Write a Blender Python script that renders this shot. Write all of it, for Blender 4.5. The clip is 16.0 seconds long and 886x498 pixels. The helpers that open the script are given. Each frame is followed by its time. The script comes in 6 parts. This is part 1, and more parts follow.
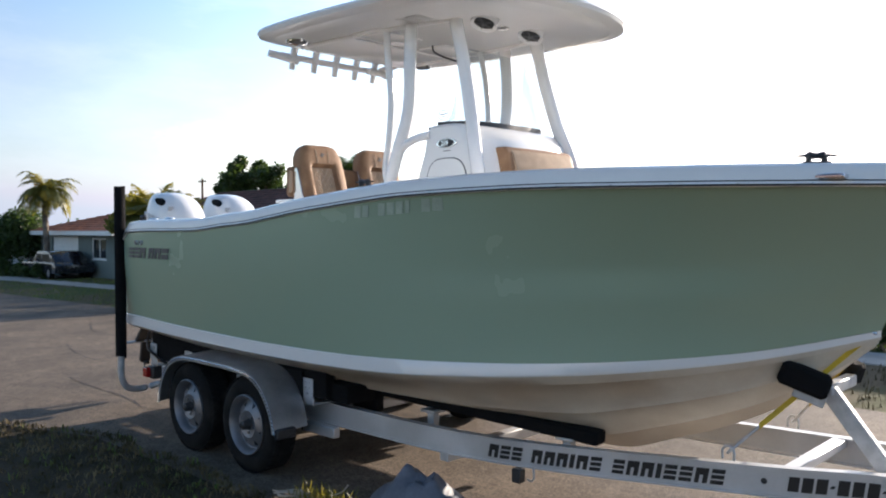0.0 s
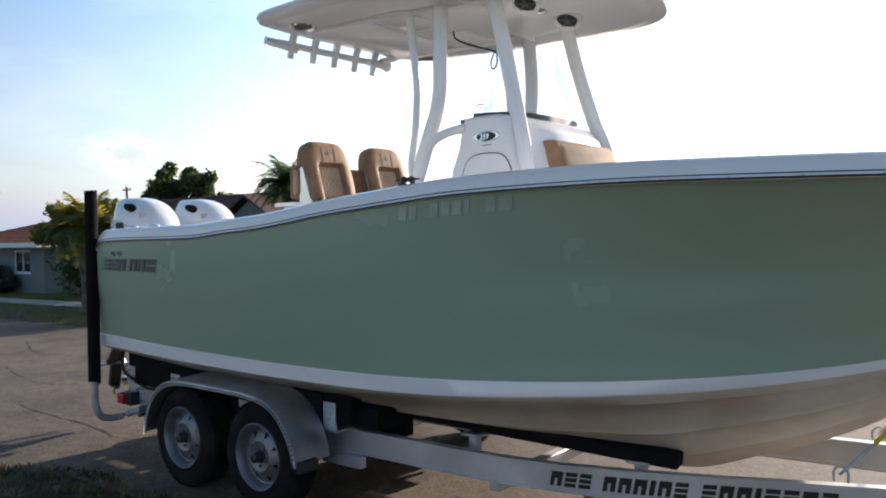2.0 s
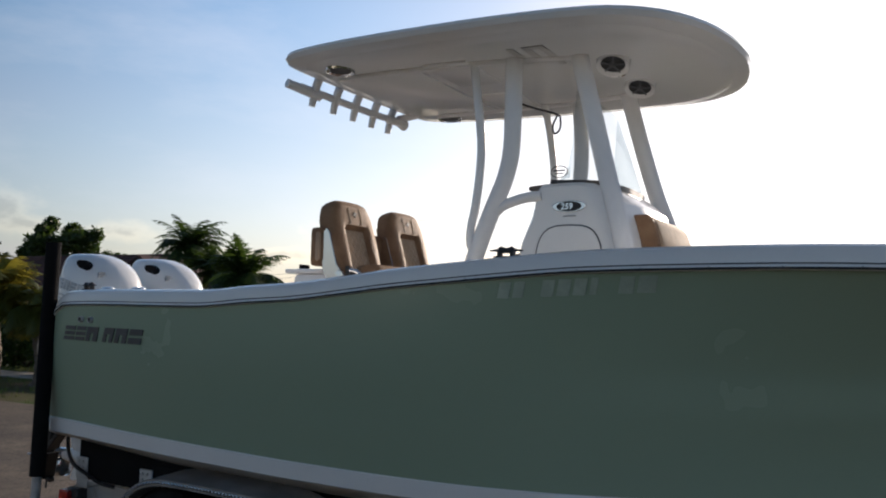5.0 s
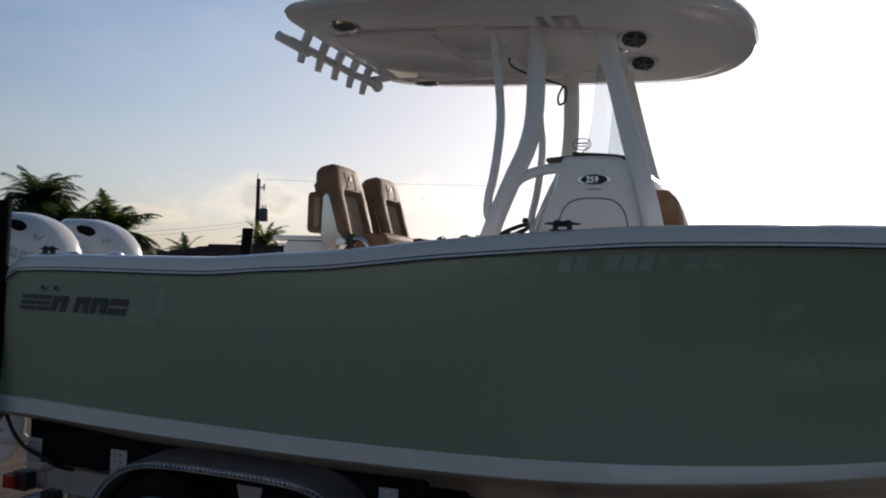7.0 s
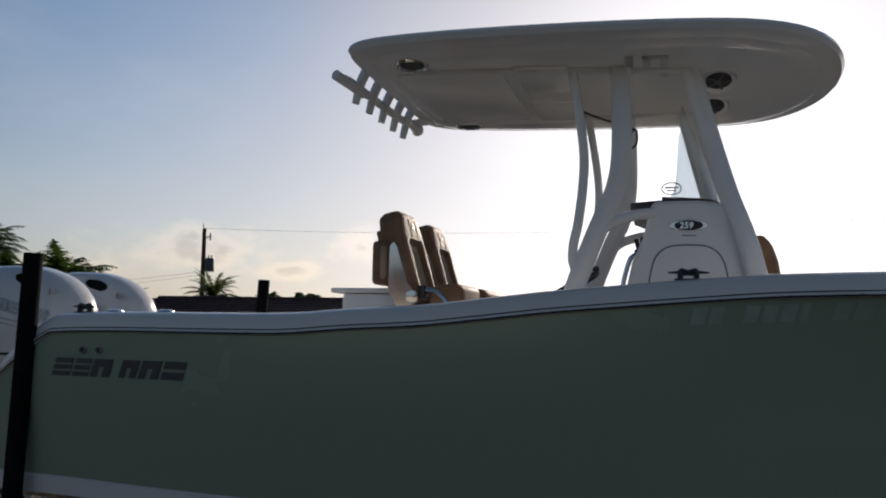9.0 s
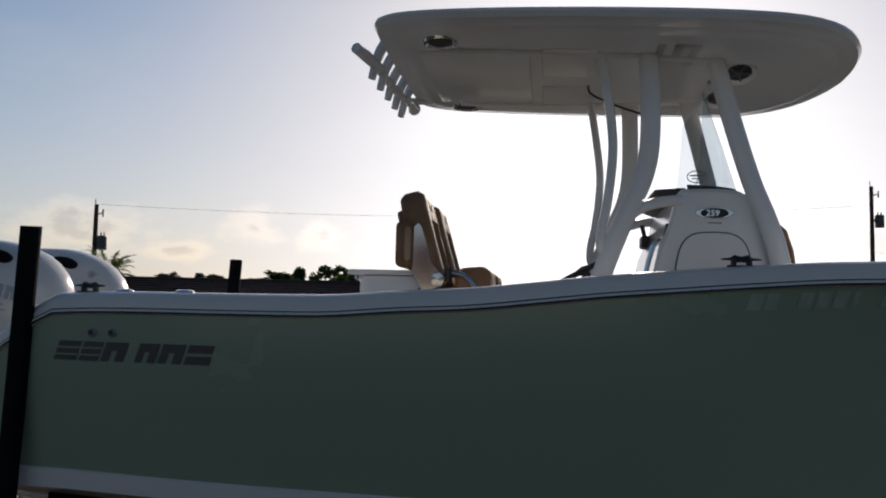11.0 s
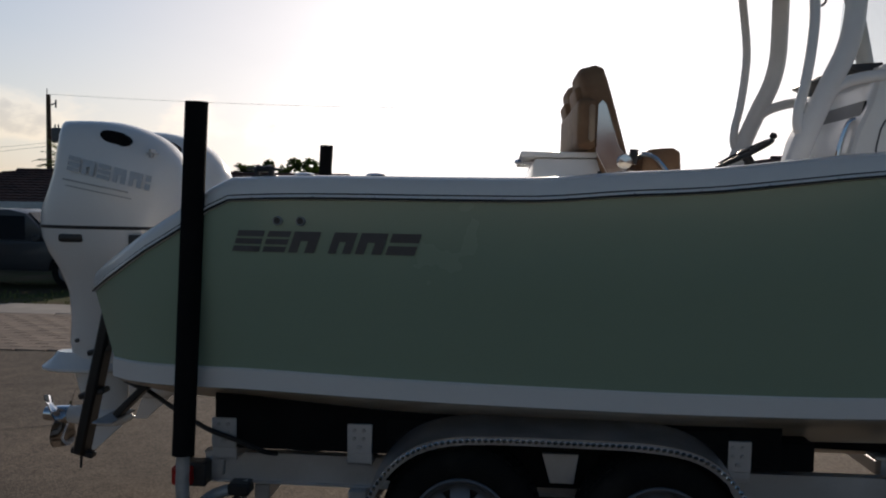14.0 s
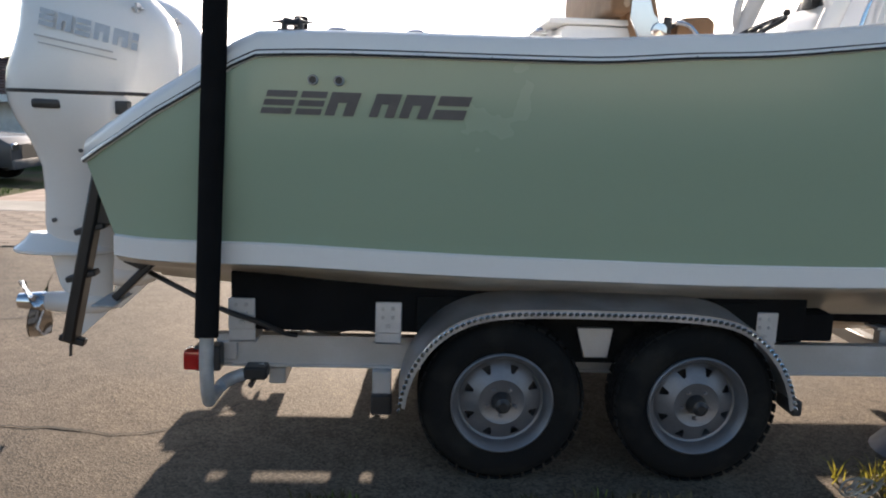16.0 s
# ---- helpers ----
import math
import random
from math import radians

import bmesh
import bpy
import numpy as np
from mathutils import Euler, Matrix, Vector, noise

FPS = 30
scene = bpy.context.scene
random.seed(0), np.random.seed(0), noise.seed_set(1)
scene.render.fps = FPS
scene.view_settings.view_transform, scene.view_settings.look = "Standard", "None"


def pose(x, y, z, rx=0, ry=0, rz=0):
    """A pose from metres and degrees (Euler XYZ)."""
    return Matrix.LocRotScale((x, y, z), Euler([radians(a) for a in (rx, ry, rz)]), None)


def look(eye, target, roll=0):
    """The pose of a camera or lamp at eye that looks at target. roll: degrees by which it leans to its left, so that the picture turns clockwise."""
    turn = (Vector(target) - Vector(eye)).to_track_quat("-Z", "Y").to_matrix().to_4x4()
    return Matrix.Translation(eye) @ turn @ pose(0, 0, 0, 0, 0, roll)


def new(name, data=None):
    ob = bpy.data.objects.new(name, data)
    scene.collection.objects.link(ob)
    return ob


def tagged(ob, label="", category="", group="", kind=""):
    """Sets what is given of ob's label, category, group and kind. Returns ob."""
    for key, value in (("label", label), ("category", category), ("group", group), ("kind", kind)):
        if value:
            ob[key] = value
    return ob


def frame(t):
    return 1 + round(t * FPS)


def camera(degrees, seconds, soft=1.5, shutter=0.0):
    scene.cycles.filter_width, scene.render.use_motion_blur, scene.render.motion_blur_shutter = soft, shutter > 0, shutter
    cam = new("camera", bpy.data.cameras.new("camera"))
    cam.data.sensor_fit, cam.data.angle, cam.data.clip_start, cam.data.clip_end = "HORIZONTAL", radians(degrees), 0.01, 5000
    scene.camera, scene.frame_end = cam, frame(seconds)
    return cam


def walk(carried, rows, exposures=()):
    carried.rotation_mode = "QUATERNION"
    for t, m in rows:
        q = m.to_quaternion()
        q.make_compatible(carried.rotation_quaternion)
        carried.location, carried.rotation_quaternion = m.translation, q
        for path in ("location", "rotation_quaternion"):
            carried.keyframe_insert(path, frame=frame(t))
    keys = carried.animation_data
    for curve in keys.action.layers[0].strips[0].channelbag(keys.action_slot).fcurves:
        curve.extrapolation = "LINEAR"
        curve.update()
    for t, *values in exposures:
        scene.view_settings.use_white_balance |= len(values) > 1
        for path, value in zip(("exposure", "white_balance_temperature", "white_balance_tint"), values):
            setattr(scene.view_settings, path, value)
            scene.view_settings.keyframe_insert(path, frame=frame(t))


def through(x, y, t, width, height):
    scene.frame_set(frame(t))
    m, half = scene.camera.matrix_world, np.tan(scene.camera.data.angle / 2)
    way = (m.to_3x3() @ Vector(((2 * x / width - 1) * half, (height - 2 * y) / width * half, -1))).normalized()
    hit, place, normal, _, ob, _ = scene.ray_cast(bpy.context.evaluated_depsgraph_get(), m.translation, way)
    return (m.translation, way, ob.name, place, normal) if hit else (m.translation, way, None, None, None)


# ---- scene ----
cam = camera(58.6, 16.0, soft=2.0)
PATH = [
    (0, (7.992, -4.459, 1.818), (6.607, -3.017, 1.765), -0.1),
    (0.5, (7.751, -4.428, 1.835), (6.331, -3.02, 1.837), -0.5),
    (1, (7.545, -4.464, 1.809), (6.169, -3.013, 1.815), 0.8),
    (1.5, (7.307, -4.536, 1.822), (6.014, -3.01, 1.819), -2.1),
    (2, (7.089, -4.512, 1.808), (5.837, -2.952, 1.768), -1.0),
    (2.5, (6.821, -4.463, 1.834), (5.51, -2.955, 1.913), 1.2),
    (3, (6.612, -4.519, 1.806), (5.343, -2.974, 1.876), 1.6),
    (3.5, (6.406, -4.611, 1.823), (5.23, -2.994, 1.823), -1.1),
    (4, (6.211, -4.6, 1.821), (5.082, -2.949, 1.833), 0.6),
    (4.5, (5.991, -4.527, 1.848), (4.89, -2.864, 1.988), 0.6),
    (5, (5.833, -4.548, 1.833), (4.819, -2.831, 1.981), 1.5),
    (5.2, (5.737, -4.636, 1.848), (4.797, -2.873, 1.942), 0.4),
    (7.3, (4.796, -4.912, 1.857), (4.189, -3.007, 1.911), 0.9),
    (7.5, (4.704, -4.947, 1.864), (4.148, -3.026, 1.879), -0.3),
    (8, (4.486, -4.922, 1.864), (3.945, -2.997, 1.883), 0.4),
    (8.5, (4.286, -4.819, 1.865), (3.711, -2.905, 1.959), -0.9),
    (9, (4.097, -4.8, 1.867), (3.57, -2.88, 2.055), 1.1),
    (9.2, (4.022, -4.847, 1.858), (3.584, -2.904, 2.045), 1.1),
    (11.3, (3.265, -4.866, 1.852), (3.034, -2.884, 1.988), 0.5),
    (11.5, (3.186, -4.873, 1.856), (2.995, -2.884, 1.943), -0.6),
    (12, (2.975, -4.822, 1.859), (2.788, -2.835, 1.977), 0.75),
    (12.5, (2.743, -4.703, 1.835), (2.47, -2.723, 1.916), -0.5),
    (13, (2.543, -4.639, 1.823), (2.266, -2.659, 1.872), 2.1),
    (13.5, (2.377, -4.667, 1.79), (2.228, -2.673, 1.775), 0.9),
    (14, (2.167, -4.659, 1.783), (2.027, -2.668, 1.669), 1.15),
    (14.5, (1.983, -4.549, 1.74), (1.848, -2.56, 1.578), 0.0),
    (15, (1.877, -4.475, 1.657), (1.817, -2.492, 1.405), 1.9),
    (15.5, (1.801, -4.472, 1.599), (1.857, -2.495, 1.299), 2.6),
    (16, (1.559, -4.489, 1.597), (1.676, -2.523, 1.251), 2.1),
]
walk(cam, [(t, look(eye, target, roll)) for t, eye, target, roll in PATH], exposures=((0, 1.85, 6200, 16), (1.5, 1.55, 6200, 16), (2.25, 1.6, 6200, 16), (3.0, 1.18, 6300, 16), (3.5, 1.12, 6350, 16), (4.5, 1.0, 6350, 16), (5, 0.68, 6350, 16), (7.5, 0.0, 6200, 16), (8.5, 0.05, 6200, 16), (9, -0.2, 6200, 16), (11.5, -0.25, 6200, 16), (12.5, -0.35, 6300, 16), (13.5, -0.35, 6300, 16), (14.5, 0.65, 6500, 16), (15, 1.2, 6600, 16), (15.5, 1.45, 6700, 16), (16, 1.9, 6700, 16)))

# ---- light ----
SUN_WAY = Vector((0.078, 0.965, 0.252)).normalized()
world = bpy.data.worlds.new("sky")
scene.world = world
world.use_nodes = True
wn, wl = world.node_tree.nodes, world.node_tree.links
wn.clear()
w_out, w_bg, w_sky = wn.new("ShaderNodeOutputWorld"), wn.new("ShaderNodeBackground"), wn.new("ShaderNodeTexSky")
w_sky.sky_type, w_sky.sun_disc = "NISHITA", False
w_sky.sun_elevation = math.asin(SUN_WAY.z)
w_sky.sun_rotation = math.atan2(SUN_WAY.x, SUN_WAY.y)
w_sky.air_density, w_sky.dust_density, w_sky.ozone_density = 1.0, 1.5, 2.0
w_co, w_map, w_n1, w_r1 = wn.new("ShaderNodeTexCoord"), wn.new("ShaderNodeMapping"), wn.new("ShaderNodeTexNoise"), wn.new("ShaderNodeValToRGB")
w_map.inputs["Scale"].default_value = (2.2, 2.2, 7.0)
w_n1.inputs["Scale"].default_value, w_n1.inputs["Detail"].default_value, w_n1.inputs["Roughness"].default_value = 1.3, 8.0, 0.62
w_r1.color_ramp.elements[0].position, w_r1.color_ramp.elements[1].position = 0.46, 0.72
w_mix = wn.new("ShaderNodeMix")
w_mix.data_type = "RGBA"
w_mix.inputs["B"].default_value = (6.5, 6.7, 7.1, 1)
w_half = wn.new("ShaderNodeMath")
w_half.operation = "MULTIPLY"
w_half.inputs[1].default_value = 0.16
wl.new(w_co.outputs["Generated"], w_map.inputs["Vector"])
wl.new(w_map.outputs["Vector"], w_n1.inputs["Vector"])
wl.new(w_n1.outputs["Fac"], w_r1.inputs["Fac"])
wl.new(w_r1.outputs["Color"], w_half.inputs[0])
wl.new(w_half.outputs["Value"], w_mix.inputs["Factor"])
w_hsv = wn.new("ShaderNodeHueSaturation")
w_high, w_lift = wn.new("ShaderNodeSeparateXYZ"), wn.new("ShaderNodeMapRange")
for key, val in (("From Min", 0.02), ("From Max", 0.34), ("To Min", 0.72), ("To Max", 1.1)):
    w_lift.inputs[key].default_value = val
wl.new(w_co.outputs["Generated"], w_high.inputs["Vector"])
wl.new(w_high.outputs["Z"], w_lift.inputs["Value"])
wl.new(w_lift.outputs["Result"], w_hsv.inputs["Saturation"])
wl.new(w_sky.outputs["Color"], w_hsv.inputs["Color"])
w_haze, w_veil = wn.new("ShaderNodeMix"), wn.new("ShaderNodeMapRange")
w_haze.data_type, w_haze.blend_type = "RGBA", "LIGHTEN"
w_haze.inputs["B"].default_value = (2.6, 2.95, 3.5, 1)
for key, val in (("From Min", 0.0), ("From Max", 0.28), ("To Min", 0.85), ("To Max", 0.0)):
    w_veil.inputs[key].default_value = val
wl.new(w_high.outputs["Z"], w_veil.inputs["Value"])
wl.new(w_veil.outputs["Result"], w_haze.inputs["Factor"])
wl.new(w_hsv.outputs["Color"], w_haze.inputs["A"])
wl.new(w_haze.outputs["Result"], w_mix.inputs["A"])
# Small cumulus low over the horizon: bright ragged rims round greyer cores.
CLOUDS = [(-0.541, 0.837, 0.085, 0.10, 0.026), (-0.45, 0.89, 0.062, 0.06, 0.012), (-0.362, 0.93, 0.093, 0.036, 0.026), (-0.281, 0.956, 0.083, 0.028, 0.022), (0.372, 0.92, 0.085, 0.055, 0.045), (-0.849, 0.521, 0.082, 0.035, 0.014), (-0.79, 0.605, 0.078, 0.05, 0.013), (-0.865, 0.493, 0.098, 0.05, 0.024), (-0.68, 0.73, 0.06, 0.07, 0.01)]
w_map2, w_n2, w_off = wn.new("ShaderNodeMapping"), wn.new("ShaderNodeTexNoise"), wn.new("ShaderNodeMath")
w_map2.inputs["Scale"].default_value = (1.0, 1.0, 1.8)
w_n2.inputs["Scale"].default_value, w_n2.inputs["Detail"].default_value, w_n2.inputs["Roughness"].default_value = 15.0, 7.0, 0.58
wl.new(w_co.outputs["Generated"], w_map2.inputs["Vector"])
wl.new(w_map2.outputs["Vector"], w_n2.inputs["Vector"])
near = None
for cx, cy, cz, cw, ch in CLOUDS:
    w_to, w_sc, w_len = wn.new("ShaderNodeVectorMath"), wn.new("ShaderNodeVectorMath"), wn.new("ShaderNodeVectorMath")
    w_to.operation, w_sc.operation, w_len.operation = "SUBTRACT", "MULTIPLY", "LENGTH"
    w_to.inputs[1].default_value, w_sc.inputs[1].default_value = (cx, cy, cz), (1 / cw, 1 / cw, 1 / ch)
    wl.new(w_co.outputs["Generated"], w_to.inputs[0])
    wl.new(w_to.outputs["Vector"], w_sc.inputs[0])
    wl.new(w_sc.outputs["Vector"], w_len.inputs[0])
    if near is None:
        near = w_len.outputs["Value"]
    else:
        w_min = wn.new("ShaderNodeMath")
        w_min.operation = "MINIMUM"
        wl.new(near, w_min.inputs[0])
        wl.new(w_len.outputs["Value"], w_min.inputs[1])
        near = w_min.outputs["Value"]
w_off.operation = "MULTIPLY_ADD"
w_off.inputs[1].default_value = 3.4
wl.new(w_n2.outputs["Fac"], w_off.inputs[0])
w_deep = wn.new("ShaderNodeMath")
w_deep.operation = "SUBTRACT"
w_off.inputs[2].default_value = -0.95
wl.new(w_off.outputs["Value"], w_deep.inputs[0])
wl.new(near, w_deep.inputs[1])
w_rim, w_core = wn.new("ShaderNodeMapRange"), wn.new("ShaderNodeMapRange")
for node, lo, hi, a, b in ((w_rim, -0.55, 0.45, 0.0, 0.75), (w_core, 0.25, 0.8, 0.0, 0.6)):
    node.interpolation_type = "SMOOTHSTEP"
    for key, val in (("From Min", lo), ("From Max", hi), ("To Min", a), ("To Max", b)):
        node.inputs[key].default_value = val
    wl.new(w_deep.outputs["Value"], node.inputs["Value"])
w_tone, w_tone2, w_mix2 = wn.new("ShaderNodeMix"), wn.new("ShaderNodeMix"), wn.new("ShaderNodeMix")
w_tone.data_type = w_tone2.data_type = w_mix2.data_type = "RGBA"
w_mix2.blend_type = "MULTIPLY"
w_mix2.inputs["Factor"].default_value = 1.0
w_tone.inputs["A"].default_value, w_tone.inputs["B"].default_value = (1, 1, 1, 1), (1.3, 1.2, 1.1, 1)
w_tone2.inputs["B"].default_value = (0.8, 0.77, 0.76, 1)
wl.new(w_rim.outputs["Result"], w_tone.inputs["Factor"])
wl.new(w_core.outputs["Result"], w_tone2.inputs["Factor"])
wl.new(w_tone.outputs["Result"], w_tone2.inputs["A"])
wl.new(w_tone2.outputs["Result"], w_mix2.inputs["B"])
# Haze scatters forward: the sky opens towards the sun and dims behind the walk; close to the sun it levels off.
w_dir, w_dot, w_fall = wn.new("ShaderNodeVectorMath"), wn.new("ShaderNodeVectorMath"), wn.new("ShaderNodeMapRange")
w_dir.operation, w_dot.operation = "NORMALIZE", "DOT_PRODUCT"
w_dot.inputs[1].default_value = SUN_WAY
wl.new(w_co.outputs["Generated"], w_dir.inputs[0])
wl.new(w_dir.outputs["Vector"], w_dot.inputs[0])
for key, val in (("From Min", 0.2), ("From Max", 0.78), ("To Min", 0.74), ("To Max", 1.3)):
    w_fall.inputs[key].default_value = val
w_fall.interpolation_type = "SMOOTHSTEP"
wl.new(w_dot.outputs["Value"], w_fall.inputs["Value"])
w_add, w_div, w_gain = wn.new("ShaderNodeVectorMath"), wn.new("ShaderNodeVectorMath"), wn.new("ShaderNodeVectorMath")
w_add.operation, w_div.operation, w_gain.operation = "MULTIPLY_ADD", "DIVIDE", "SCALE"
w_add.inputs[1].default_value, w_add.inputs[2].default_value = (0.085,) * 3, (1.0,) * 3
wl.new(w_mix.outputs["Result"], w_add.inputs[0])
wl.new(w_mix.outputs["Result"], w_div.inputs[0])
wl.new(w_add.outputs["Vector"], w_div.inputs[1])
wl.new(w_div.outputs["Vector"], w_mix2.inputs["A"])
wl.new(w_mix2.outputs["Result"], w_gain.inputs["Vector"])
# The zenith of a clear evening sky is darker than its lower parts.
w_zen, w_both = wn.new("ShaderNodeMapRange"), wn.new("ShaderNodeMath")
for key, val in (("From Min", 0.35), ("From Max", 0.95), ("To Min", 1.0), ("To Max", 0.4)):
    w_zen.inputs[key].default_value = val
w_both.operation = "MULTIPLY"
wl.new(w_high.outputs["Z"], w_zen.inputs["Value"])
wl.new(w_fall.outputs["Result"], w_both.inputs[0])
wl.new(w_zen.outputs["Result"], w_both.inputs[1])
wl.new(w_both.outputs["Value"], w_gain.inputs["Scale"])
w_calm, w_pale = wn.new("ShaderNodeHueSaturation"), wn.new("ShaderNodeMapRange")
for key, val in (("From Min", 0.86), ("From Max", 0.99), ("To Min", 1.16), ("To Max", 0.5)):
    w_pale.inputs[key].default_value = val
wl.new(w_dot.outputs["Value"], w_pale.inputs["Value"])
wl.new(w_pale.outputs["Result"], w_calm.inputs["Saturation"])
wl.new(w_gain.outputs["Vector"], w_calm.inputs["Color"])
wl.new(w_calm.outputs["Color"], w_bg.inputs["Color"])
wl.new(w_bg.outputs["Background"], w_out.inputs["Surface"])
w_bg.inputs["Strength"].default_value = 0.124
sun = new("sun", bpy.data.lights.new("sun", "SUN"))
sun.data.energy, sun.data.angle, sun.data.color = 3.2, radians(0.6), (1.0, 0.86, 0.68)
sun.matrix_world = look(SUN_WAY * 60, (0, 0, 0))


# ---- materials ----
def material(name, color, rough=0.5, metal=0.0, spot=0.12, scale=6.0, bump=0.05, bscale=60.0, coat=0.0, second=None, blend=(0.4, 0.65), spec=0.5, rnd=0.0):
    """A surface with a broad stain and a fine grain; second: the colour of its patches."""
    m = bpy.data.materials.new(name)
    m.use_nodes = True
    n, l = m.node_tree.nodes, m.node_tree.links
    b = n["Principled BSDF"]
    co = n.new("ShaderNodeTexCoord")
    broad, fine = n.new("ShaderNodeTexNoise"), n.new("ShaderNodeTexNoise")
    broad.inputs["Scale"].default_value, broad.inputs["Detail"].default_value = scale, 5.0
    fine.inputs["Scale"].default_value, fine.inputs["Detail"].default_value = bscale, 3.0
    l.new(co.outputs["Object"], broad.inputs["Vector"])
    l.new(co.outputs["Object"], fine.inputs["Vector"])
    ramp = n.new("ShaderNodeValToRGB")
    other = second or tuple(c * (1 - 2 * spot) for c in color)
    ramp.color_ramp.elements[0].position, ramp.color_ramp.elements[1].position = blend
    ramp.color_ramp.elements[0].color, ramp.color_ramp.elements[1].color = (*other, 1), (*color, 1)
    l.new(broad.outputs["Fac"], ramp.inputs["Fac"])
    hsv = n.new("ShaderNodeHueSaturation")
    val = n.new("ShaderNodeMapRange")
    val.inputs["To Min"].default_value, val.inputs["To Max"].default_value = 1 - spot, 1 + spot
    l.new(fine.outputs["Fac"], val.inputs["Value"])
    out = val.outputs["Result"]
    if rnd:
        info, vary, times = n.new("ShaderNodeObjectInfo"), n.new("ShaderNodeMapRange"), n.new("ShaderNodeMath")
        vary.inputs["To Min"].default_value, vary.inputs["To Max"].default_value = 1 - rnd, 1 + rnd
        times.operation = "MULTIPLY"
        l.new(info.outputs["Random"], vary.inputs["Value"])
        l.new(vary.outputs["Result"], times.inputs[0])
        l.new(out, times.inputs[1])
        out = times.outputs["Value"]
    l.new(out, hsv.inputs["Value"])
    l.new(ramp.outputs["Color"], hsv.inputs["Color"])
    l.new(hsv.outputs["Color"], b.inputs["Base Color"])
    b.inputs["Metallic"].default_value = metal
    b.inputs["Specular IOR Level"].default_value = spec
    b.inputs["Coat Weight"].default_value = coat
    b.inputs["Coat Roughness"].default_value = 0.06
    rr = n.new("ShaderNodeMapRange")
    rr.inputs["To Min"].default_value, rr.inputs["To Max"].default_value = max(0.02, rough - 0.08), min(1.0, rough + 0.1)
    l.new(broad.outputs["Fac"], rr.inputs["Value"])
    l.new(rr.outputs["Result"], b.inputs["Roughness"])
    if bump:
        bp = n.new("ShaderNodeBump")
        bp.inputs["Strength"].default_value, bp.inputs["Distance"].default_value = bump, 0.01
        l.new(fine.outputs["Fac"], bp.inputs["Height"])
        l.new(bp.outputs["Normal"], b.inputs["Normal"])
    return m


def glass(name, tint=(0.86, 0.885, 0.895)):
    """A thin clear pane: nearly all light passes, a little is mirrored."""
    m = bpy.data.materials.new(name)
    m.use_nodes = True
    n, l = m.node_tree.nodes, m.node_tree.links
    n.remove(n["Principled BSDF"])
    clear, gloss, mix = n.new("ShaderNodeBsdfTransparent"), n.new("ShaderNodeBsdfGlossy"), n.new("ShaderNodeMixShader")
    clear.inputs["Color"].default_value = (*tint, 1)
    gloss.inputs["Roughness"].default_value = 0.03
    mix.inputs["Fac"].default_value = 0.045
    l.new(clear.outputs["BSDF"], mix.inputs[1])
    l.new(gloss.outputs["BSDF"], mix.inputs[2])
    l.new(mix.outputs["Shader"], n["Material Output"].inputs["Surface"])
    return m


def leaf_material(name, color, other, through):
    """A leaf: broad patches of two greens, part of the light passing through."""
    m = material(name, color, 0.5, spot=0.35, scale=1.2, bump=0, second=other)
    n, l = m.node_tree.nodes, m.node_tree.links
    thin, mix = n.new("ShaderNodeBsdfTranslucent"), n.new("ShaderNodeMixShader")
    thin.inputs["Color"].default_value = (*through, 1)
    mix.inputs["Fac"].default_value = 0.4
    l.new(n["Principled BSDF"].outputs["BSDF"], mix.inputs[1])
    l.new(thin.outputs["BSDF"], mix.inputs[2])
    l.new(mix.outputs["Shader"], n["Material Output"].inputs["Surface"])
    return m


GEL_GREEN = material("sage_gelcoat", (0.305, 0.4, 0.3), 0.24, spot=0.012, scale=0.9, bump=0.0, coat=0.08, blend=(0.15, 0.85))
GEL_WHITE = material("white_gelcoat", (0.80, 0.80, 0.79), 0.2, spot=0.02, scale=1.2, bump=0.0, coat=0.4, blend=(0.15, 0.85))
GEL_CREAM = material("cream_bottom", (0.66, 0.60, 0.50), 0.32, spot=0.06, scale=2.5, bump=0.02, second=(0.54, 0.47, 0.38))
NONSKID = material("nonskid_deck", (0.72, 0.71, 0.68), 0.65, bump=0.3, bscale=220)
RUBBER = material("black_rubber", (0.025, 0.025, 0.027), 0.6, bump=0.1, bscale=90)
CARPET = material("black_carpet", (0.012, 0.012, 0.013), 0.95, bump=0.6, bscale=260, spec=0.1)
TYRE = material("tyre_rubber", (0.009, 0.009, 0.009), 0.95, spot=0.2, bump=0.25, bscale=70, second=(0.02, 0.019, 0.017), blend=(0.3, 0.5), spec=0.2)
CHROME = material("polished_steel", (0.75, 0.75, 0.76), 0.1, 1.0, spot=0.03, bump=0.0)
ALU = material("aluminium", (0.60, 0.61, 0.63), 0.42, 0.45, spot=0.08, scale=3, bump=0.06, bscale=120, second=(0.48, 0.49, 0.5))
PLATE = material("diamond_plate", (0.46, 0.47, 0.49), 0.42, 0.85, spot=0.12, bump=0.1, bscale=75)
RIM = material("grey_wheel_steel", (0.2, 0.205, 0.22), 0.42, 0.55, spot=0.15, scale=12, bump=0.06, bscale=150, second=(0.18, 0.18, 0.19))
GALV = material("galvanised_steel", (0.52, 0.53, 0.54), 0.5, 0.35, spot=0.12, scale=14, bump=0.08, bscale=150)
POWDER = material("white_powdercoat", (0.80, 0.80, 0.80), 0.22, spot=0.02, bump=0.02, bscale=200, coat=0.3)
LEATHER = material("tan_vinyl", (0.29, 0.175, 0.1), 0.6, spot=0.1, scale=8, bump=0.2, bscale=180, second=(0.22, 0.127, 0.072), spec=0.18)
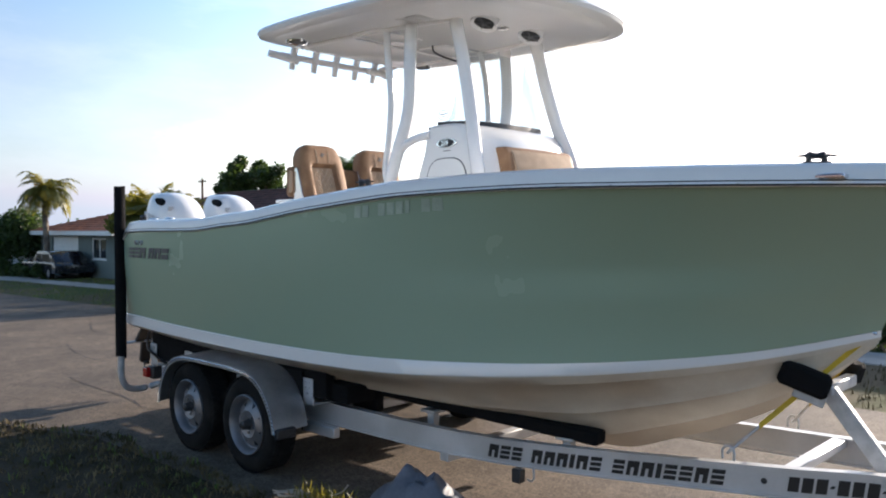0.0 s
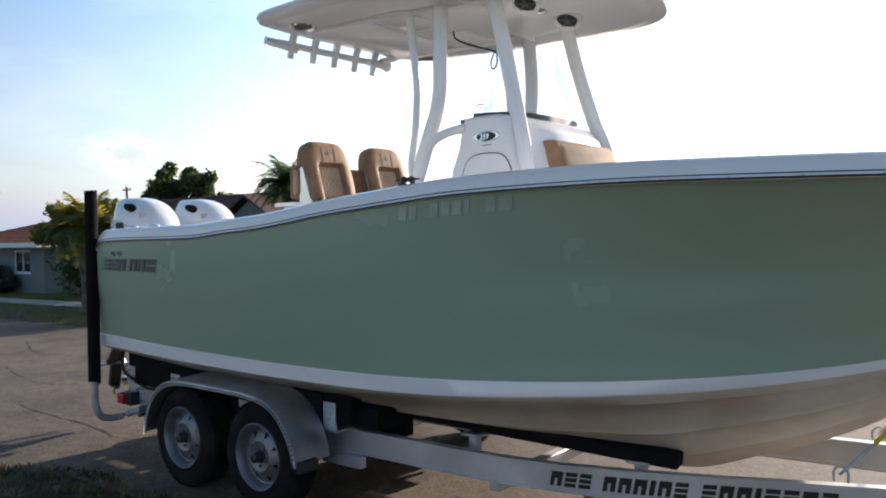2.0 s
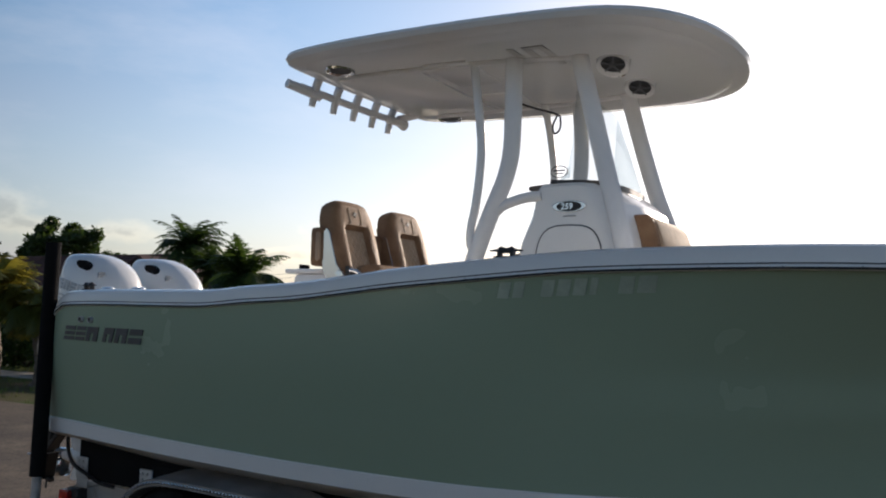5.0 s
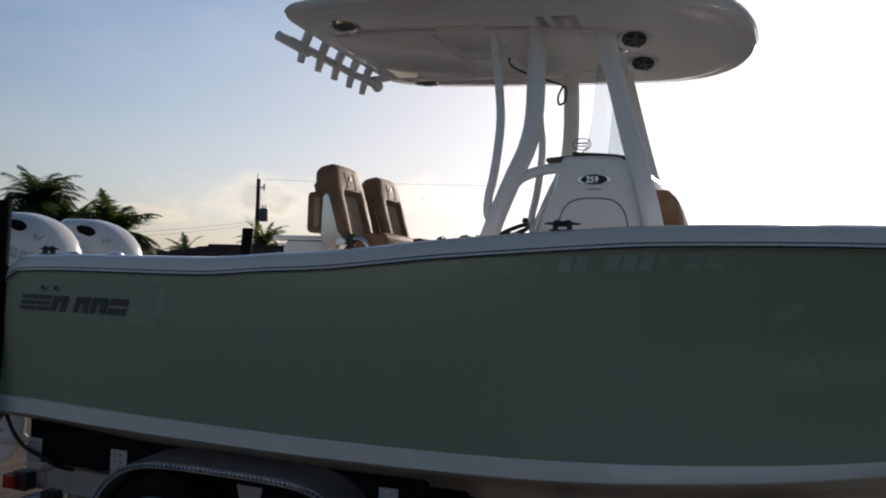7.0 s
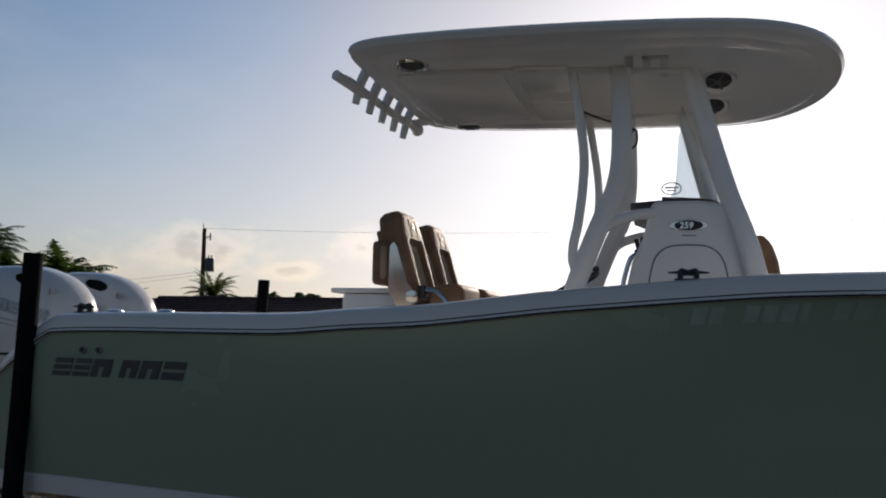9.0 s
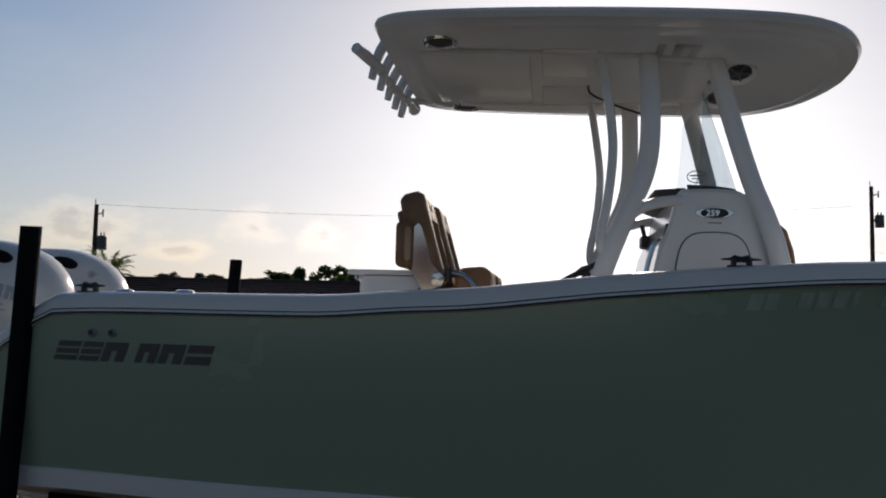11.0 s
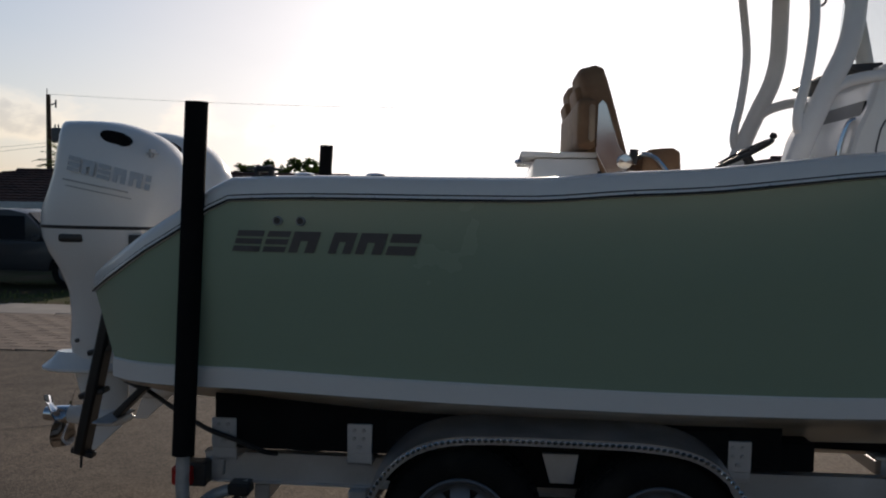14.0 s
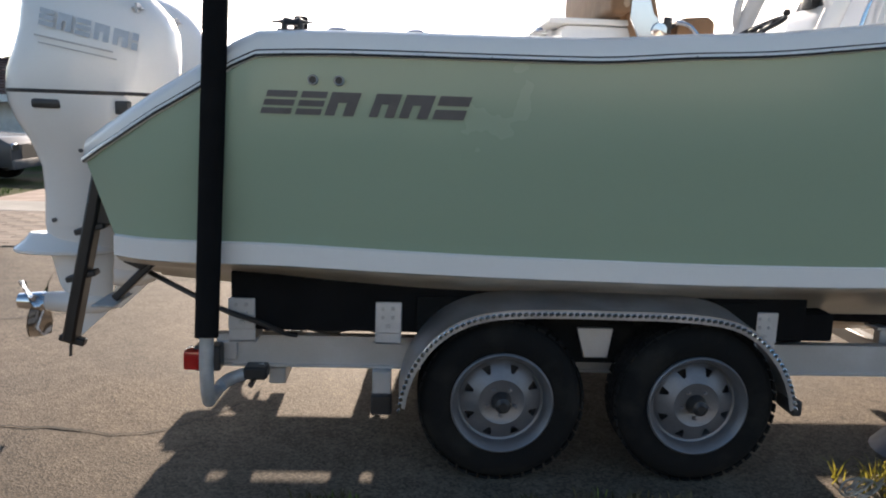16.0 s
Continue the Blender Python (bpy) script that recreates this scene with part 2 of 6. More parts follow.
LEATHER_L = material("light_tan_vinyl", (0.42, 0.31, 0.22), 0.75, spot=0.1, scale=10, bump=0.25, bscale=180, spec=0.1)
STITCH = material("pale_stitching", (0.62, 0.50, 0.38), 0.8, bump=0)
DARK = material("dark_plastic", (0.03, 0.03, 0.032), 0.4, bump=0.05)
GREY = material("grey_decal", (0.095, 0.098, 0.105), 0.4, bump=0)
PRINT = material("grey_print", (0.5, 0.49, 0.47), 0.4, bump=0)
SILVER = material("silver_decal", (0.42, 0.43, 0.45), 0.3, 0.4, bump=0)
PALE = material("pale_lettering", (0.40, 0.49, 0.41), 0.3, bump=0)
BLACK = material("black_lettering", (0.012, 0.012, 0.014), 0.45, bump=0)
RED = material("red_lens", (0.45, 0.015, 0.015), 0.15, bump=0, coat=0.5)
YELLOW = material("yellow_webbing", (0.62, 0.42, 0.03), 0.8, bump=0.3, bscale=150)
TARP = material("grey_tarp", (0.15, 0.165, 0.2), 0.6, spot=0.15, scale=5, bump=0.3, bscale=40)
ROPE = material("white_rope", (0.45, 0.4, 0.33), 0.85, bump=0.5, bscale=200)
GLASS = glass("windshield_acrylic")
AUTO_GLASS = material("car_glass", (0.02, 0.026, 0.034), 0.12, spot=0.02, bump=0, spec=0.25)
HOUSE_GLASS = material("window_glass", (0.03, 0.035, 0.04), 0.08, spot=0.05, bump=0)


def asphalt_material():
    """Old asphalt: stones of many shades in a brown-grey binder, stains and worn tracks."""
    m = material("asphalt", (0.13, 0.102, 0.075), 0.82, spot=0.3, scale=0.8, bump=0.0, bscale=30, second=(0.07, 0.056, 0.042), blend=(0.32, 0.62), spec=0.3)
    n, l = m.node_tree.nodes, m.node_tree.links
    b = n["Principled BSDF"]
    co = n.new("ShaderNodeTexCoord")
    stones, dust, lift, tone, bump = n.new("ShaderNodeTexVoronoi"), n.new("ShaderNodeTexNoise"), n.new("ShaderNodeMapRange"), n.new("ShaderNodeHueSaturation"), n.new("ShaderNodeBump")
    stones.inputs["Scale"].default_value = 95.0
    dust.inputs["Scale"].default_value, dust.inputs["Detail"].default_value = 7.0, 8.0
    l.new(co.outputs["Object"], stones.inputs["Vector"])
    l.new(co.outputs["Object"], dust.inputs["Vector"])
    shade, both = n.new("ShaderNodeSeparateColor"), n.new("ShaderNodeMath")
    l.new(stones.outputs["Color"], shade.inputs["Color"])
    both.operation = "ADD"
    l.new(shade.outputs["Red"], both.inputs[0])
    l.new(dust.outputs["Fac"], both.inputs[1])
    lift.inputs["From Min"].default_value, lift.inputs["From Max"].default_value = 0.3, 1.7
    lift.inputs["To Min"].default_value, lift.inputs["To Max"].default_value = 0.35, 1.75
    l.new(both.outputs["Value"], lift.inputs["Value"])
    old = b.inputs["Base Color"].links[0].from_socket
    l.new(old, tone.inputs["Color"])
    l.new(lift.outputs["Result"], tone.inputs["Value"])
    l.new(tone.outputs["Color"], b.inputs["Base Color"])
    bump.inputs["Strength"].default_value, bump.inputs["Distance"].default_value = 0.35, 0.006
    l.new(stones.outputs["Distance"], bump.inputs["Height"])
    l.new(bump.outputs["Normal"], b.inputs["Normal"])
    return m


ASPHALT = asphalt_material()
CONCRETE = material("concrete", (0.42, 0.39, 0.35), 0.85, spot=0.12, scale=1.6, bump=0.3, bscale=80, rnd=0.12)
PAVER = material("clay_paver", (0.36, 0.27, 0.22), 0.85, spot=0.15, scale=3, bump=0.3, bscale=60, rnd=0.3)
LAWN = material("lawn", (0.06, 0.085, 0.026), 0.95, spot=0.4, scale=0.5, bump=1.0, bscale=45, second=(0.105, 0.082, 0.05), blend=(0.38, 0.6), spec=0.1)
DIRT = material("verge_soil", (0.09, 0.068, 0.046), 0.95, spot=0.35, scale=1.6, bump=0.9, bscale=38, second=(0.05, 0.042, 0.026), blend=(0.35, 0.65), spec=0.1)
BLADE = material("grass_blade", (0.11, 0.18, 0.036), 0.8, spot=0.3, scale=0.8, bump=0, second=(0.15, 0.16, 0.055), spec=0.2)
DRY = material("dry_grass", (0.21, 0.165, 0.09), 0.9, spot=0.35, scale=3.0, bump=0, second=(0.065, 0.058, 0.03), spec=0.1)
CRACK = material("crack_filler", (0.03, 0.028, 0.026), 0.9, bump=0)
LEAF = leaf_material("green_leaf", (0.05, 0.085, 0.022), (0.028, 0.05, 0.014), (0.07, 0.12, 0.018))
LEAF_Y = leaf_material("yellow_green_leaf", (0.1, 0.115, 0.025), (0.05, 0.068, 0.016), (0.36, 0.31, 0.04))
LEAF_P = leaf_material("palm_leaf", (0.06, 0.095, 0.025), (0.035, 0.06, 0.018), (0.13, 0.17, 0.03))
BARK = material("bark", (0.2, 0.16, 0.125), 0.95, spot=0.3, scale=4, bump=0.8, bscale=25)
WOODPOLE = material("utility_pole_wood", (0.13, 0.085, 0.055), 0.9, spot=0.25, scale=6, bump=0.5, bscale=30)
# Taupe lowered so the wall colour holds the shade of a backlit front.
STUCCO_D = material("shaded_taupe_stucco", (0.13, 0.11, 0.095), 0.9, spot=0.12, scale=1.5, bump=0.35, bscale=60)
APRON = material("tan_paver", (0.3, 0.235, 0.185), 0.88, spot=0.16, scale=2.5, bump=0.3, bscale=70, rnd=0.16)
STUCCO = material("cream_stucco", (0.5, 0.48, 0.42), 0.9, spot=0.08, scale=0.8, bump=0.4, bscale=60)
STUCCO_G = material("grey_green_stucco", (0.17, 0.2, 0.185), 0.9, spot=0.08, scale=0.8, bump=0.4, bscale=60)
TILE_O = material("orange_roof_tile", (0.42, 0.15, 0.075), 0.8, spot=0.2, scale=2, bump=0.3, bscale=20, rnd=0.2)
TILE_B = material("brown_roof_tile", (0.115, 0.05, 0.036), 0.8, spot=0.25, scale=2, bump=0.3, bscale=20, rnd=0.2)
WHITE = material("white_paint", (0.78, 0.78, 0.76), 0.5, spot=0.05, bump=0.05)
CAR_W = material("white_car_paint", (0.75, 0.75, 0.75), 0.25, spot=0.02, bump=0, coat=0.8)
# Grey paint taken darker to carry the deep shade over the parked vehicle.
CAR_S = material("shaded_grey_paint", (0.05, 0.054, 0.062), 0.4, 0.3, spot=0.03, bump=0, coat=0.3)
CAR_D = material("dark_car_paint", (0.02, 0.022, 0.03), 0.25, 0.2, spot=0.03, bump=0, coat=0.8)


# ---- building blocks ----
def part(name, bm, mat, parent=None, label="", smooth=True):
    """One mesh object; parent: its thing or part. Its points are in the world's metres."""
    me = bpy.data.meshes.new(name)
    if isinstance(bm, tuple):
        me.from_pydata(bm[0], [], bm[1])
        me.update()
    else:
        bm.to_mesh(me)
        bm.free()
    me.materials.append(mat)
    if smooth:
        me.shade_smooth()
        me.set_sharp_from_angle(angle=radians(38))
    ob = new(name, me)
    if parent is not None:
        ob.parent = parent
        if parent.type == "EMPTY":
            ob.matrix_parent_inverse = parent.matrix_basis.inverted()
    if label:
        ob["label"] = label
    return ob


def thing(name, at, label, category, group="", kind=""):
    e = new(name)
    e.empty_display_size = 0.2
    e.matrix_basis = Matrix.Translation(at)
    return tagged(e, label, category, group, kind)


def merge(*lots):
    vs, fs = [], []
    for v, f in lots:
        k = len(vs)
        vs += [tuple(p) for p in v]
        fs += [tuple(i + k for i in q) for q in f]
    return vs, fs


def box(x0, x1, y0, y1, z0, z1, bevel=0.0, segs=2):
    if not bevel:
        v = [(x, y, z) for z in (z0, z1) for y in (y0, y1) for x in (x0, x1)]
        return v, [(0, 2, 3, 1), (4, 5, 7, 6), (0, 1, 5, 4), (2, 6, 7, 3), (0, 4, 6, 2), (1, 3, 7, 5)]
    bm = bmesh.new()
    bmesh.ops.create_cube(bm, size=1, matrix=Matrix.Translation(((x0 + x1) / 2, (y0 + y1) / 2, (z0 + z1) / 2)) @ Matrix.Diagonal((x1 - x0, y1 - y0, z1 - z0, 1)))
    bmesh.ops.bevel(bm, geom=bm.edges[:], offset=bevel, segments=segs, profile=0.6, affect="EDGES")
    return lists(bm)


def lists(bm):
    bm.verts.index_update()
    out = [tuple(v.co) for v in bm.verts], [tuple(v.index for v in f.verts) for f in bm.faces]
    bm.free()
    return out


def moved(lot, m):
    return [tuple(m @ Vector(p)) for p in lot[0]], lot[1]


def bar(a, b, w, h, bevel=0.004, up=(0, 0, 1)):
    """A square bar from a to b, w wide and h high."""
    a, b = Vector(a), Vector(b)
    d = b - a
    x = d.normalized()
    y = Vector(up).cross(x).normalized()
    z = x.cross(y)
    m = Matrix((x, y, z)).transposed().to_4x4()
    m.translation = a
    return moved(box(0, d.length, -w / 2, w / 2, -h / 2, h / 2, bevel, 1), m)


def loft(rings, closed=True, caps=True):
    n, vs, fs = len(rings[0]), [tuple(p) for r in rings for p in r], []
    for i in range(len(rings) - 1):
        for j in range(n if closed else n - 1):
            k = (j + 1) % n
            fs.append((i * n + j, i * n + k, (i + 1) * n + k, (i + 1) * n + j))
    if caps and closed:
        fs += [tuple(range(n))[::-1], tuple(range((len(rings) - 1) * n, len(rings) * n))]
    return vs, fs


def smooth_path(pts, per=5):
    """Points along a smooth curve through pts."""
    p = [Vector(q) for q in pts]
    out = []
    for i in range(len(p) - 1):
        a, b, c, d = p[max(i - 1, 0)], p[i], p[i + 1], p[min(i + 2, len(p) - 1)]
        for s in range(per):
            t = s / per
            out.append(0.5 * ((2 * b) + (c - a) * t + (2 * a - 5 * b + 4 * c - d) * t * t + (3 * b - a - 3 * c + d) * t ** 3))
    return out + [p[-1]]


def tube(pts, r, sides=10, flat=1.0, up=(0, 1, 0), per=5, ends=None):
    """A round tube along pts; flat: its width across `up` against its depth; ends: radii along the way."""
    path = smooth_path(pts, per) if per > 1 else [Vector(q) for q in pts]
    rings = []
    for i, p in enumerate(path):
        d = (path[min(i + 1, len(path) - 1)] - path[max(i - 1, 0)]).normalized()
        u = Vector(up)
        if abs(d.dot(u)) > 0.95:
            u = Vector((1, 0, 0))
        a = d.cross(u).normalized()
        b = a.cross(d)
        rr = r if ends is None else float(np.interp(i / (len(path) - 1), [k / (len(ends) - 1) for k in range(len(ends))], ends))
        rings.append([p + rr * (flat * math.cos(t) * a + math.sin(t) * b) for t in (2 * math.pi * k / sides for k in range(sides))])
    return loft(rings)


def lathe(profile, centre, axis="y", sides=24):
    """profile: (radius, way along the axis)."""
    rings = []
    for r, h in profile:
        ring = []
        for k in range(sides):
            t = 2 * math.pi * k / sides
            c, s = r * math.cos(t), r * math.sin(t)
            ring.append(Vector(centre) + Vector({"x": (h, c, s), "y": (s, h, c), "z": (c, s, h)}[axis]))
        rings.append(ring)
    v, f = loft(rings, True, False)
    n = len(rings)
    if profile[0][0] < 1e-6 or profile[0][0] < 0.5 * profile[1][0]:
        f.append(tuple(range(sides))[::-1])
    if profile[-1][0] < 1e-6 or profile[-1][0] < 0.5 * profile[-2][0]:
        f.append(tuple(range((n - 1) * sides, n * sides)))
    return v, f


def prism(outline, y0, y1, bevel=0.0, segs=2):
    """An outline in x and z, drawn out from y0 to y1."""
    bm = bmesh.new()
    f = bm.faces.new([bm.verts.new((x, y0, z)) for x, z in outline])
    r = bmesh.ops.extrude_face_region(bm, geom=[f])
    bmesh.ops.translate(bm, vec=(0, y1 - y0, 0), verts=[g for g in r["geom"] if isinstance(g, bmesh.types.BMVert)])
    bmesh.ops.recalc_face_normals(bm, faces=bm.faces[:])
    if bevel:
        bmesh.ops.bevel(bm, geom=bm.edges[:], offset=bevel, segments=segs, profile=0.6, affect="EDGES", clamp_overlap=True)
    return lists(bm)


def mirrored(lot):
    return [(x, -y, z) for x, y, z in lot[0]], [tuple(f[::-1]) for f in lot[1]]


def lettering(text, size, depth=0.003, shear=0.0, bold=0.0):
    """Letters as a mesh in x and z, from the origin along +x, facing -y."""
    cu = bpy.data.curves.new("letters", "FONT")
    cu.body, cu.size, cu.extrude, cu.shear, cu.offset = text, size, depth, shear, bold
    cu.resolution_u = 3
    ob = bpy.data.objects.new("letters", cu)
    me = bpy.data.meshes.new_from_object(ob)
    v = [(p.co.x, -p.co.z, p.co.y) for p in me.vertices]
    f = [tuple(q.vertices) for q in me.polygons]
    bpy.data.objects.remove(ob)
    bpy.data.meshes.remove(me)
    return v, f


def curve(x, xs, ys):
    """A smooth monotone-ish curve through points."""
    if x <= xs[0]:
        return ys[0]
    if x >= xs[-1]:
        return ys[-1]
    i = max(k for k in range(len(xs) - 1) if xs[k] <= x)
    m = []
    for k in (i, i + 1):
        if 0 < k < len(xs) - 1:
            d0, d1 = (ys[k] - ys[k - 1]) / (xs[k] - xs[k - 1]), (ys[k + 1] - ys[k]) / (xs[k + 1] - xs[k])
            m.append(0.0 if d0 * d1 <= 0 else 2 * d0 * d1 / (d0 + d1))
        else:
            k0 = min(k, len(xs) - 2)
            m.append((ys[k0 + 1] - ys[k0]) / (xs[k0 + 1] - xs[k0]))
    h = xs[i + 1] - xs[i]
    t = (x - xs[i]) / h
    return (2 * t**3 - 3 * t**2 + 1) * ys[i] + (t**3 - 2 * t**2 + t) * h * m[0] + (-2 * t**3 + 3 * t**2) * ys[i + 1] + (t**3 - t**2) * h * m[1]


# ---- ground ----
def ground_z(x, y):
    return -0.016 * min(60.0, math.hypot(min(x, 0.0), max(y - 2.0, 0.0)))


def sheet(xs, ys, lift=0.0):
    v = [(x, y, ground_z(x, y) + lift) for y in ys for x in xs]
    n = len(xs)
    return v, [(j * n + i, j * n + i + 1, (j + 1) * n + i + 1, (j + 1) * n + i) for j in range(len(ys) - 1) for i in range(n - 1)]


GX = [-900, -400, -200, -120, -80] + [-60 + 2 * k for k in range(31)] + [4, 8, 14, 25, 60, 150, 400, 900]
GY = [-900, -300, -100, -40, -20, -10, -5, -2, 0, 1, 2] + [3 + 2 * k for k in range(30)] + [70, 100, 200, 400, 900]
ground = tagged(part("ground", sheet(GX, GY, -0.018), LAWN), "patchy lawn with dry spots", "ground", kind="structure")
RX = [-300, -120, -80] + [-60 + 1.0 * k for k in range(76)] + [20, 40, 90, 200]


def road_edge(x):
    return -1.55 + 0.16 * noise.noise((x * 0.9, 3.1, 0)) + 0.08 * noise.noise((x * 3.1, 1.7, 0)) + 0.3 * max(0.0, min(1.0, (1.2 - x) / 1.5)) * -2.2


def road_mesh():
    vs, fs = [], []
    rows = [None, -1.0, 0.0, 1.0, 2.0, 3.0, 4.3]
    for x in RX:
        for y in rows:
            yy = road_edge(x) if y is None else y + (0.05 * noise.noise((x * 0.7, 9, 0)) if y == 4.3 else 0)
            vs.append((x, yy, ground_z(x, yy)))
    n = len(rows)
    for i in range(len(RX) - 1):
        for j in range(n - 1):
            fs.append((i * n + j, (i + 1) * n + j, (i + 1) * n + j + 1, i * n + j + 1))
    return vs, fs


verge_rows = [[(x, y + 0.5 * noise.noise((x * 0.6, y, 2)) if y < -2 else road_edge(x) + y, ground_z(x, y) - 0.008 + 0.006 * noise.noise((x * 1.7, y * 1.7, 5))) for y in (-9.0, -7.0, -5.5, -4.5, -3.6, -2.9, -0.8, -0.4, 0.05)] for x in [-14 + 0.4 * k for k in range(70)]]
verge = tagged(part("verge", loft(verge_rows, False), DIRT), "bare brown verge with dry grass along the street", "ground", kind="structure")
road = tagged(part("road", road_mesh(), ASPHALT), "worn grey-brown asphalt street with cracks", "road", kind="structure")


def crack(points, wide=0.016):
    rng = random.Random(len(points) * 7 + int(points[0][0] * 10))
    path = smooth_path([(x, y, 0) for x, y in points], 8)
    vs, fs = [], []
    for i, p in enumerate(path):
        w = wide * rng.uniform(0.3, 1.0)
        j = rng.uniform(-0.02, 0.02)
        for s in (-1, 1):
            vs.append((p.x + j * 0.5, p.y + j + s * w / 2, ground_z(p.x, p.y) + 0.004))
    for i in range(len(path) - 1):
        fs.append((2 * i, 2 * i + 2, 2 * i + 3, 2 * i + 1))
    return vs, fs


part("crack", crack([(-2.2, -0.62), (-1.0, -0.7), (-0.3, -0.72), (0.35, -0.8), (0.75, -0.4)], 0.022), CRACK, road)
part("crack", crack([(0.75, -0.4), (0.8, 0.1), (1.3, 0.35), (2.2, 0.2)], 0.012), CRACK, road)
part("crack", crack([(-5.5, 0.6), (-3.4, 0.2), (-2.0, 0.9), (-0.6, 1.6)], 0.02), CRACK, road)
part("crack", crack([(-9.0, 2.4), (-6.5, 1.6), (-4.2, 2.2), (-1.0, 2.7), (3.0, 2.3)], 0.02), CRACK, road)
part("crack", crack([(0.02, -0.72), (0.08, -0.45), (0.0, -0.2)], 0.012), CRACK, road)

# Far verge: a pavement of slabs with two driveways across it.
pavement = tagged(part("pavement", sheet([-80 + 2 * k for k in range(61)], [7.6, 8.75], -0.012), CONCRETE), "pale concrete pavement beyond the grass verge", "pavement", kind="structure")
for k in range(46):
    x0 = -44 + 1.5 * k
    ob = part("slab", moved(box(0.006, 1.494, 0.006, 1.138, -0.05, 0, 0.006, 1), pose(x0, 7.61, ground_z(x0, 8.2) + 0.012)), CONCRETE, pavement)


def driveway(xs, ys, mat, label):
    return tagged(part("driveway", sheet(xs, ys, -0.008), mat), label, "driveway", kind="structure")


drive_1 = driveway([-6.4, -4.2, -2.0], [4.3, 5.4, 6.5, 7.6], APRON, "tan paved driveway apron leading off the street")
driveway([-5.3, -4, -2.0], [8.75, 10, 12, 14, 17, 18.4], PAVER, "brown paved driveway in front of the house")
driveway([-35.6, -33.5, -31.4], [4.3, 6, 7.6], CONCRETE, "pale concrete driveway apron of the house with the orange roof")
driveway([-35.6, -33.5, -31.4], [8.75, 10, 11.2], CONCRETE, "pale concrete driveway of the house with the orange roof")
paver_me = bpy.data.meshes.new("paver")
paver_v, paver_f = box(-0.19, 0.19, -0.095, 0.095, -0.02, 0.014, 0.008, 1)
paver_me.from_pydata(paver_v, [], paver_f)
paver_me.materials.append(APRON)
for j in range(15):
    for i in range(11):
        px, py = -6.2 + 0.4 * i + (0.2 if j % 2 else 0), 4.42 + 0.205 * j
        ob = new("paver", paver_me)
        ob.parent, ob.location = drive_1, (px, py, ground_z(px, py))


# ---- boat ----
SX = [0.15, 0.25, 0.378, 0.571, 0.752, 0.9, 1.0, 1.45, 1.9, 2.3, 2.7, 3.0, 3.4, 3.6, 4.0, 4.3, 4.6, 5.0, 5.5, 6.2, 7.6]
SZ = [1.337, 1.392, 1.46, 1.572, 1.668, 1.764, 1.806, 1.82, 1.822, 1.826, 1.856, 1.874, 1.918, 1.942, 1.978, 2.003, 2.024, 2.036, 2.042, 2.034, 2.018]
WX = [0.15, 0.3, 0.5, 0.75, 1.0, 1.3, 2.5, 4.3, 5.0, 5.5, 6.2, 6.7, 7.1, 7.4, 7.6]
WY = [0.85, 0.99, 1.13, 1.235, 1.285, 1.31, 1.34, 1.335, 1.30, 1.26, 1.11, 0.89, 0.62, 0.33, 0.0]
CX = [0.31, 0.5, 0.75, 1.0, 1.3, 2.5, 4.3, 5.0, 5.6, 6.1, 6.5, 6.82]
CY = [0.955, 1.08, 1.16, 1.19, 1.205, 1.21, 1.165, 1.05, 0.865, 0.62, 0.34, 0.0]
TX = [0.31, 1.0, 1.6, 2.0, 2.5, 3.0, 3.4, 3.9, 4.4, 4.8, 5.16, 5.48, 5.77, 6.03, 6.3, 6.5, 6.82]
TZ = [1.008, 1.026, 1.008, 0.998, 0.99, 0.984, 0.984, 0.99, 1.01, 1.03, 1.052, 1.077, 1.105, 1.135, 1.174, 1.213, 1.29]
STEM = [(0.31, 0.62), (0.8, 0.58), (1.3, 0.46), (1.9, 0.385), (4.6, 0.385), (5.29, 0.402), (5.72, 0.54), (6.08, 0.69), (6.43, 0.893), (6.72, 1.14), (6.79, 1.215)]


def sheer(x):
    return curve(x, WX, WY), curve(x, SX, SZ)


def hull_rows():
    """Upper and lower edge of the side, row by row from stern to stem."""
    us = [0.0, 0.006, 0.012, 0.02, 0.03, 0.042, 0.055, 0.07, 0.085, 0.1] + [0.1 + 0.9 * (k / 70) for k in range(1, 71)]
    for u in us:
        yield u, 0.31 + 6.51 * u, 0.15 + 7.45 * u


def side_rings(sign):
    rings = []
    for u, xl, xu in hull_rows():
        (w, s), c, t = sheer(xu), curve(xl, CX, CY) + 0.012 * (1 - u), curve(xl, TX, TZ)
        ring = []
        f = max(0.0, min(1.0, (u - 0.45) / 0.4))
        f = f * f * (3 - 2 * f)
        for k in range(13):
            v = k / 12
            y = c + (w - c) * v + (0.03 * (1 - f) * min(1.0, u * 12) - 0.16 * f * math.sin(math.pi * min(1.0, (1 - u) * 5) / 2)) * 4 * v * (1 - v) * (0.7 if v < 0.5 else 1.0) * 0.8
            x = xl + (xu - xl) * (v ** (1.0 + 0.35 * u))
            ring.append((x, sign * max(0.0, y), t + (s - t) * v))
        rings.append(ring)
    return rings


boat = thing("boat", (3.8, 0, 0.4), "sage green and white centre console fishing boat on a trailer", "boat")
hull_side = [part("hull_side", loft(side_rings(s), False), GEL_GREEN, boat, "glossy sage green hull side") for s in (-1, 1)]
edge_s, edge_p = side_rings(-1)[0], side_rings(1)[0]
transom_v = edge_s + edge_p
n_e = len(edge_s)
part("transom", (transom_v, [(k, k + 1, n_e + k + 1, n_e + k) for k in range(n_e - 1)]), GEL_GREEN, boat)


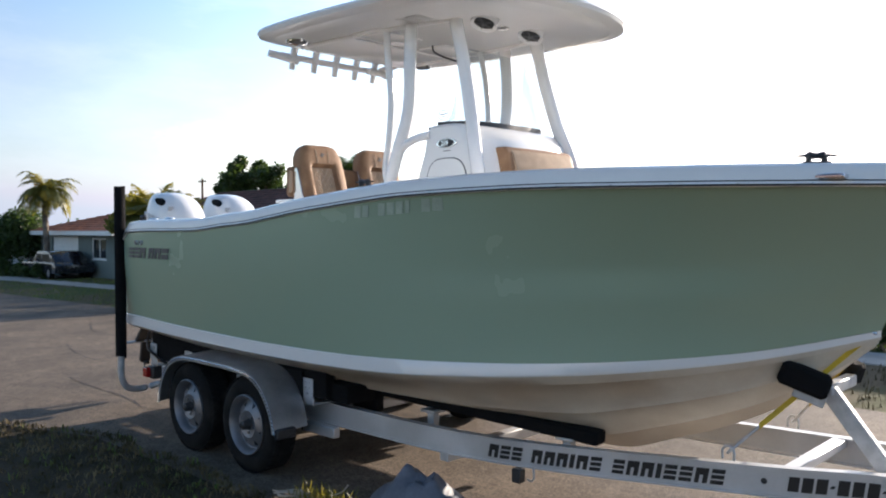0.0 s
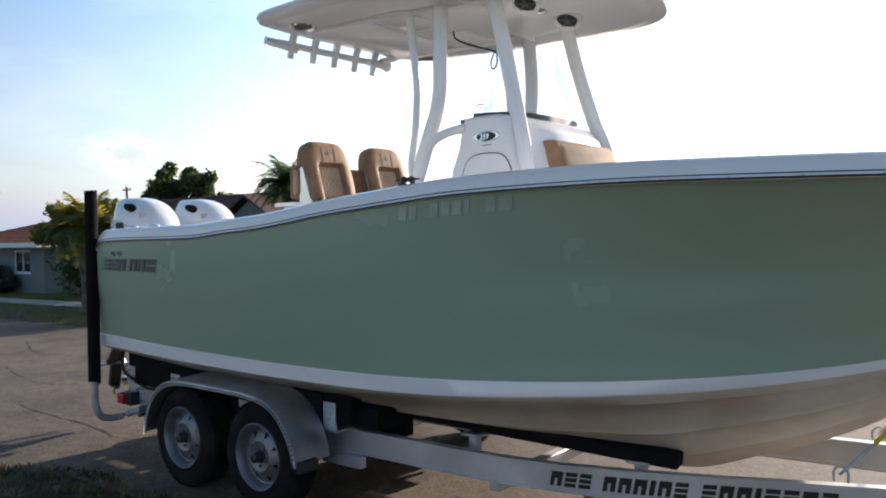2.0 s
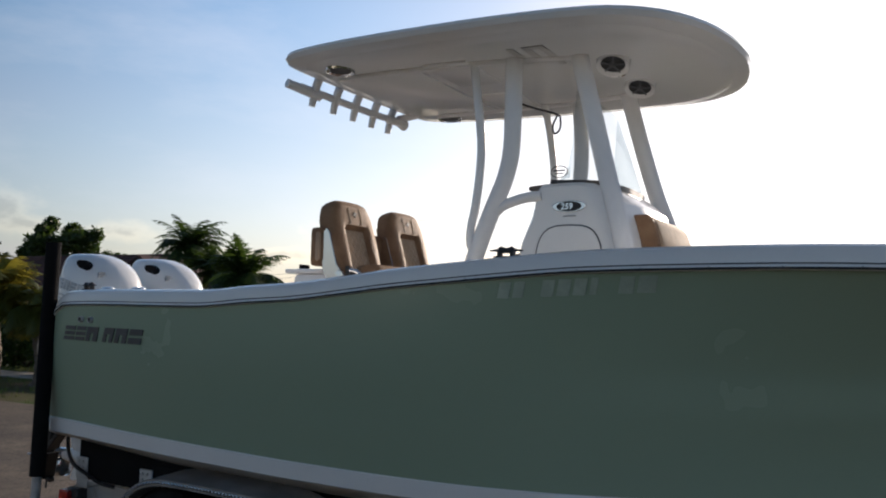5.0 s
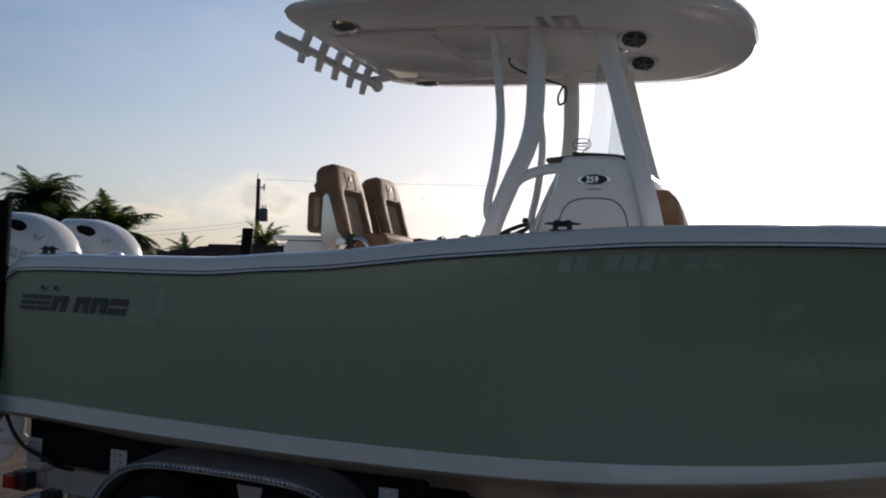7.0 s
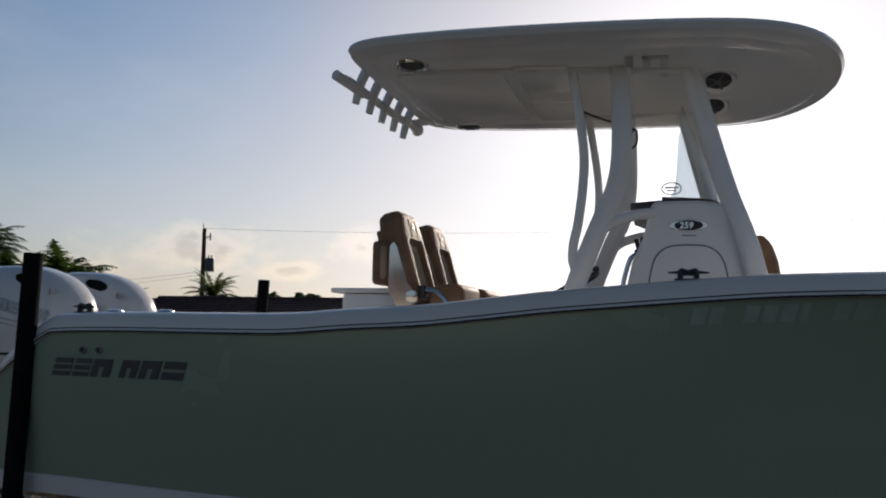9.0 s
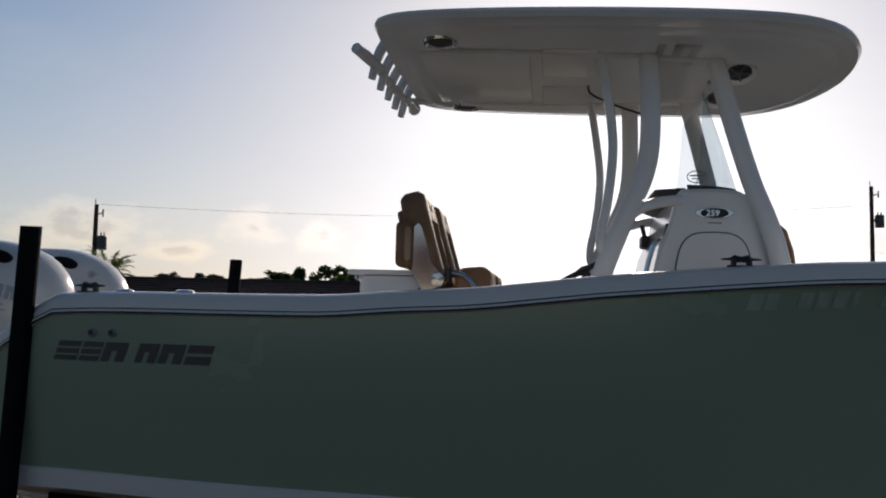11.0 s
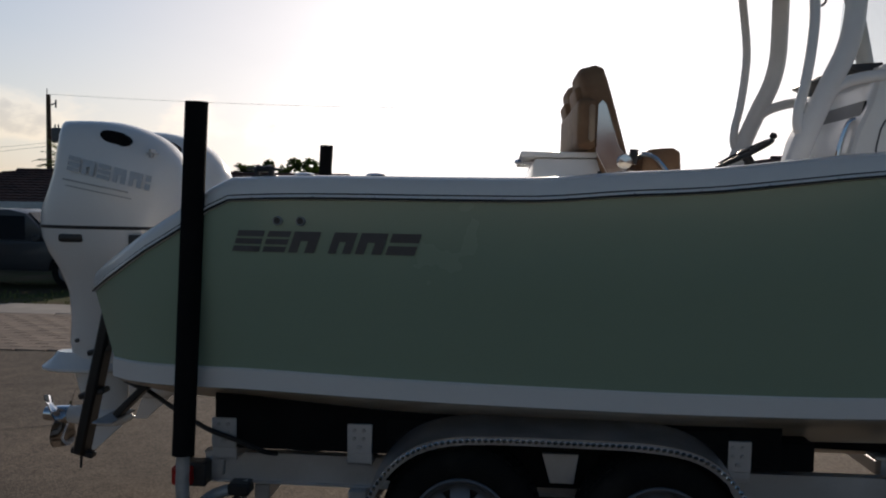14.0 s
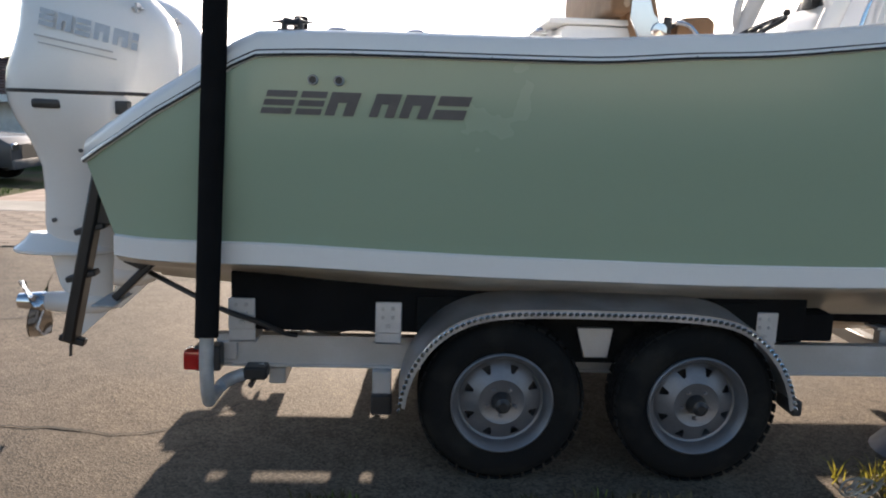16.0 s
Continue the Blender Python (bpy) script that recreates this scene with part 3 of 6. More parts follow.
def stripe_width(x):
    return curve(x, [0.3, 4.2, 5.0, 5.6, 6.2, 6.9], [0.104, 0.1, 0.086, 0.07, 0.052, 0.032])


def stripe_rings(sign):
    rings = []
    for u, xl, xu in hull_rows():
        c, t = curve(xl, CX, CY), curve(xl, TX, TZ)
        w = stripe_width(xl)
        rings.append([(xl + 0.004, sign * max(0, c + 0.012 * (1 - u)), t), (xl, sign * max(0, c + 0.026 * (1 - u)), t - 0.006), (xl, sign * max(0, c + 0.024 * (1 - u)), t - w + 0.01), (xl, sign * max(0, c - 0.004), t - w)])
    return rings


def bottom_rings(sign):
    rings = []
    ks, kz = [p[0] for p in STEM], [p[1] for p in STEM]
    for u, xl, xu in hull_rows():
        c, t = max(0.0, curve(xl, CX, CY) - 0.004), curve(xl, TX, TZ) - stripe_width(xl)
        k = curve(xl * 6.79 / 6.82, ks, kz)
        ring = []
        for v in (0.0, 0.06, 0.08, 0.36, 0.38, 0.385, 0.68, 0.70, 0.705, 1.0):
            step = 0.016 if v in (0.38, 0.70) else 0.0
            ring.append((xl - 0.03 * u * v, sign * c * (1 - v), t + (k - t) * (v + 0.05 * math.sin(math.pi * v)) - step - (0.012 if v in (0.06,) else 0)))
        rings.append(ring)
    return rings


for s in (-1, 1):
    part("boot_stripe", loft(stripe_rings(s), False), GEL_WHITE, boat, "white stripe along the chine")
    part("hull_bottom", loft(bottom_rings(s), False), GEL_CREAM, boat, "cream bottom with strakes")
low_s, low_p = bottom_rings(-1)[0], bottom_rings(1)[0]
part("transom_foot", (low_s + low_p, [(k, k + 1, len(low_s) + k + 1, len(low_s) + k) for k in range(len(low_s) - 1)]), GEL_CREAM, boat)


SIDE = np.array([p for r in side_rings(1) for p in r])


def hull_half(x, z):
    """The side's half breadth near a place."""
    near = SIDE[np.argsort((SIDE[:, 0] - x) ** 2 + (SIDE[:, 2] - z) ** 2)[:4]]
    return float(near[:, 1].min())


def sole_z(x):
    return 1.2 if x < 0.85 else 1.25 if x < 4.9 else min(1.95, 1.25 + 0.42 * (x - 4.9))


def cap_rings(sign):
    rings = []
    for u, xl, xu in hull_rows():
        w, s = sheer(xu)
        inner = max(0.0, w - 0.24)
        sole = sole_z(xu)
        foot = max(0.0, min(inner, hull_half(xu, sole) - 0.07))
        pts = [(w + 0.004, s - 0.012), (w + 0.002, s + 0.03), (w - 0.012, s + 0.062), (w - 0.035, s + 0.074), (w - 0.1, s + 0.079), (inner + 0.03, s + 0.077), (inner + 0.006, s + 0.066), (inner, s + 0.03), (min(inner, max(0.0, hull_half(xu, s - 0.1) - 0.05)), s - 0.1), (foot, sole)]
        rings.append([(xu, sign * max(0.0, y), z) for y, z in pts])
    return rings


for s in (-1, 1):
    part("gunwale", loft(cap_rings(s), False), GEL_WHITE, boat, "white moulded gunwale")
rail_path = [(xu, sheer(xu)[0] + 0.004, sheer(xu)[1] - 0.018) for u, xl, xu in hull_rows()]
for s in (-1, 1):
    pts = [(x, s * y, z) for x, y, z in rail_path]
    rub = part("rub_rail", tube(pts, 0.014, 8, per=1, up=(0, 0, 1)), GEL_WHITE, boat, "white rub rail with a dark groove")
    part("rail_seam", tube([(x, y + s * 0.009, z + 0.0145) for x, y, z in pts], 0.0028, 6, per=1, up=(0, 0, 1)), DARK, rub, "thin dark seam")
    part("rail_seam", tube([(x, y + s * 0.0125, z - 0.0045) for x, y, z in pts], 0.0052, 6, per=1, up=(0, 0, 1)), DARK, rub, "dark rubber groove")
    for k in range(22):
        x = 1.1 + 0.27 * k
        w, z = sheer(x)
        if w > 0.3:
            part("screw", lathe([(0.0, -0.003), (0.0042, -0.002), (0.0042, 0.002), (0.0, 0.003)], (x, s * (w + 0.018), z - 0.018), "y", 6), GREY, rub)
sole_in = [(x, max(0.02, min(sheer(x)[0] - 0.24, hull_half(x, sole_z(x)) - 0.07))) for x in [0.86 + 0.3 * k for k in range(19)]]
part("cockpit_sole", loft([[(x, -w, sole_z(x) + 0.002), (x, 0, sole_z(x) + 0.006), (x, w, sole_z(x) + 0.002)] for x, w in sole_in], False), NONSKID, boat)
part("aft_bulkhead", loft([[(0.86, y, 1.2), (0.86, y, 1.80), (0.9, y, 1.835), (1.15, y, 1.845), (1.15, y, 1.26)] for y in (-1.02, -0.5, 0, 0.5, 1.02)], False), GEL_WHITE, boat)
part("splashwell", loft([[(x, -sheer(x)[0] + 0.24, 1.2), (x, 0, 1.2), (x, sheer(x)[0] - 0.24, 1.2)] for x in (0.15, 0.4, 0.86)], False), GEL_WHITE, boat)
part("fore_deck", loft([[(x, -sheer(x)[0] + 0.24, sheer(x)[1] + 0.05), (x, 0, sheer(x)[1] + 0.075), (x, sheer(x)[0] - 0.24, sheer(x)[1] + 0.05)] for x in (6.3, 6.6, 6.9, 7.2, 7.34)], False), NONSKID, boat)


def cleat(x, y, z, turn=0.0):
    m = pose(x, y, z, 0, 0, turn) @ Matrix.Diagonal((0.66, 0.9, 0.72, 1.0))
    horn = tube([(-0.13, 0, 0.042), (-0.07, 0, 0.044), (-0.045, 0, 0.045), (0, 0, 0.042), (0.045, 0, 0.045), (0.07, 0, 0.044), (0.13, 0, 0.042)], 0.013, 8, ends=[0.004, 0.01, 0.026, 0.018, 0.026, 0.01, 0.004])
    legs = [tube([(a, 0, 0.0), (a, 0, 0.045)], 0.02, 8, per=1) for a in (-0.05, 0.05)]
    # The dark material puts the cleat's backlit shade into its colour.
    return part("cleat", moved(merge(horn, *legs, box(-0.09, 0.09, -0.022, 0.022, -0.004, 0.006, 0.003, 1)), m), DARK, boat, "small horn cleat darkened as if against the light")


for x in (1.12, 4.22, 6.75):
    w, z = sheer(x)
    a = math.degrees(math.atan2(sheer(x + 0.1)[0] - sheer(x - 0.1)[0], 0.2))
    for s in (-1, 1):
        cleat(x, s * (w - 0.1), z + 0.079, -s * a * -1)
for x in (1.3, 1.62):
    for s in (-1, 1):
        w, z = sheer(x)
        part("rod_holder", lathe([(0.0, 0.012), (0.028, 0.012), (0.042, 0.006), (0.044, 0.0), (0.0, -0.001)], (x, s * (w - 0.12), z + 0.08), "z", 16), CHROME, boat, "polished flush rod holder")
for x in (1.214, 1.316):
    y = -(1.2 + (sheer(x)[0] - 1.2) * 0.87) - 0.012
    sc = part("scupper", lathe([(0.013, 0.0), (0.0145, -0.008), (0.017, -0.01), (0.0195, -0.006), (0.0205, 0.01)], (x, y - 0.01, 1.696), "y", 18), GALV, boat, "small metal drain fitting")
    part("drain_hole", lathe([(0.0, -0.0075), (0.0138, -0.0085), (0.0138, 0.006)], (x, y - 0.01, 1.696), "y", 14), DARK, sc)
part("bow_eye", merge(tube([(6.70, -0.03, 1.29), (6.775, -0.03, 1.278), (6.80, 0, 1.275), (6.775, 0.03, 1.278), (6.70, 0.03, 1.29)], 0.012, 8)), CHROME, boat, "polished bow eye")
w_f, z_f = sheer(6.82)
part("fairlead", box(6.75, 6.89, -w_f - 0.03, -w_f + 0.05, z_f + 0.0, z_f + 0.024, 0.008, 1), CHROME, boat)


def glyph_block(kind, w, h, lean):
    """A plain slanted block: 0 cut by two slits, 1 cut by one, 2 cut by a short one from its foot."""
    def q(a, b, c, d):
        return [(a + lean * c, c), (b + lean * c, c), (b + lean * d, d), (a + lean * d, d)]
    if kind == 0:
        return [q(0, w, 0, h * 0.26), q(0, w, h * 0.36, h * 0.62), q(0, w, h * 0.72, h)]
    if kind == 1:
        return [q(0, w, 0, h * 0.42), q(0, w, h * 0.58, h)]
    return [q(0, w * 0.34, 0, h * 0.55), q(w * 0.62, w, 0, h * 0.55), q(0, w, h * 0.55, h)]


def plate_marks(quads, put, thick=0.003):
    """Flat shapes laid on a surface; put(a, b, d) gives the place for a along, b up and d out."""
    lots = []
    for quad in quads:
        n = 6
        rows = []
        for k in range(n + 1):
            s = k / n
            a0, b0 = quad[0][0] + (quad[1][0] - quad[0][0]) * s, quad[0][1]
            a1, b1 = quad[3][0] + (quad[2][0] - quad[3][0]) * s, quad[3][1]
            rows.append([put(a0, b0, 0), put(a0, b0, thick), put(a1, b1, thick), put(a1, b1, 0)])
        lots.append(loft(rows, True, True))
    return merge(*lots)




def on_hull(x0, z0):
    rows = side_rings(-1)
    flat = [p for r in rows[:60] for p in r]
    arr = np.array(flat)

    def put(a, b, d):
        x, z = x0 + a, z0 + b
        near = arr[np.argsort((arr[:, 0] - x) ** 2 + ((arr[:, 2] - z) * 2) ** 2)[:4]]
        wt = 1 / (np.hypot(near[:, 0] - x, near[:, 2] - z) + 1e-4)
        return (x, float((near[:, 1] * wt).sum() / wt.sum()) - 0.004 - d, z)
    return put


xx = 0.0
for kind, w, gap in ((0, 0.12, 0.018), (0, 0.1, 0.016), (2, 0.115, 0.06), (2, 0.1, 0.018), (2, 0.115, 0.018), (1, 0.125, 0.0)):
    marks = [[(a + xx, b) for a, b in quad] for quad in glyph_block(kind, w, 0.092, 0.35)]
    part("emblem_shape", plate_marks(marks, on_hull(1.005, 1.56)), GREY, boat, "dark grey slanted emblem shape")
    xx += w + gap
xx = 0.0
for w, gap in ((0.055, 0.018), (0.05, 0.085), (0.055, 0.018), (0.055, 0.018), (0.055, 0.018), (0.03, 0.095), (0.06, 0.018), (0.075, 0)):
    r0, r1 = 0.055 * xx, 0.055 * (xx + w)
    part("registration_bar", plate_marks([[(xx, r0), (xx + w, r1), (xx + w + 0.02, r1 + 0.072), (xx + 0.02, r0 + 0.072)]], on_hull(4.22, 1.882), 0.002), PALE, boat, "pale registration bar")
    xx += w + gap

# Trim tab and anchor post at the stern.
for s in (-1, 1):
    tab = part("trim_tab", merge(bar((0.44, s * 0.85, 0.86), (0.27, s * 0.85, 0.69), 0.09, 0.035, 0.006), prism([(0.315, 0.868), (0.34, 0.885), (0.47, 0.885), (0.40, 0.83)], s * 0.85 - 0.05, s * 0.85 + 0.05, 0.006, 1)), DARK, boat, "dark trim tab ram")
    part("tab_plate", box(0.2, 0.3, s * 0.85 - 0.13, s * 0.85 + 0.13, 0.672, 0.682, 0.003, 1), GALV, tab)
anchor = thing("anchor_post", (0.05, -0.62, 0.9), "black folding shallow-water anchor post fixed to the transom", "anchor post")
part("arm", bar((0.16, -0.66, 1.28), (-0.025, -0.66, 0.42), 0.06, 0.105, 0.012, up=(0, 1, 0)), BLACK, anchor)
part("foot", merge(bar((-0.075, -0.66, 0.44), (0.045, -0.66, 0.41), 0.05, 0.035, 0.006), tube([(-0.025, -0.66, 0.42), (-0.03, -0.66, 0.34)], 0.008, 6, per=1)), DARK, anchor)
for t in (0.35, 0.62):
    part("clamp", bar((0.16 - 0.185 * t - 0.07, -0.66, 1.28 - 0.86 * t - 0.02), (0.16 - 0.185 * t + 0.07, -0.66, 1.28 - 0.86 * t + 0.02), 0.075, 0.03, 0.006), DARK, anchor)
part("bracket", box(0.1, 0.24, -0.69, -0.60, 1.0, 1.2, 0.01, 1), DARK, anchor)


# ---- hardtop on its frame ----
hardtop = thing("hardtop", (4.0, 0, 2.1), "white moulded hardtop on a powder-coated tube frame", "boat hardtop")


HALF = [(2.395, 0.0), (2.40, 0.5), (2.415, 0.76), (2.475, 0.87), (2.63, 0.945), (2.97, 0.99), (3.4, 1.01), (3.9, 1.01), (4.3, 0.985), (4.6, 0.94), (4.83, 0.8), (4.985, 0.56), (5.065, 0.27), (5.09, 0.0)]
HALF = [(p.x, p.y) for p in smooth_path([(x, y, 0) for x, y in HALF], 3)]
PLAN = HALF + [(x, -y) for x, y in HALF[-2:0:-1]]


def roof_tilt(x):
    return 0.03 * (4.4 - x) - 0.02 * max(0.0, x - 4.3)


def top_ring(inset, z, sag=0.0):
    out = []
    for x, y in PLAN:
        k = 1 - inset / 1.0
        x2, y2 = 3.74 + (x - 3.74) * (1 - inset / 1.3), y * k
        out.append((x2, y2, z + sag * (1 - y2 * y2) + roof_tilt(x2)))
    return out


part("roof", loft([top_ring(0.16, 3.272), top_ring(0.05, 3.278), top_ring(0.014, 3.29), top_ring(0.0, 3.315), top_ring(0.006, 3.334), top_ring(0.04, 3.35), top_ring(0.2, 3.362, 0.008), top_ring(0.5, 3.37, 0.02)]), GEL_WHITE, hardtop, "white moulded roof panel")
part("underside_panel", loft([top_ring(0.10, 3.276), top_ring(0.13, 3.264), top_ring(0.2, 3.258)]), GEL_WHITE, hardtop)
# Shallow raised panels in the underside.
for x0, x1, y0, y1 in ((2.62, 3.25, -0.52, 0.52), (3.32, 3.62, -0.6, -0.12), (3.32, 3.62, 0.12, 0.6)):
    v, f = box(x0, x1, y0, y1, -0.012, 0.01, 0.01, 2)
    part("access_panel", ([(x, y, z + 3.256 + roof_tilt(x)) for x, y, z in v], f), GEL_WHITE, hardtop)


def recess(x, y, r, name, label, mat, tip=0.0):
    z = 3.257 + roof_tilt(x)
    m = Matrix.Translation((x, y, z - (0.034 if tip else 0.0))) @ Matrix.Rotation(radians(tip), 4, "X")
    ring = part(name, moved(lathe([(r * 0.8, 0.004), (r, -0.006), (r * 1.08, -0.012), (r * 1.16, 0.085 if tip else 0.012)], (0, 0, 0), "z", 24), m), CHROME if "lamp" in name else POWDER, hardtop, label)
    part("grille", moved(lathe([(0.0, 0.006 if tip else -0.004), (r * 0.8, 0.002 if tip else -0.006), (r * 0.82, 0.012), (0.0, 0.014)], (0, 0, 0), "z", 20), m), mat, ring)
    if "speaker" in name:
        part("cone_cap", moved(lathe([(0.0, -0.01), (r * 0.2, -0.008), (r * 0.26, 0.004)], (0, 0, 0), "z", 14), m), GREY, ring)
        for k in range(5):
            a = 2 * math.pi * k / 5
            part("grille_bar", moved(bar((r * 0.2 * math.cos(a), r * 0.2 * math.sin(a), -0.004), (r * 0.82 * math.cos(a), r * 0.82 * math.sin(a), -0.004), 0.010, 0.006, 0.0), m), GREY, ring)
    return ring


for y in (-0.33, 0.19):
    recess(4.42, y, 0.086, "speaker", "round speaker with a dark grille and spokes", DARK, -22)
recess(4.35, -0.05, 0.045, "dome_lamp", "small round courtesy lamp", GREY)
for y in (-0.69, 0.69):
    recess(2.77, y, 0.085, "spreader_lamp", "flush deck lamp", DARK)
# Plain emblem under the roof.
emb = []
for quad in ([(0, 0), (0.16, 0), (0.16, 0.028), (0, 0.028)], [(0, 0.06), (0.16, 0.06), (0.16, 0.088), (0, 0.088)], [(0.02, 0.12), (0.2, 0.12), (0.2, 0.148), (0.02, 0.148)], [(0, 0.06), (0.03, 0.06), (0.03, 0.148), (0, 0.148)], [(0.13, 0), (0.16, 0), (0.16, 0.088), (0.13, 0.088)]):
    emb.append(quad)
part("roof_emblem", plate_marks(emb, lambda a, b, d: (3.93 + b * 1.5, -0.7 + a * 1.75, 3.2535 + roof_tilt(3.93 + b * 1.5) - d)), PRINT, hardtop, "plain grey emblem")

for s in (-1, 1):
    y = s * 0.545
    part("aft_leg", tube([(3.64, y * 0.96, 3.28), (3.68, y, 3.05), (3.71, y, 2.8), (3.705, y, 2.62), (3.68, y, 2.42), (3.655, y, 2.3), (3.655, y, 2.2), (3.7, y, 2.13)], 0.026, 12), POWDER, hardtop)
    part("main_leg", tube([(3.90, y * 0.96, 3.28), (3.91, y, 3.0), (3.905, y, 2.75), (3.87, y, 2.58), (3.80, y, 2.42), (3.73, y, 2.25), (3.66, y, 2.06), (3.54, y, 1.7), (3.40, y, 1.25)], 0.036, 12, flat=1.5), POWDER, hardtop)
    part("front_leg", tube([(4.26, s * 0.45, 3.28), (4.35, s * 0.455, 2.93), (4.445, s * 0.49, 2.58), (4.507, s * 0.53, 2.39), (4.56, s * 0.555, 2.2), (4.64, s * 0.56, 1.8), (4.70, s * 0.56, 1.25)], 0.035, 12, flat=1.5), POWDER, hardtop)
    part("arm", tube([(3.77, y, 2.33), (3.84, y * 0.99, 2.41), (3.96, y * 0.97, 2.455), (4.08, y * 0.94, 2.47)], 0.03, 10), POWDER, hardtop)
    part("top_rail", tube([(2.75, s * 0.56, 3.296), (3.62, s * 0.54, 3.272), (4.28, s * 0.45, 3.255)], 0.018, 8), POWDER, hardtop)
part("cable", tube([(3.60, 0.0, 3.255), (3.62, 0.0, 3.2), (3.76, 0.0, 3.13), (3.95, 0.0, 3.06), (3.975, 0.0, 3.02), (3.97, 0.0, 2.96), (3.935, 0.0, 2.94), (3.925, 0.0, 2.99), (3.955, 0.0, 3.055)], 0.007, 6), DARK, hardtop, "dark hanging cable")
# Rod rack along the aft edge.
rack = part("rod_rack", merge(tube([(2.295, -0.6, 3.295), (2.33, -0.5, 3.29), (2.35, 0.0, 3.283), (2.375, 0.42, 3.285), (2.45, 0.58, 3.32), (2.54, 0.62, 3.345)], 0.027, 10), tube([(2.285, -0.64, 3.30), (2.375, -0.40, 3.25)], 0.031, 12, per=2)), POWDER, hardtop, "white rail with rod holders")
for y in (-0.44, -0.21, 0.02, 0.25, 0.47):
    part("rod_tube", tube([(2.42, y, 3.41), (2.37, y, 3.32), (2.335, y, 3.18)], 0.029, 12, ends=[0.033, 0.03, 0.023]), POWDER, rack)
part("horn", lathe([(0.0, -0.12), (0.028, -0.11), (0.028, 0.05), (0.042, 0.1), (0.045, 0.12), (0.0, 0.11)], (2.41, 0.47, 3.265), "y", 14), POWDER, rack, "white horn")
part("antenna_eye", tube([(4.75, -0.45, 3.33), (4.755, -0.45, 3.385), (4.79, -0.45, 3.39), (4.8, -0.45, 3.33)], 0.006, 6), CHROME, hardtop)

# ---- centre console ----
console = thing("center_console", (4.3, 0, 1.25), "white moulded centre console with windshield and front seat", "boat console")
side = [(3.86, 1.26), (3.93, 2.1), (4.02, 2.38), (4.06, 2.54), (4.14, 2.565), (4.43, 2.555), (4.56, 2.47), (4.6, 2.4), (4.67, 2.1), (4.78, 1.26)]
# Its front is rounded in plan.
shell = []
for k in range(-12, 13):
    v = k / 12
    yy, shrink = 0.52 * v, 0.0
    if abs(k) >= 11:
        yy, shrink = 0.52 * (0.965 if abs(k) == 11 else 1.0) * (1 if k > 0 else -1), 0.0 if abs(k) == 11 else 0.018
    shell.append([(4.3 + (px - 4.3) * (1 - shrink * 2) - 0.115 * abs(v) ** 3 * max(0.0, min(1.0, (px - 4.2) / 0.4)), yy, pz - shrink * max(0.0, min(1.0, (pz - 1.26) * 1.2))) for px, pz in [(p.x, p.z) for p in smooth_path([(a, 0, b) for a, b in side], 3)]])
part("body", loft(shell), GEL_WHITE, console, "white moulded console")
part("dash", prism([(4.03, 2.52), (3.945, 2.555), (3.95, 2.578), (4.12, 2.59), (4.12, 2.5)], -0.4, 0.4, 0.008), DARK, console, "black instrument hood")
hatch_pts = []
for k in range(13):
    a = math.pi * (1 - k / 12)
    hatch_pts.append((4.245 + 0.165 * abs(math.cos(a)) ** 0.6 * (1 if math.cos(a) > 0 else -1), 2.15 + 0.18 * math.sin(a) ** 0.6))
hatch_pts = [(4.03, 1.75)] + [(x - 0.03 * (1 - (z - 2.15) / 0.18) if x < 4.2 else x + 0.03 * (1 - (z - 2.15) / 0.18), z) for x, z in hatch_pts] + [(4.47, 1.75)]
part("hatch", prism(hatch_pts, -0.527, -0.515, 0.004, 1), GEL_WHITE, console, "rounded side hatch")
part("hatch_seam", tube([(x, -0.5225, z) for x, z in hatch_pts], 0.0045, 6, per=1), GREY, console)
badge = part("number_badge", prism([(4.248 + 0.098 * math.cos(2 * math.pi * k / 28), 2.433 + 0.032 * math.sin(2 * math.pi * k / 28)) for k in range(28)], -0.529, -0.515, 0.003, 1), CHROME, console, "oval chrome model number badge")
part("badge_field", prism([(4.248 + 0.072 * math.cos(2 * math.pi * k / 28), 2.433 + 0.027 * math.sin(2 * math.pi * k / 28)) for k in range(28)], -0.532, -0.518, 0.0, 1), BLACK, badge)
part("badge_number", moved(lettering("259", 0.046, 0.002, 0.1, 0.0012), pose(4.202, -0.533, 2.417)), CHROME, badge)
part("badge_line", box(4.215, 4.285, -0.5225, -0.515, 2.378, 2.383), GREY, badge)
trim_path = [(4.115, -0.475, 2.575), (4.36, -0.40, 2.568), (4.45, -0.2, 2.56), (4.46, 0.0, 2.558), (4.45, 0.2, 2.56), (4.36, 0.40, 2.568), (4.115, 0.475, 2.575)]
part("windshield_trim", loft([[(x, y - 0.008 * (1 if y > 0 else -1 if y < 0 else 0), z - 0.015), (x, y, z - 0.015), (x, y, z + 0.02), (x, y - 0.008 * (1 if y > 0 else -1 if y < 0 else 0), z + 0.02)] for x, y, z in smooth_path(trim_path, 4)]), DARK, console, "black windshield trim")
glass_rows = []
for x, y, z in smooth_path(trim_path, 5):
    k = max(0.0, (x - 4.115) / 0.345)
    s = 1 if y > 0 else -1
    tx, ty, tz = 4.19 + 0.05 * k, s * min(abs(y), 0.40) * 0.93, 2.62 + 0.5 * min(1.0, k * 1.5)
    glass_rows.append([(x, y, z), ((x + tx) / 2 + 0.01, (y + ty) / 2, (z + tz) / 2), (tx, ty, tz), (tx - 0.003, ty * 0.99, tz), ((x + tx) / 2 + 0.007, (y + ty) / 2 * 0.99, (z + tz) / 2), (x - 0.003, y * 0.99, z)])
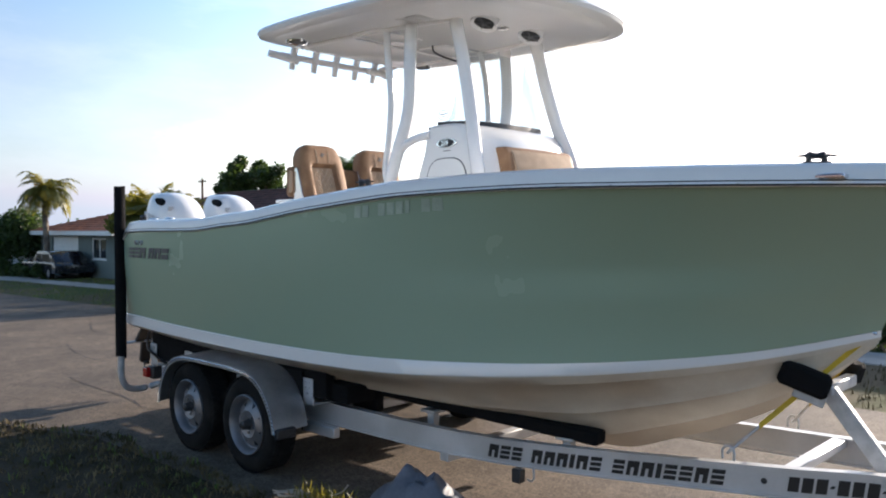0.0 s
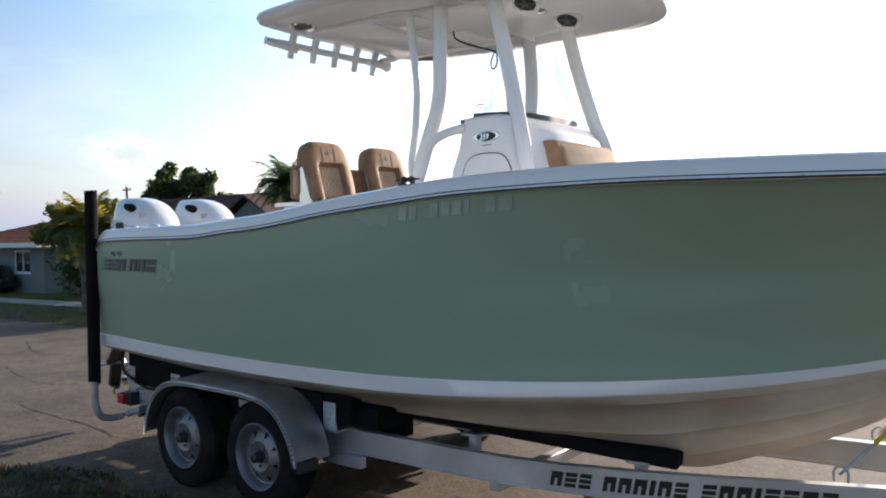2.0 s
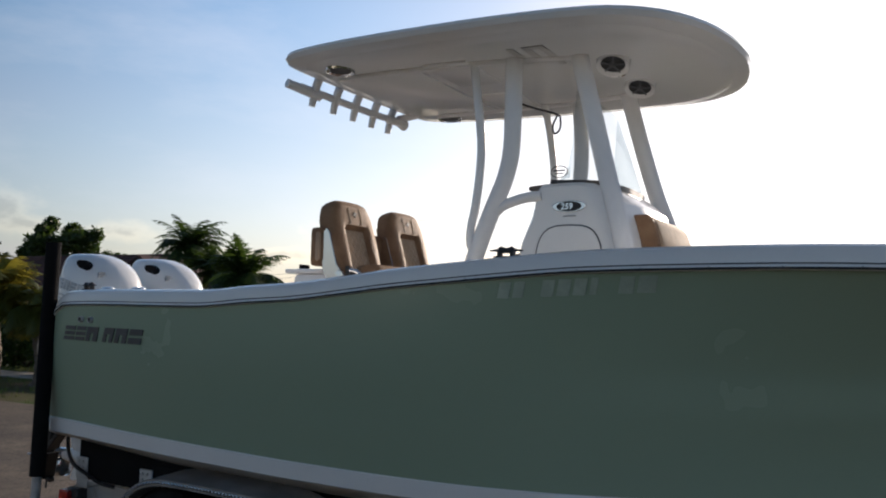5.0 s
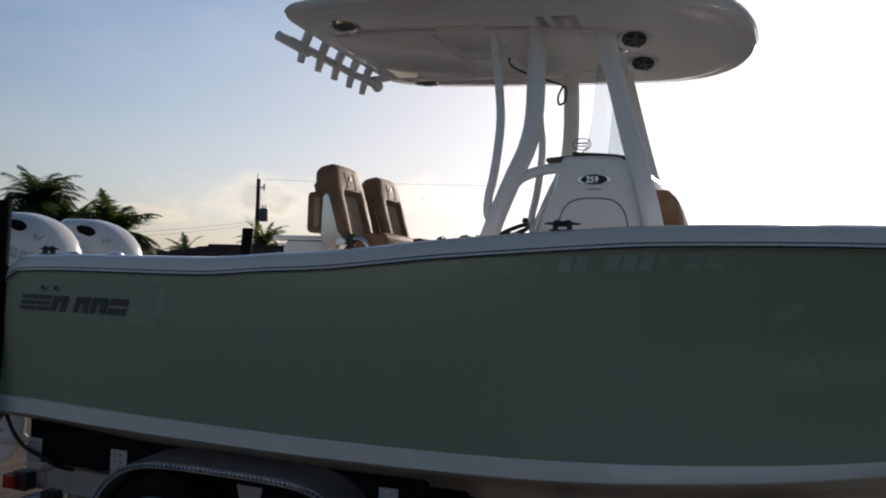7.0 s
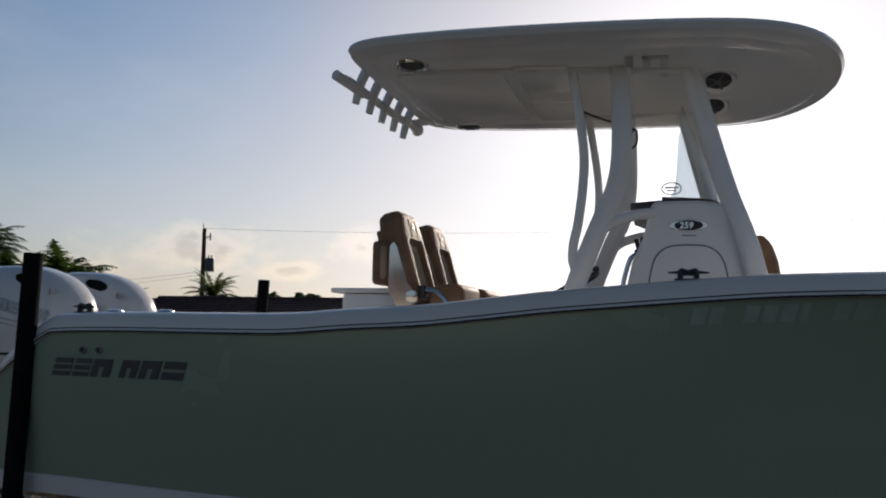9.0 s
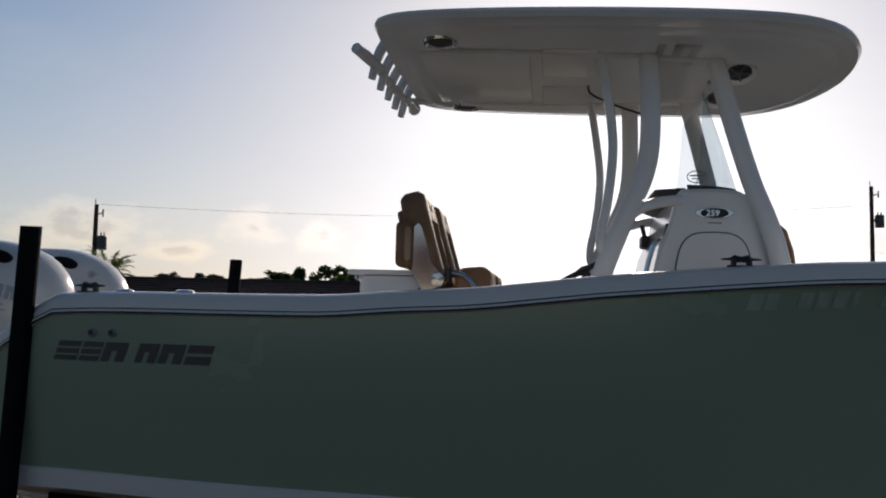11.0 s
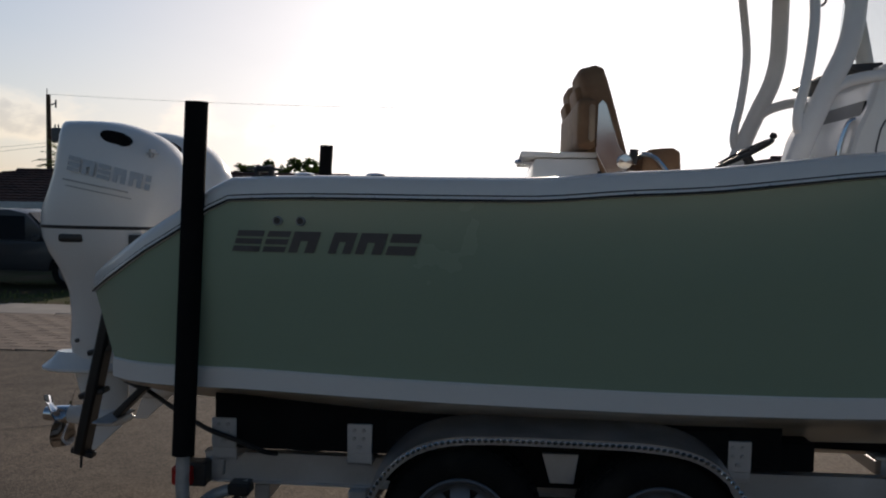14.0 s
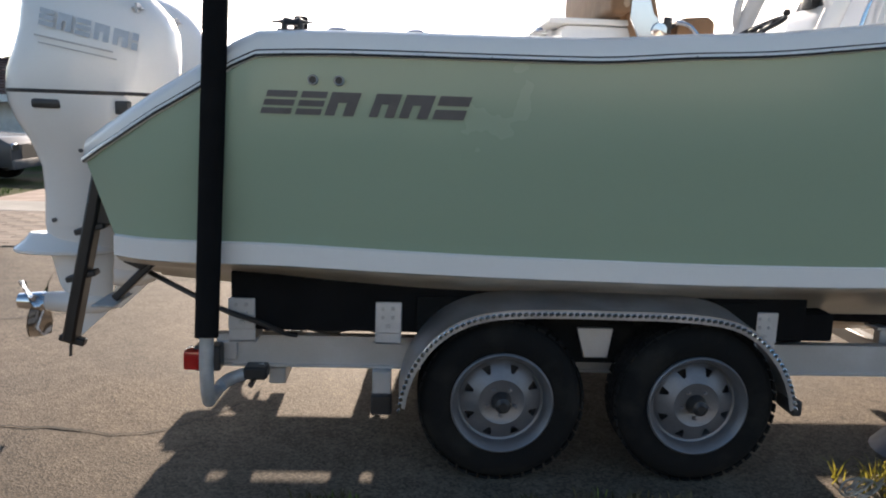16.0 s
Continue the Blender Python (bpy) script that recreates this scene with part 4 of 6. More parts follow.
pane = part("windshield", loft(glass_rows), GLASS, console, "clear acrylic windshield")
pane.visible_shadow = False
part("windshield_sticker", merge(*[tube([(4.165 + 0.05 * math.cos(2 * math.pi * k / 16 + q), -0.470, 2.638 + 0.033 * math.sin(2 * math.pi * k / 16 + q)) for k in range(17)], 0.003, 5, per=1) for q in (0,)], box(4.13, 4.2, -0.471, -0.468, 2.64, 2.648), box(4.14, 4.19, -0.471, -0.468, 2.625, 2.631)), GREY, console, "small oval sticker")
# Seat on the front of the console.
seat_f = part("front_backrest", prism([(4.50, 1.72), (4.505, 2.36), (4.525, 2.395), (4.63, 2.395), (4.665, 2.36), (4.69, 2.26), (4.76, 1.72)], -0.375, 0.375, 0.03, 3), LEATHER, console, "tan vinyl front backrest")
part("backrest_panel", prism([(4.66, 1.75), (4.64, 2.36), (4.655, 2.375), (4.68, 2.345), (4.708, 2.26), (4.785, 1.75)], -0.33, 0.33, 0.016, 2), LEATHER_L, seat_f)
part("backrest_mark", merge(*[box(4.69, 4.7225, a, a + w, 2.196, 2.209) for a, w in ((-0.12, 0.04), (-0.07, 0.05), (-0.01, 0.03), (0.03, 0.05))]), GREY, seat_f)
part("front_cushion", box(4.74, 5.2, -0.46, 0.46, 1.58, 1.72, 0.04, 3), LEATHER, console)
part("front_seat_base", box(4.7, 5.16, -0.45, 0.45, 1.26, 1.585, 0.02), GEL_WHITE, console)
# Steering wheel and throttle.
wheel_m = pose(3.59, 0.1, 2.145, 0, -28, 0)
ring_pts = [(0.165 * math.cos(2 * math.pi * k / 28), 0.165 * math.sin(2 * math.pi * k / 28), 0) for k in range(29)]
steer = part("steering_wheel", moved(merge(tube(ring_pts, 0.014, 8, per=1, up=(0, 0, 1)), *[bar((0, 0, 0), (0.158 * math.cos(a), 0.158 * math.sin(a), 0), 0.025, 0.008, 0.002) for a in (0.5, 2.6, 4.7)], lathe([(0.0, -0.03), (0.04, -0.02), (0.04, 0.02), (0.0, 0.03)], (0, 0, 0), "z", 14)), wheel_m), DARK, console, "dark steering wheel")
part("wheel_knob", moved(lathe([(0.0, 0.0), (0.018, 0.005), (0.022, 0.03), (0.0, 0.045)], (0.17, -0.06, 0), "z", 12), wheel_m), DARK, steer)
part("wheel_shaft", tube([(3.59, 0.1, 2.145), (3.68, 0.1, 2.04), (3.93, 0.1, 1.95)], 0.028, 10, per=3), DARK, console)
part("throttle", merge(box(3.95, 4.05, 0.2, 0.34, 2.3, 2.38, 0.015), tube([(3.98, 0.27, 2.37), (3.96, 0.27, 2.45)], 0.014, 8, per=1)), DARK, console)
part("side_fitting", prism([(3.911, 1.95), (3.925, 1.95), (4.02, 2.38), (4.006, 2.385)], -0.47, 0.47, 0.004, 1), DARK, console, "dark helm panel")
part("grab_bar", tube([(3.925, -0.42, 2.02), (3.905, -0.42, 2.1), (3.945, -0.42, 2.26), (3.985, -0.42, 2.29)], 0.014, 8), CHROME, console, "polished grab bar")
part("rod_socket", tube([(3.91, -0.42, 1.98), (3.915, -0.42, 2.1)], 0.03, 12, per=1), GREY, console, "grey drink holder")
console.location.z -= 0.032

# ---- leaning post with two helm seats ----
post = thing("leaning_post", (2.65, 0, 1.25), "white leaning post with two tan quilted helm seats", "boat seat")
part("base", prism([(2.33, 1.26), (2.33, 2.0), (2.35, 2.03), (2.7, 2.03), (2.72, 1.26)], -0.55, 0.55, 0.02, 2), GEL_WHITE, post, "white tackle cabinet")
part("lid", box(2.268, 2.66, -0.57, 0.57, 2.032, 2.062, 0.01, 2), GEL_WHITE, post)
part("lid_hatch", lathe([(0.0, 0.012), (0.1, 0.012), (0.13, 0.006), (0.14, 0.0), (0.0, -0.002)], (2.46, -0.2, 2.062), "z", 20), GEL_WHITE, post)
for z in (1.93, 2.05):
    part("cup_holder", lathe([(0.0, -0.012), (0.05, -0.01), (0.055, 0.0), (0.05, 0.012), (0.0, 0.012)], (2.295, -0.3, z - 0.03), "z", 14), CHROME, post)


def helm_seat(y):
    m = pose(2.755, y, 1.97, 0, -14, 0)
    rings, zs = [], [0.0, 0.012, 0.04] + [0.08 + 0.025 * k for k in range(16)] + [0.47, 0.495, 0.515, 0.53, 0.541, 0.547]
    for z in zs:
        corner = min(0.999, max(0.0, (z - 0.40) / 0.149))
        w = 0.125 + (0.088 + 0.02 * math.sin(math.pi * min(1.0, z / 0.5))) * math.sqrt(1 - corner * corner)
        thin = math.sqrt(max(0.45, 1 - max(0.0, (z - 0.515) / 0.034) ** 2))
        xa, xf = -0.08 - 0.012 * min(1.0, z / 0.3), 0.078 - 0.02 * z / 0.55
        xm, hx = (xa + xf) / 2, (xf - xa) / 2 * thin * (0.86 if z == 0.0 else 1.0)
        ring = []
        for k in range(64):
            a = 2 * math.pi * k / 64
            c, s = math.cos(a), math.sin(a)
            px, py = xm + hx * abs(c) ** 0.42 * (1 if c > 0 else -1), w * abs(s) ** 0.5 * (1 if s > 0 else -1)
            if c > 0:
                # The back panel sits in a horseshoe hollow of the padding.
                hollow = max(0.0, min(1.0, (0.132 - abs(py)) / 0.03)) * max(0.0, min(1.0, (0.385 - z) / 0.03))
                px -= 0.036 * hollow * hollow * (3 - 2 * hollow)
            ring.append((px, py, z))
        rings.append(ring)
    back = part("backrest", moved(loft(rings), m), LEATHER, post, "tan vinyl bucket backrest")
    part("quilted_panel", moved(prism([(0.02, 0.03), (0.008, 0.36), (0.032, 0.352), (0.05, 0.04)], -0.108, 0.108, 0.008, 2), m), LEATHER_L, back, "lighter quilted panel")
    seams = []
    for k in range(-4, 5):
        for sg in (-1, 1):
            y0, y1 = k * 0.05 - 0.11 * sg, k * 0.05 + 0.11 * sg
            pts = [(yy, 0.05 + 0.29 * t) for t in [q / 8 for q in range(9)] for yy in [y0 + (y1 - y0) * t] if abs(yy) < 0.098]
            if len(pts) > 1:
                seams.append(tube([(0.0497 - 0.0177 * (zz - 0.04) / 0.312, yy, zz) for yy, zz in pts], 0.0022, 4, per=1))
    part("seam", moved(merge(*seams), m), STITCH, back)
    part("head_mark", moved(merge(box(0.05, 0.0655, -0.026, 0.008, 0.444, 0.452), box(0.05, 0.065, -0.008, 0.024, 0.458, 0.466), box(0.05, 0.065, -0.004, 0.006, 0.436, 0.472)), m), GREY, back)
    for sg in (-1, 1):
        part("top_seam", moved(tube([(0.064, sg * 0.058, 0.39), (0.062, sg * 0.06, 0.45), (0.058, sg * 0.06, 0.5), (0.03, sg * 0.06, 0.54)], 0.0022, 5), m), STITCH, back)
    part("back_shell", moved(box(-0.118, -0.07, -0.16, 0.16, 0.1, 0.46, 0.02, 2), m), LEATHER, back)
    part("cushion", prism([(2.875, 1.955), (2.88, 2.05), (2.91, 2.078), (3.03, 2.088), (3.065, 2.065), (3.07, 1.96), (3.03, 1.935), (2.91, 1.935)], y - 0.22, y + 0.22, 0.025, 3), LEATHER, post, "tan vinyl flip-up seat cushion")
    part("cushion_base", box(2.66, 3.0, y - 0.16, y + 0.16, 1.86, 1.97, 0.02), DARK, post)
    part("cushion_link", merge(bar((2.78, y - 0.2, 1.98), (2.88, y - 0.2, 2.05), 0.03, 0.02), tube([(2.83, y - 0.21, 2.0), (2.835, y - 0.21, 2.075)], 0.022, 8, per=1)), DARK, post)
    part("cushion_arm", tube([(2.865, y - 0.236, 2.05), (2.93, y - 0.24, 2.035), (3.0, y - 0.236, 1.96)], 0.014, 8), CHROME, post)
    plate = part("side_plate", prism([(2.645, 2.295), (2.668, 2.32), (2.69, 2.295), (2.755, 2.09), (2.805, 2.03), (2.80, 1.97), (2.70, 1.945), (2.64, 2.06)], y - 0.238, y - 0.228, 0.003, 1), CHROME, back, "polished seat hinge plate")
    part("hinge", lathe([(0.0, -0.012), (0.035, -0.01), (0.04, 0.0), (0.0, 0.01)], (2.785, y - 0.242, 2.01), "y", 16), CHROME, plate)


for y in (-0.405, 0.235):
    helm_seat(y)
part("seat_pedestal", box(2.66, 2.95, -0.5, 0.5, 1.26, 1.9, 0.03), GEL_WHITE, post)
# Rear-facing pad behind the seats.
pad = part("rear_pad", box(2.545, 2.64, -0.66, 0.48, 2.075, 2.325, 0.035, 3), LEATHER, post, "tan rear-facing pad")
part("pad_bracket", merge(bar((2.6, -0.56, 2.05), (2.6, -0.56, 2.2), 0.04, 0.03), bar((2.6, 0.4, 2.05), (2.6, 0.4, 2.2), 0.04, 0.03)), CHROME, pad)
part("pad_edge", prism([(2.6, 2.12), (2.6, 2.28), (2.612, 2.295), (2.632, 2.285), (2.632, 2.12), (2.615, 2.105)], -0.668, -0.61, 0.006), LEATHER_L, pad)


# ---- outboard motors ----
def ring_at(z, xa, xf, hw, y, e=2.8, lean=0.0):
    pts = []
    for k in range(32):
        t = 2 * math.pi * k / 32
        c, s = math.cos(t), math.sin(t)
        px = (xa + xf) / 2 + (xf - xa) / 2 * abs(c) ** (2 / e) * (1 if c > 0 else -1)
        narrow = 1.0 - 0.22 * max(0.0, (px - (xa + xf) / 2) / max(0.01, (xf - xa) / 2)) ** 2
        pts.append((px, y + hw * narrow * abs(s) ** (2 / e) * (1 if s > 0 else -1), z + lean * (px - xa)))
    return pts


def outboard(y):
    motor = thing("outboard_motor", (0.0, y, 1.2), "white four-stroke outboard motor hung on the transom", "outboard motor", "pair of outboard motors")
    cowl = [(1.628, -0.385, 0.42, 0.262), (1.72, -0.375, 0.435, 0.27), (1.82, -0.335, 0.44, 0.27), (1.92, -0.305, 0.435, 0.262), (2.0, -0.295, 0.40, 0.248), (2.07, -0.287, 0.34, 0.228), (2.12, -0.282, 0.275, 0.205), (2.16, -0.277, 0.19, 0.175), (2.186, -0.274, 0.11, 0.14), (2.198, -0.268, 0.05, 0.11), (2.202, -0.255, 0.02, 0.08)]
    cover = part("cowl", loft([ring_at(z, a, f, w, y) for z, a, f, w in cowl]), GEL_WHITE, motor, "glossy white cowl")
    part("seam_band", loft([ring_at(z, -0.388 + d, 0.423 - d, 0.265 - d, y) for z, d in ((1.61, 0.004), (1.612, 0.0), (1.626, 0.0), (1.63, 0.006))]), BLACK, motor, "black seam line")
    low = [(0.95, -0.25, 0.10, 0.105), (1.1, -0.24, 0.12, 0.115), (1.25, -0.245, 0.17, 0.14), (1.38, -0.29, 0.25, 0.19), (1.48, -0.345, 0.33, 0.235), (1.56, -0.375, 0.39, 0.255), (1.612, -0.385, 0.415, 0.26)]
    body = part("lower_cowl", loft([ring_at(z, a, f, w, y) for z, a, f, w in low]), GEL_WHITE, motor)
    part("vent", box(-0.19, -0.055, y - 0.263, y - 0.18, 1.538, 1.584, 0.016), DARK, body)
    part("latch", box(0.2, 0.26, y - 0.262, y - 0.18, 1.52, 1.585, 0.008), DARK, body)
    for x, z in ((0.0, 1.34), (-0.17, 0.98), (0.05, 1.16)):
        part("bolt", lathe([(0.0, -0.012), (0.012, -0.01), (0.012, 0.01), (0, 0.01)], (x, y - (0.165 if z > 1.3 else 0.105), z), "y", 8), GREY, body)
    # Air intake: a dark oval in the shoulder of the cowl.
    q = [(0.11 + 0.085 * math.cos(2 * math.pi * k / 20), 2.098 + 0.038 * math.sin(2 * math.pi * k / 20) - 0.25 * 0.085 * math.cos(2 * math.pi * k / 20)) for k in range(20)]
    part("air_intake", prism(q, y - 0.222, y - 0.15, 0.004, 1), CARPET, cover, "dark oval air intake")
    if y < 0:
        xx = 0.0
        for kind, w in ((0, 0.065), (2, 0.065), (0, 0.065), (2, 0.065), (2, 0.065), (1, 0.026)):
            marks = [[(a + xx, b) for a, b in quad] for quad in glyph_block(kind, w, 0.08, 0.12)]
            xx += w + 0.017
            part("maker_mark", plate_marks(marks, lambda a, b, d: (-0.13 + a, y - 0.27 - 0.003 - d + 0.012 * abs((-0.13 + a) / 0.3) ** 2 + max(0, b) * 0.12 + max(0, a - 0.22) * 0.1, 1.925 + b - a * 0.24)), SILVER, cover, "plain silver maker's mark")
        part("stripe_mark", plate_marks([[(0, 0), (0.44, -0.06), (0.44, -0.056), (0, 0.008)], [(0.02, -0.03), (0.46, -0.078), (0.46, -0.074), (0.02, -0.024)]], lambda a, b, d: (-0.15 + a * 0.8, y - 0.2745 - d + max(0, a - 0.2) * 0.05, 1.872 + b - a * 0.15)), SILVER, cover)
    part("side_emblem", merge(box(0.275, 0.32, y - 0.205, y - 0.15, 2.02, 2.026), box(0.292, 0.304, y - 0.212, y - 0.15, 2.0, 2.045)), SILVER, cover)
    part("leg", loft([ring_at(z, a, f, w, y, 2.2) for z, a, f, w in ((0.5, -0.12, 0.06, 0.03), (0.62, -0.2, 0.07, 0.045), (0.78, -0.24, 0.08, 0.06), (0.95, -0.255, 0.11, 0.1))]), GEL_WHITE, motor)
    part("cavitation_plate", loft([ring_at(z, -0.42 + d, 0.09 - d, 0.14 - d, y, 2.4) for z, d in ((0.80, 0.01), (0.806, 0.0), (0.82, 0.0), (0.83, 0.012), (0.86, 0.05), (0.90, 0.08))]), GEL_WHITE, motor)
    part("gearcase", lathe([(0.0, 0.16), (0.03, 0.13), (0.058, 0.05), (0.062, -0.06), (0.055, -0.17), (0.05, -0.22)], (-0.05, y, 0.53), "x", 18), GEL_WHITE, motor)
    part("skeg", prism([(-0.14, 0.5), (-0.2, 0.33), (-0.12, 0.33), (0.06, 0.5)], y - 0.008, y + 0.008, 0.003, 1), GEL_WHITE, motor)
    prop = part("propeller", lathe([(0.0, -0.10), (0.04, -0.095), (0.05, 0.0), (0.052, 0.05), (0.0, 0.06)], (-0.32, y, 0.53), "x", 16), CHROME, motor, "polished steel propeller")
    for k in range(3):
        a = 2 * math.pi * k / 3 + 0.5
        rows = []
        for r in (0.045, 0.09, 0.14, 0.175, 0.19):
            w = 0.55 * math.sin(math.pi * min(1.0, (r + 0.03) / 0.24)) + 0.1
            rows.append([(-0.32 + 0.07 * (t - 0.5), y + r * math.cos(a + w * (t - 0.5) * 2), 0.53 + r * math.sin(a + w * (t - 0.5) * 2)) for t in (0, 0.25, 0.5, 0.75, 1.0)])
        v, f = loft(rows, False)
        v2 = [(p[0] + 0.006, p[1], p[2]) for p in v]
        part("blade", merge((v, f), (v2, [q[::-1] for q in f])), CHROME, prop)
    part("mount_bracket", merge(box(0.08, 0.34, y - 0.13, y - 0.08, 0.98, 1.4, 0.015), box(0.08, 0.34, y + 0.08, y + 0.13, 0.98, 1.4, 0.015), box(0.06, 0.2, y - 0.08, y + 0.08, 1.0, 1.25, 0.02)), GEL_WHITE, motor)
    return motor


outboard(-0.33)
outboard(0.33)


# ---- trailer ----
trailer = thing("boat_trailer", (3.0, 0, 0.0), "aluminium tandem-axle boat trailer with black carpeted bunks", "trailer")
RAIL = [(0.72, 0.85, 0.445), (3.5, 0.85, 0.445), (4.83, 0.70, 0.425), (6.37, 0.455, 0.52), (7.1, 0.31, 0.57), (8.7, 0.05, 0.62)]


def ibeam(pts, s):
    """A channel beam along pts: flanges above and below a web, as one closed section."""
    sec = ((0.0, -0.078), (-0.06, -0.078), (-0.06, -0.066), (-0.026, -0.066), (-0.026, 0.066), (-0.06, 0.066), (-0.06, 0.078), (0.0, 0.078), (0.0, 0.066), (-0.014, 0.066), (-0.014, -0.066), (0.0, -0.066))
    return loft([[(x, s * (y + a), z + h) for a, h in sec] for x, y, z in pts])


dense = [tuple(p) for p in smooth_path(RAIL, 4)]
for s in (-1, 1):
    rail = part("side_rail", ibeam(dense, s), ALU, trailer, "bare aluminium side rail")
    if s < 0:
        rail_s = rail


def on_rail(x0):
    xs, ys, zs = [p[0] for p in dense], [p[1] for p in dense], [p[2] for p in dense]

    def put(a, b, d):
        x = x0 + a
        return (x, -float(np.interp(x, xs, ys)) + 0.0135 - d, float(np.interp(x, xs, zs)) + b)
    return put


TEXT, xx = [], 0.0
for word in ((2, 0, 0), (2, 2, 2, 1, 2, 0), (0, 2, 2, 1, 0, 0, 2, 0)):
    for kind in word:
        w = 0.028 if kind == 1 else 0.068
        quads = [[(0, 0), (w, 0), (w + 0.016, 0.082), (0.016, 0.082)]] if kind == 1 else glyph_block(kind, w, 0.082, 0.2)
        TEXT.append([[(a + xx, b) for a, b in quad] for quad in quads])
        xx += w + 0.017
    xx += 0.055
for quads in TEXT:
    part("sign_shape", plate_marks(quads, lambda a, b, d: on_rail(4.77)(a * 1.5 / xx, b - 0.045, d)), BLACK, rail_s, "plain black sign shape")
yy = 0.0
for w in (0.05, 0.05, 0.05, 0.018, 0.05, 0.05, 0.05, 0.018, 0.05, 0.05, 0.05, 0.05):
    z0, z1 = (0.0, 0.075) if w > 0.03 else (0.03, 0.045)
    part("number_bar", plate_marks([[(yy, z0), (yy + w, z0), (yy + w + 0.01, z1), (yy + 0.01, z1)]], lambda a, b, d: on_rail(6.51)(a, b - 0.04, d)), BLACK, rail_s, "plain black bar")
    yy += w + 0.013
part("rivet", lathe([(0.0, -0.006), (0.014, -0.004), (0.016, 0.002)], on_rail(6.40)(0, 0, 0.0), "y", 12), DARK, rail_s)
for x, dz in ((1.0, -0.14), (2.0, -0.14), (2.9, -0.14), (4.4, -0.13)):
    yb = float(np.interp(x, [p[0] for p in dense], [p[1] for p in dense]))
    part("cross_member", box(x - 0.04, x + 0.04, -yb + 0.05, yb - 0.05, 0.445 + dz - 0.04, 0.445 + dz + 0.04, 0.006, 1), ALU, trailer)
part("cross_member", bar((6.51, -0.39, 0.58), (6.51, 0.39, 0.58), 0.075, 0.05, 0.005), ALU, trailer)
for x in (2.03, 2.893):
    part("axle", tube([(x, -1.02, 0.36), (x, 1.02, 0.36)], 0.035, 12, per=1), GALV, trailer)
    part("axle_mount", merge(*[box(x - 0.14, x + 0.14, s * 0.80 - 0.04, s * 0.80 + 0.04, 0.3, 0.37, 0.008, 1) for s in (-1, 1)]), GALV, trailer)


def wheel(x, s):
    y = s * 1.265
    d = -s
    tyre = [(0.215, 0.012), (0.24, -0.004), (0.29, -0.012), (0.325, 0.0), (0.345, 0.018), (0.357, 0.05), (0.36, 0.11), (0.357, 0.17), (0.345, 0.2), (0.30, 0.225), (0.215, 0.21)]
    w = part("wheel", lathe([(r, d * (h + 0.0)) for r, h in tyre], (x, y, 0.36), "y", 48), TYRE, trailer, "black trailer tyre on a grey steel rim")
    grooves = []
    for k in range(44):
        a = 2 * math.pi * k / 44
        for h0 in (0.035, 0.085, 0.135, 0.175):
            c = Vector((x + 0.357 * math.sin(a + h0), y + d * h0, 0.36 + 0.357 * math.cos(a + h0)))
            grooves.append(moved(box(-0.019, 0.019, -0.018, 0.018, -0.004, 0.0055), Matrix.Translation(c) @ Matrix.Rotation(a + h0, 4, "Y")))
    part("tread", merge(*grooves), TYRE, w, smooth=False)
    rim = part("rim", lathe([(0.178, d * 0.06), (0.188, d * 0.052), (0.195, d * 0.014), (0.199, d * 0.008), (0.206, d * -0.004), (0.217, d * -0.014), (0.224, d * -0.008), (0.222, d * 0.03), (0.19, d * 0.05), (0.17, d * 0.06), (0.16, d * 0.1)], (x, y, 0.36), "y", 40), RIM, w, "grey painted steel rim")
    # Disc with eight small windows.
    radii = ((0.035, 0.03), (0.055, 0.022), (0.08, 0.02), (0.10, 0.01), (0.13, 0.026), (0.166, 0.042), (0.182, 0.06))
    vs, fs, n = [], [], 64
    for layer in (0.0, 0.008):
        for k, (r, h) in enumerate(radii):
            for q in range(n):
                a = 2 * math.pi * q / n
                if k in (4, 5):
                    a -= (0.02 if k == 5 else 0.1) * (1 if q % 8 == 5 else -1 if q % 8 == 2 else 0)
                vs.append((x + r * math.sin(a), y + d * (h + layer), 0.36 + r * math.cos(a)))
    m, base = n, len(radii) * n
    for k in range(len(radii) - 1):
        for q in range(n):
            p = (q + 1) % n
            if k == 4 and q % 8 in (2, 3, 4):
                continue
            fs.append((k * m + q, k * m + p, (k + 1) * m + p, (k + 1) * m + q))
            fs.append((base + k * m + q, base + (k + 1) * m + q, base + (k + 1) * m + p, base + k * m + p))
    for g in range(8):
        loop = [4 * m + g * 8 + k for k in (2, 3, 4, 5)] + [5 * m + g * 8 + k for k in (5, 4, 3, 2)]
        for u in range(8):
            a, b = loop[u], loop[(u + 1) % 8]
            fs.append((a, b, base + b, base + a))
    part("rim_disc", (vs, fs), RIM, w)
    part("brake_drum", lathe([(0.0, d * 0.075), (0.16, d * 0.075), (0.16, d * 0.15), (0.0, d * 0.15)], (x, y, 0.36), "y", 24), DARK, w)
    part("hub", lathe([(0.0, d * -0.048), (0.018, d * -0.048), (0.024, d * -0.04), (0.034, d * -0.036), (0.037, d * 0.0), (0.045, d * 0.02)], (x, y, 0.36), "y", 18), DARK, w, "dark grease cap")
    for k in range(5):
        a = 2 * math.pi * (k + 0.5) / 5
        part("lug_nut", lathe([(0.0, d * 0.004), (0.009, d * 0.006), (0.011, d * 0.03)], (x + 0.062 * math.sin(a), y, 0.36 + 0.062 * math.cos(a)), "y", 6), RIM, w)


for x in (2.03, 2.893):
    for s in (-1, 1):
        wheel(x, s)


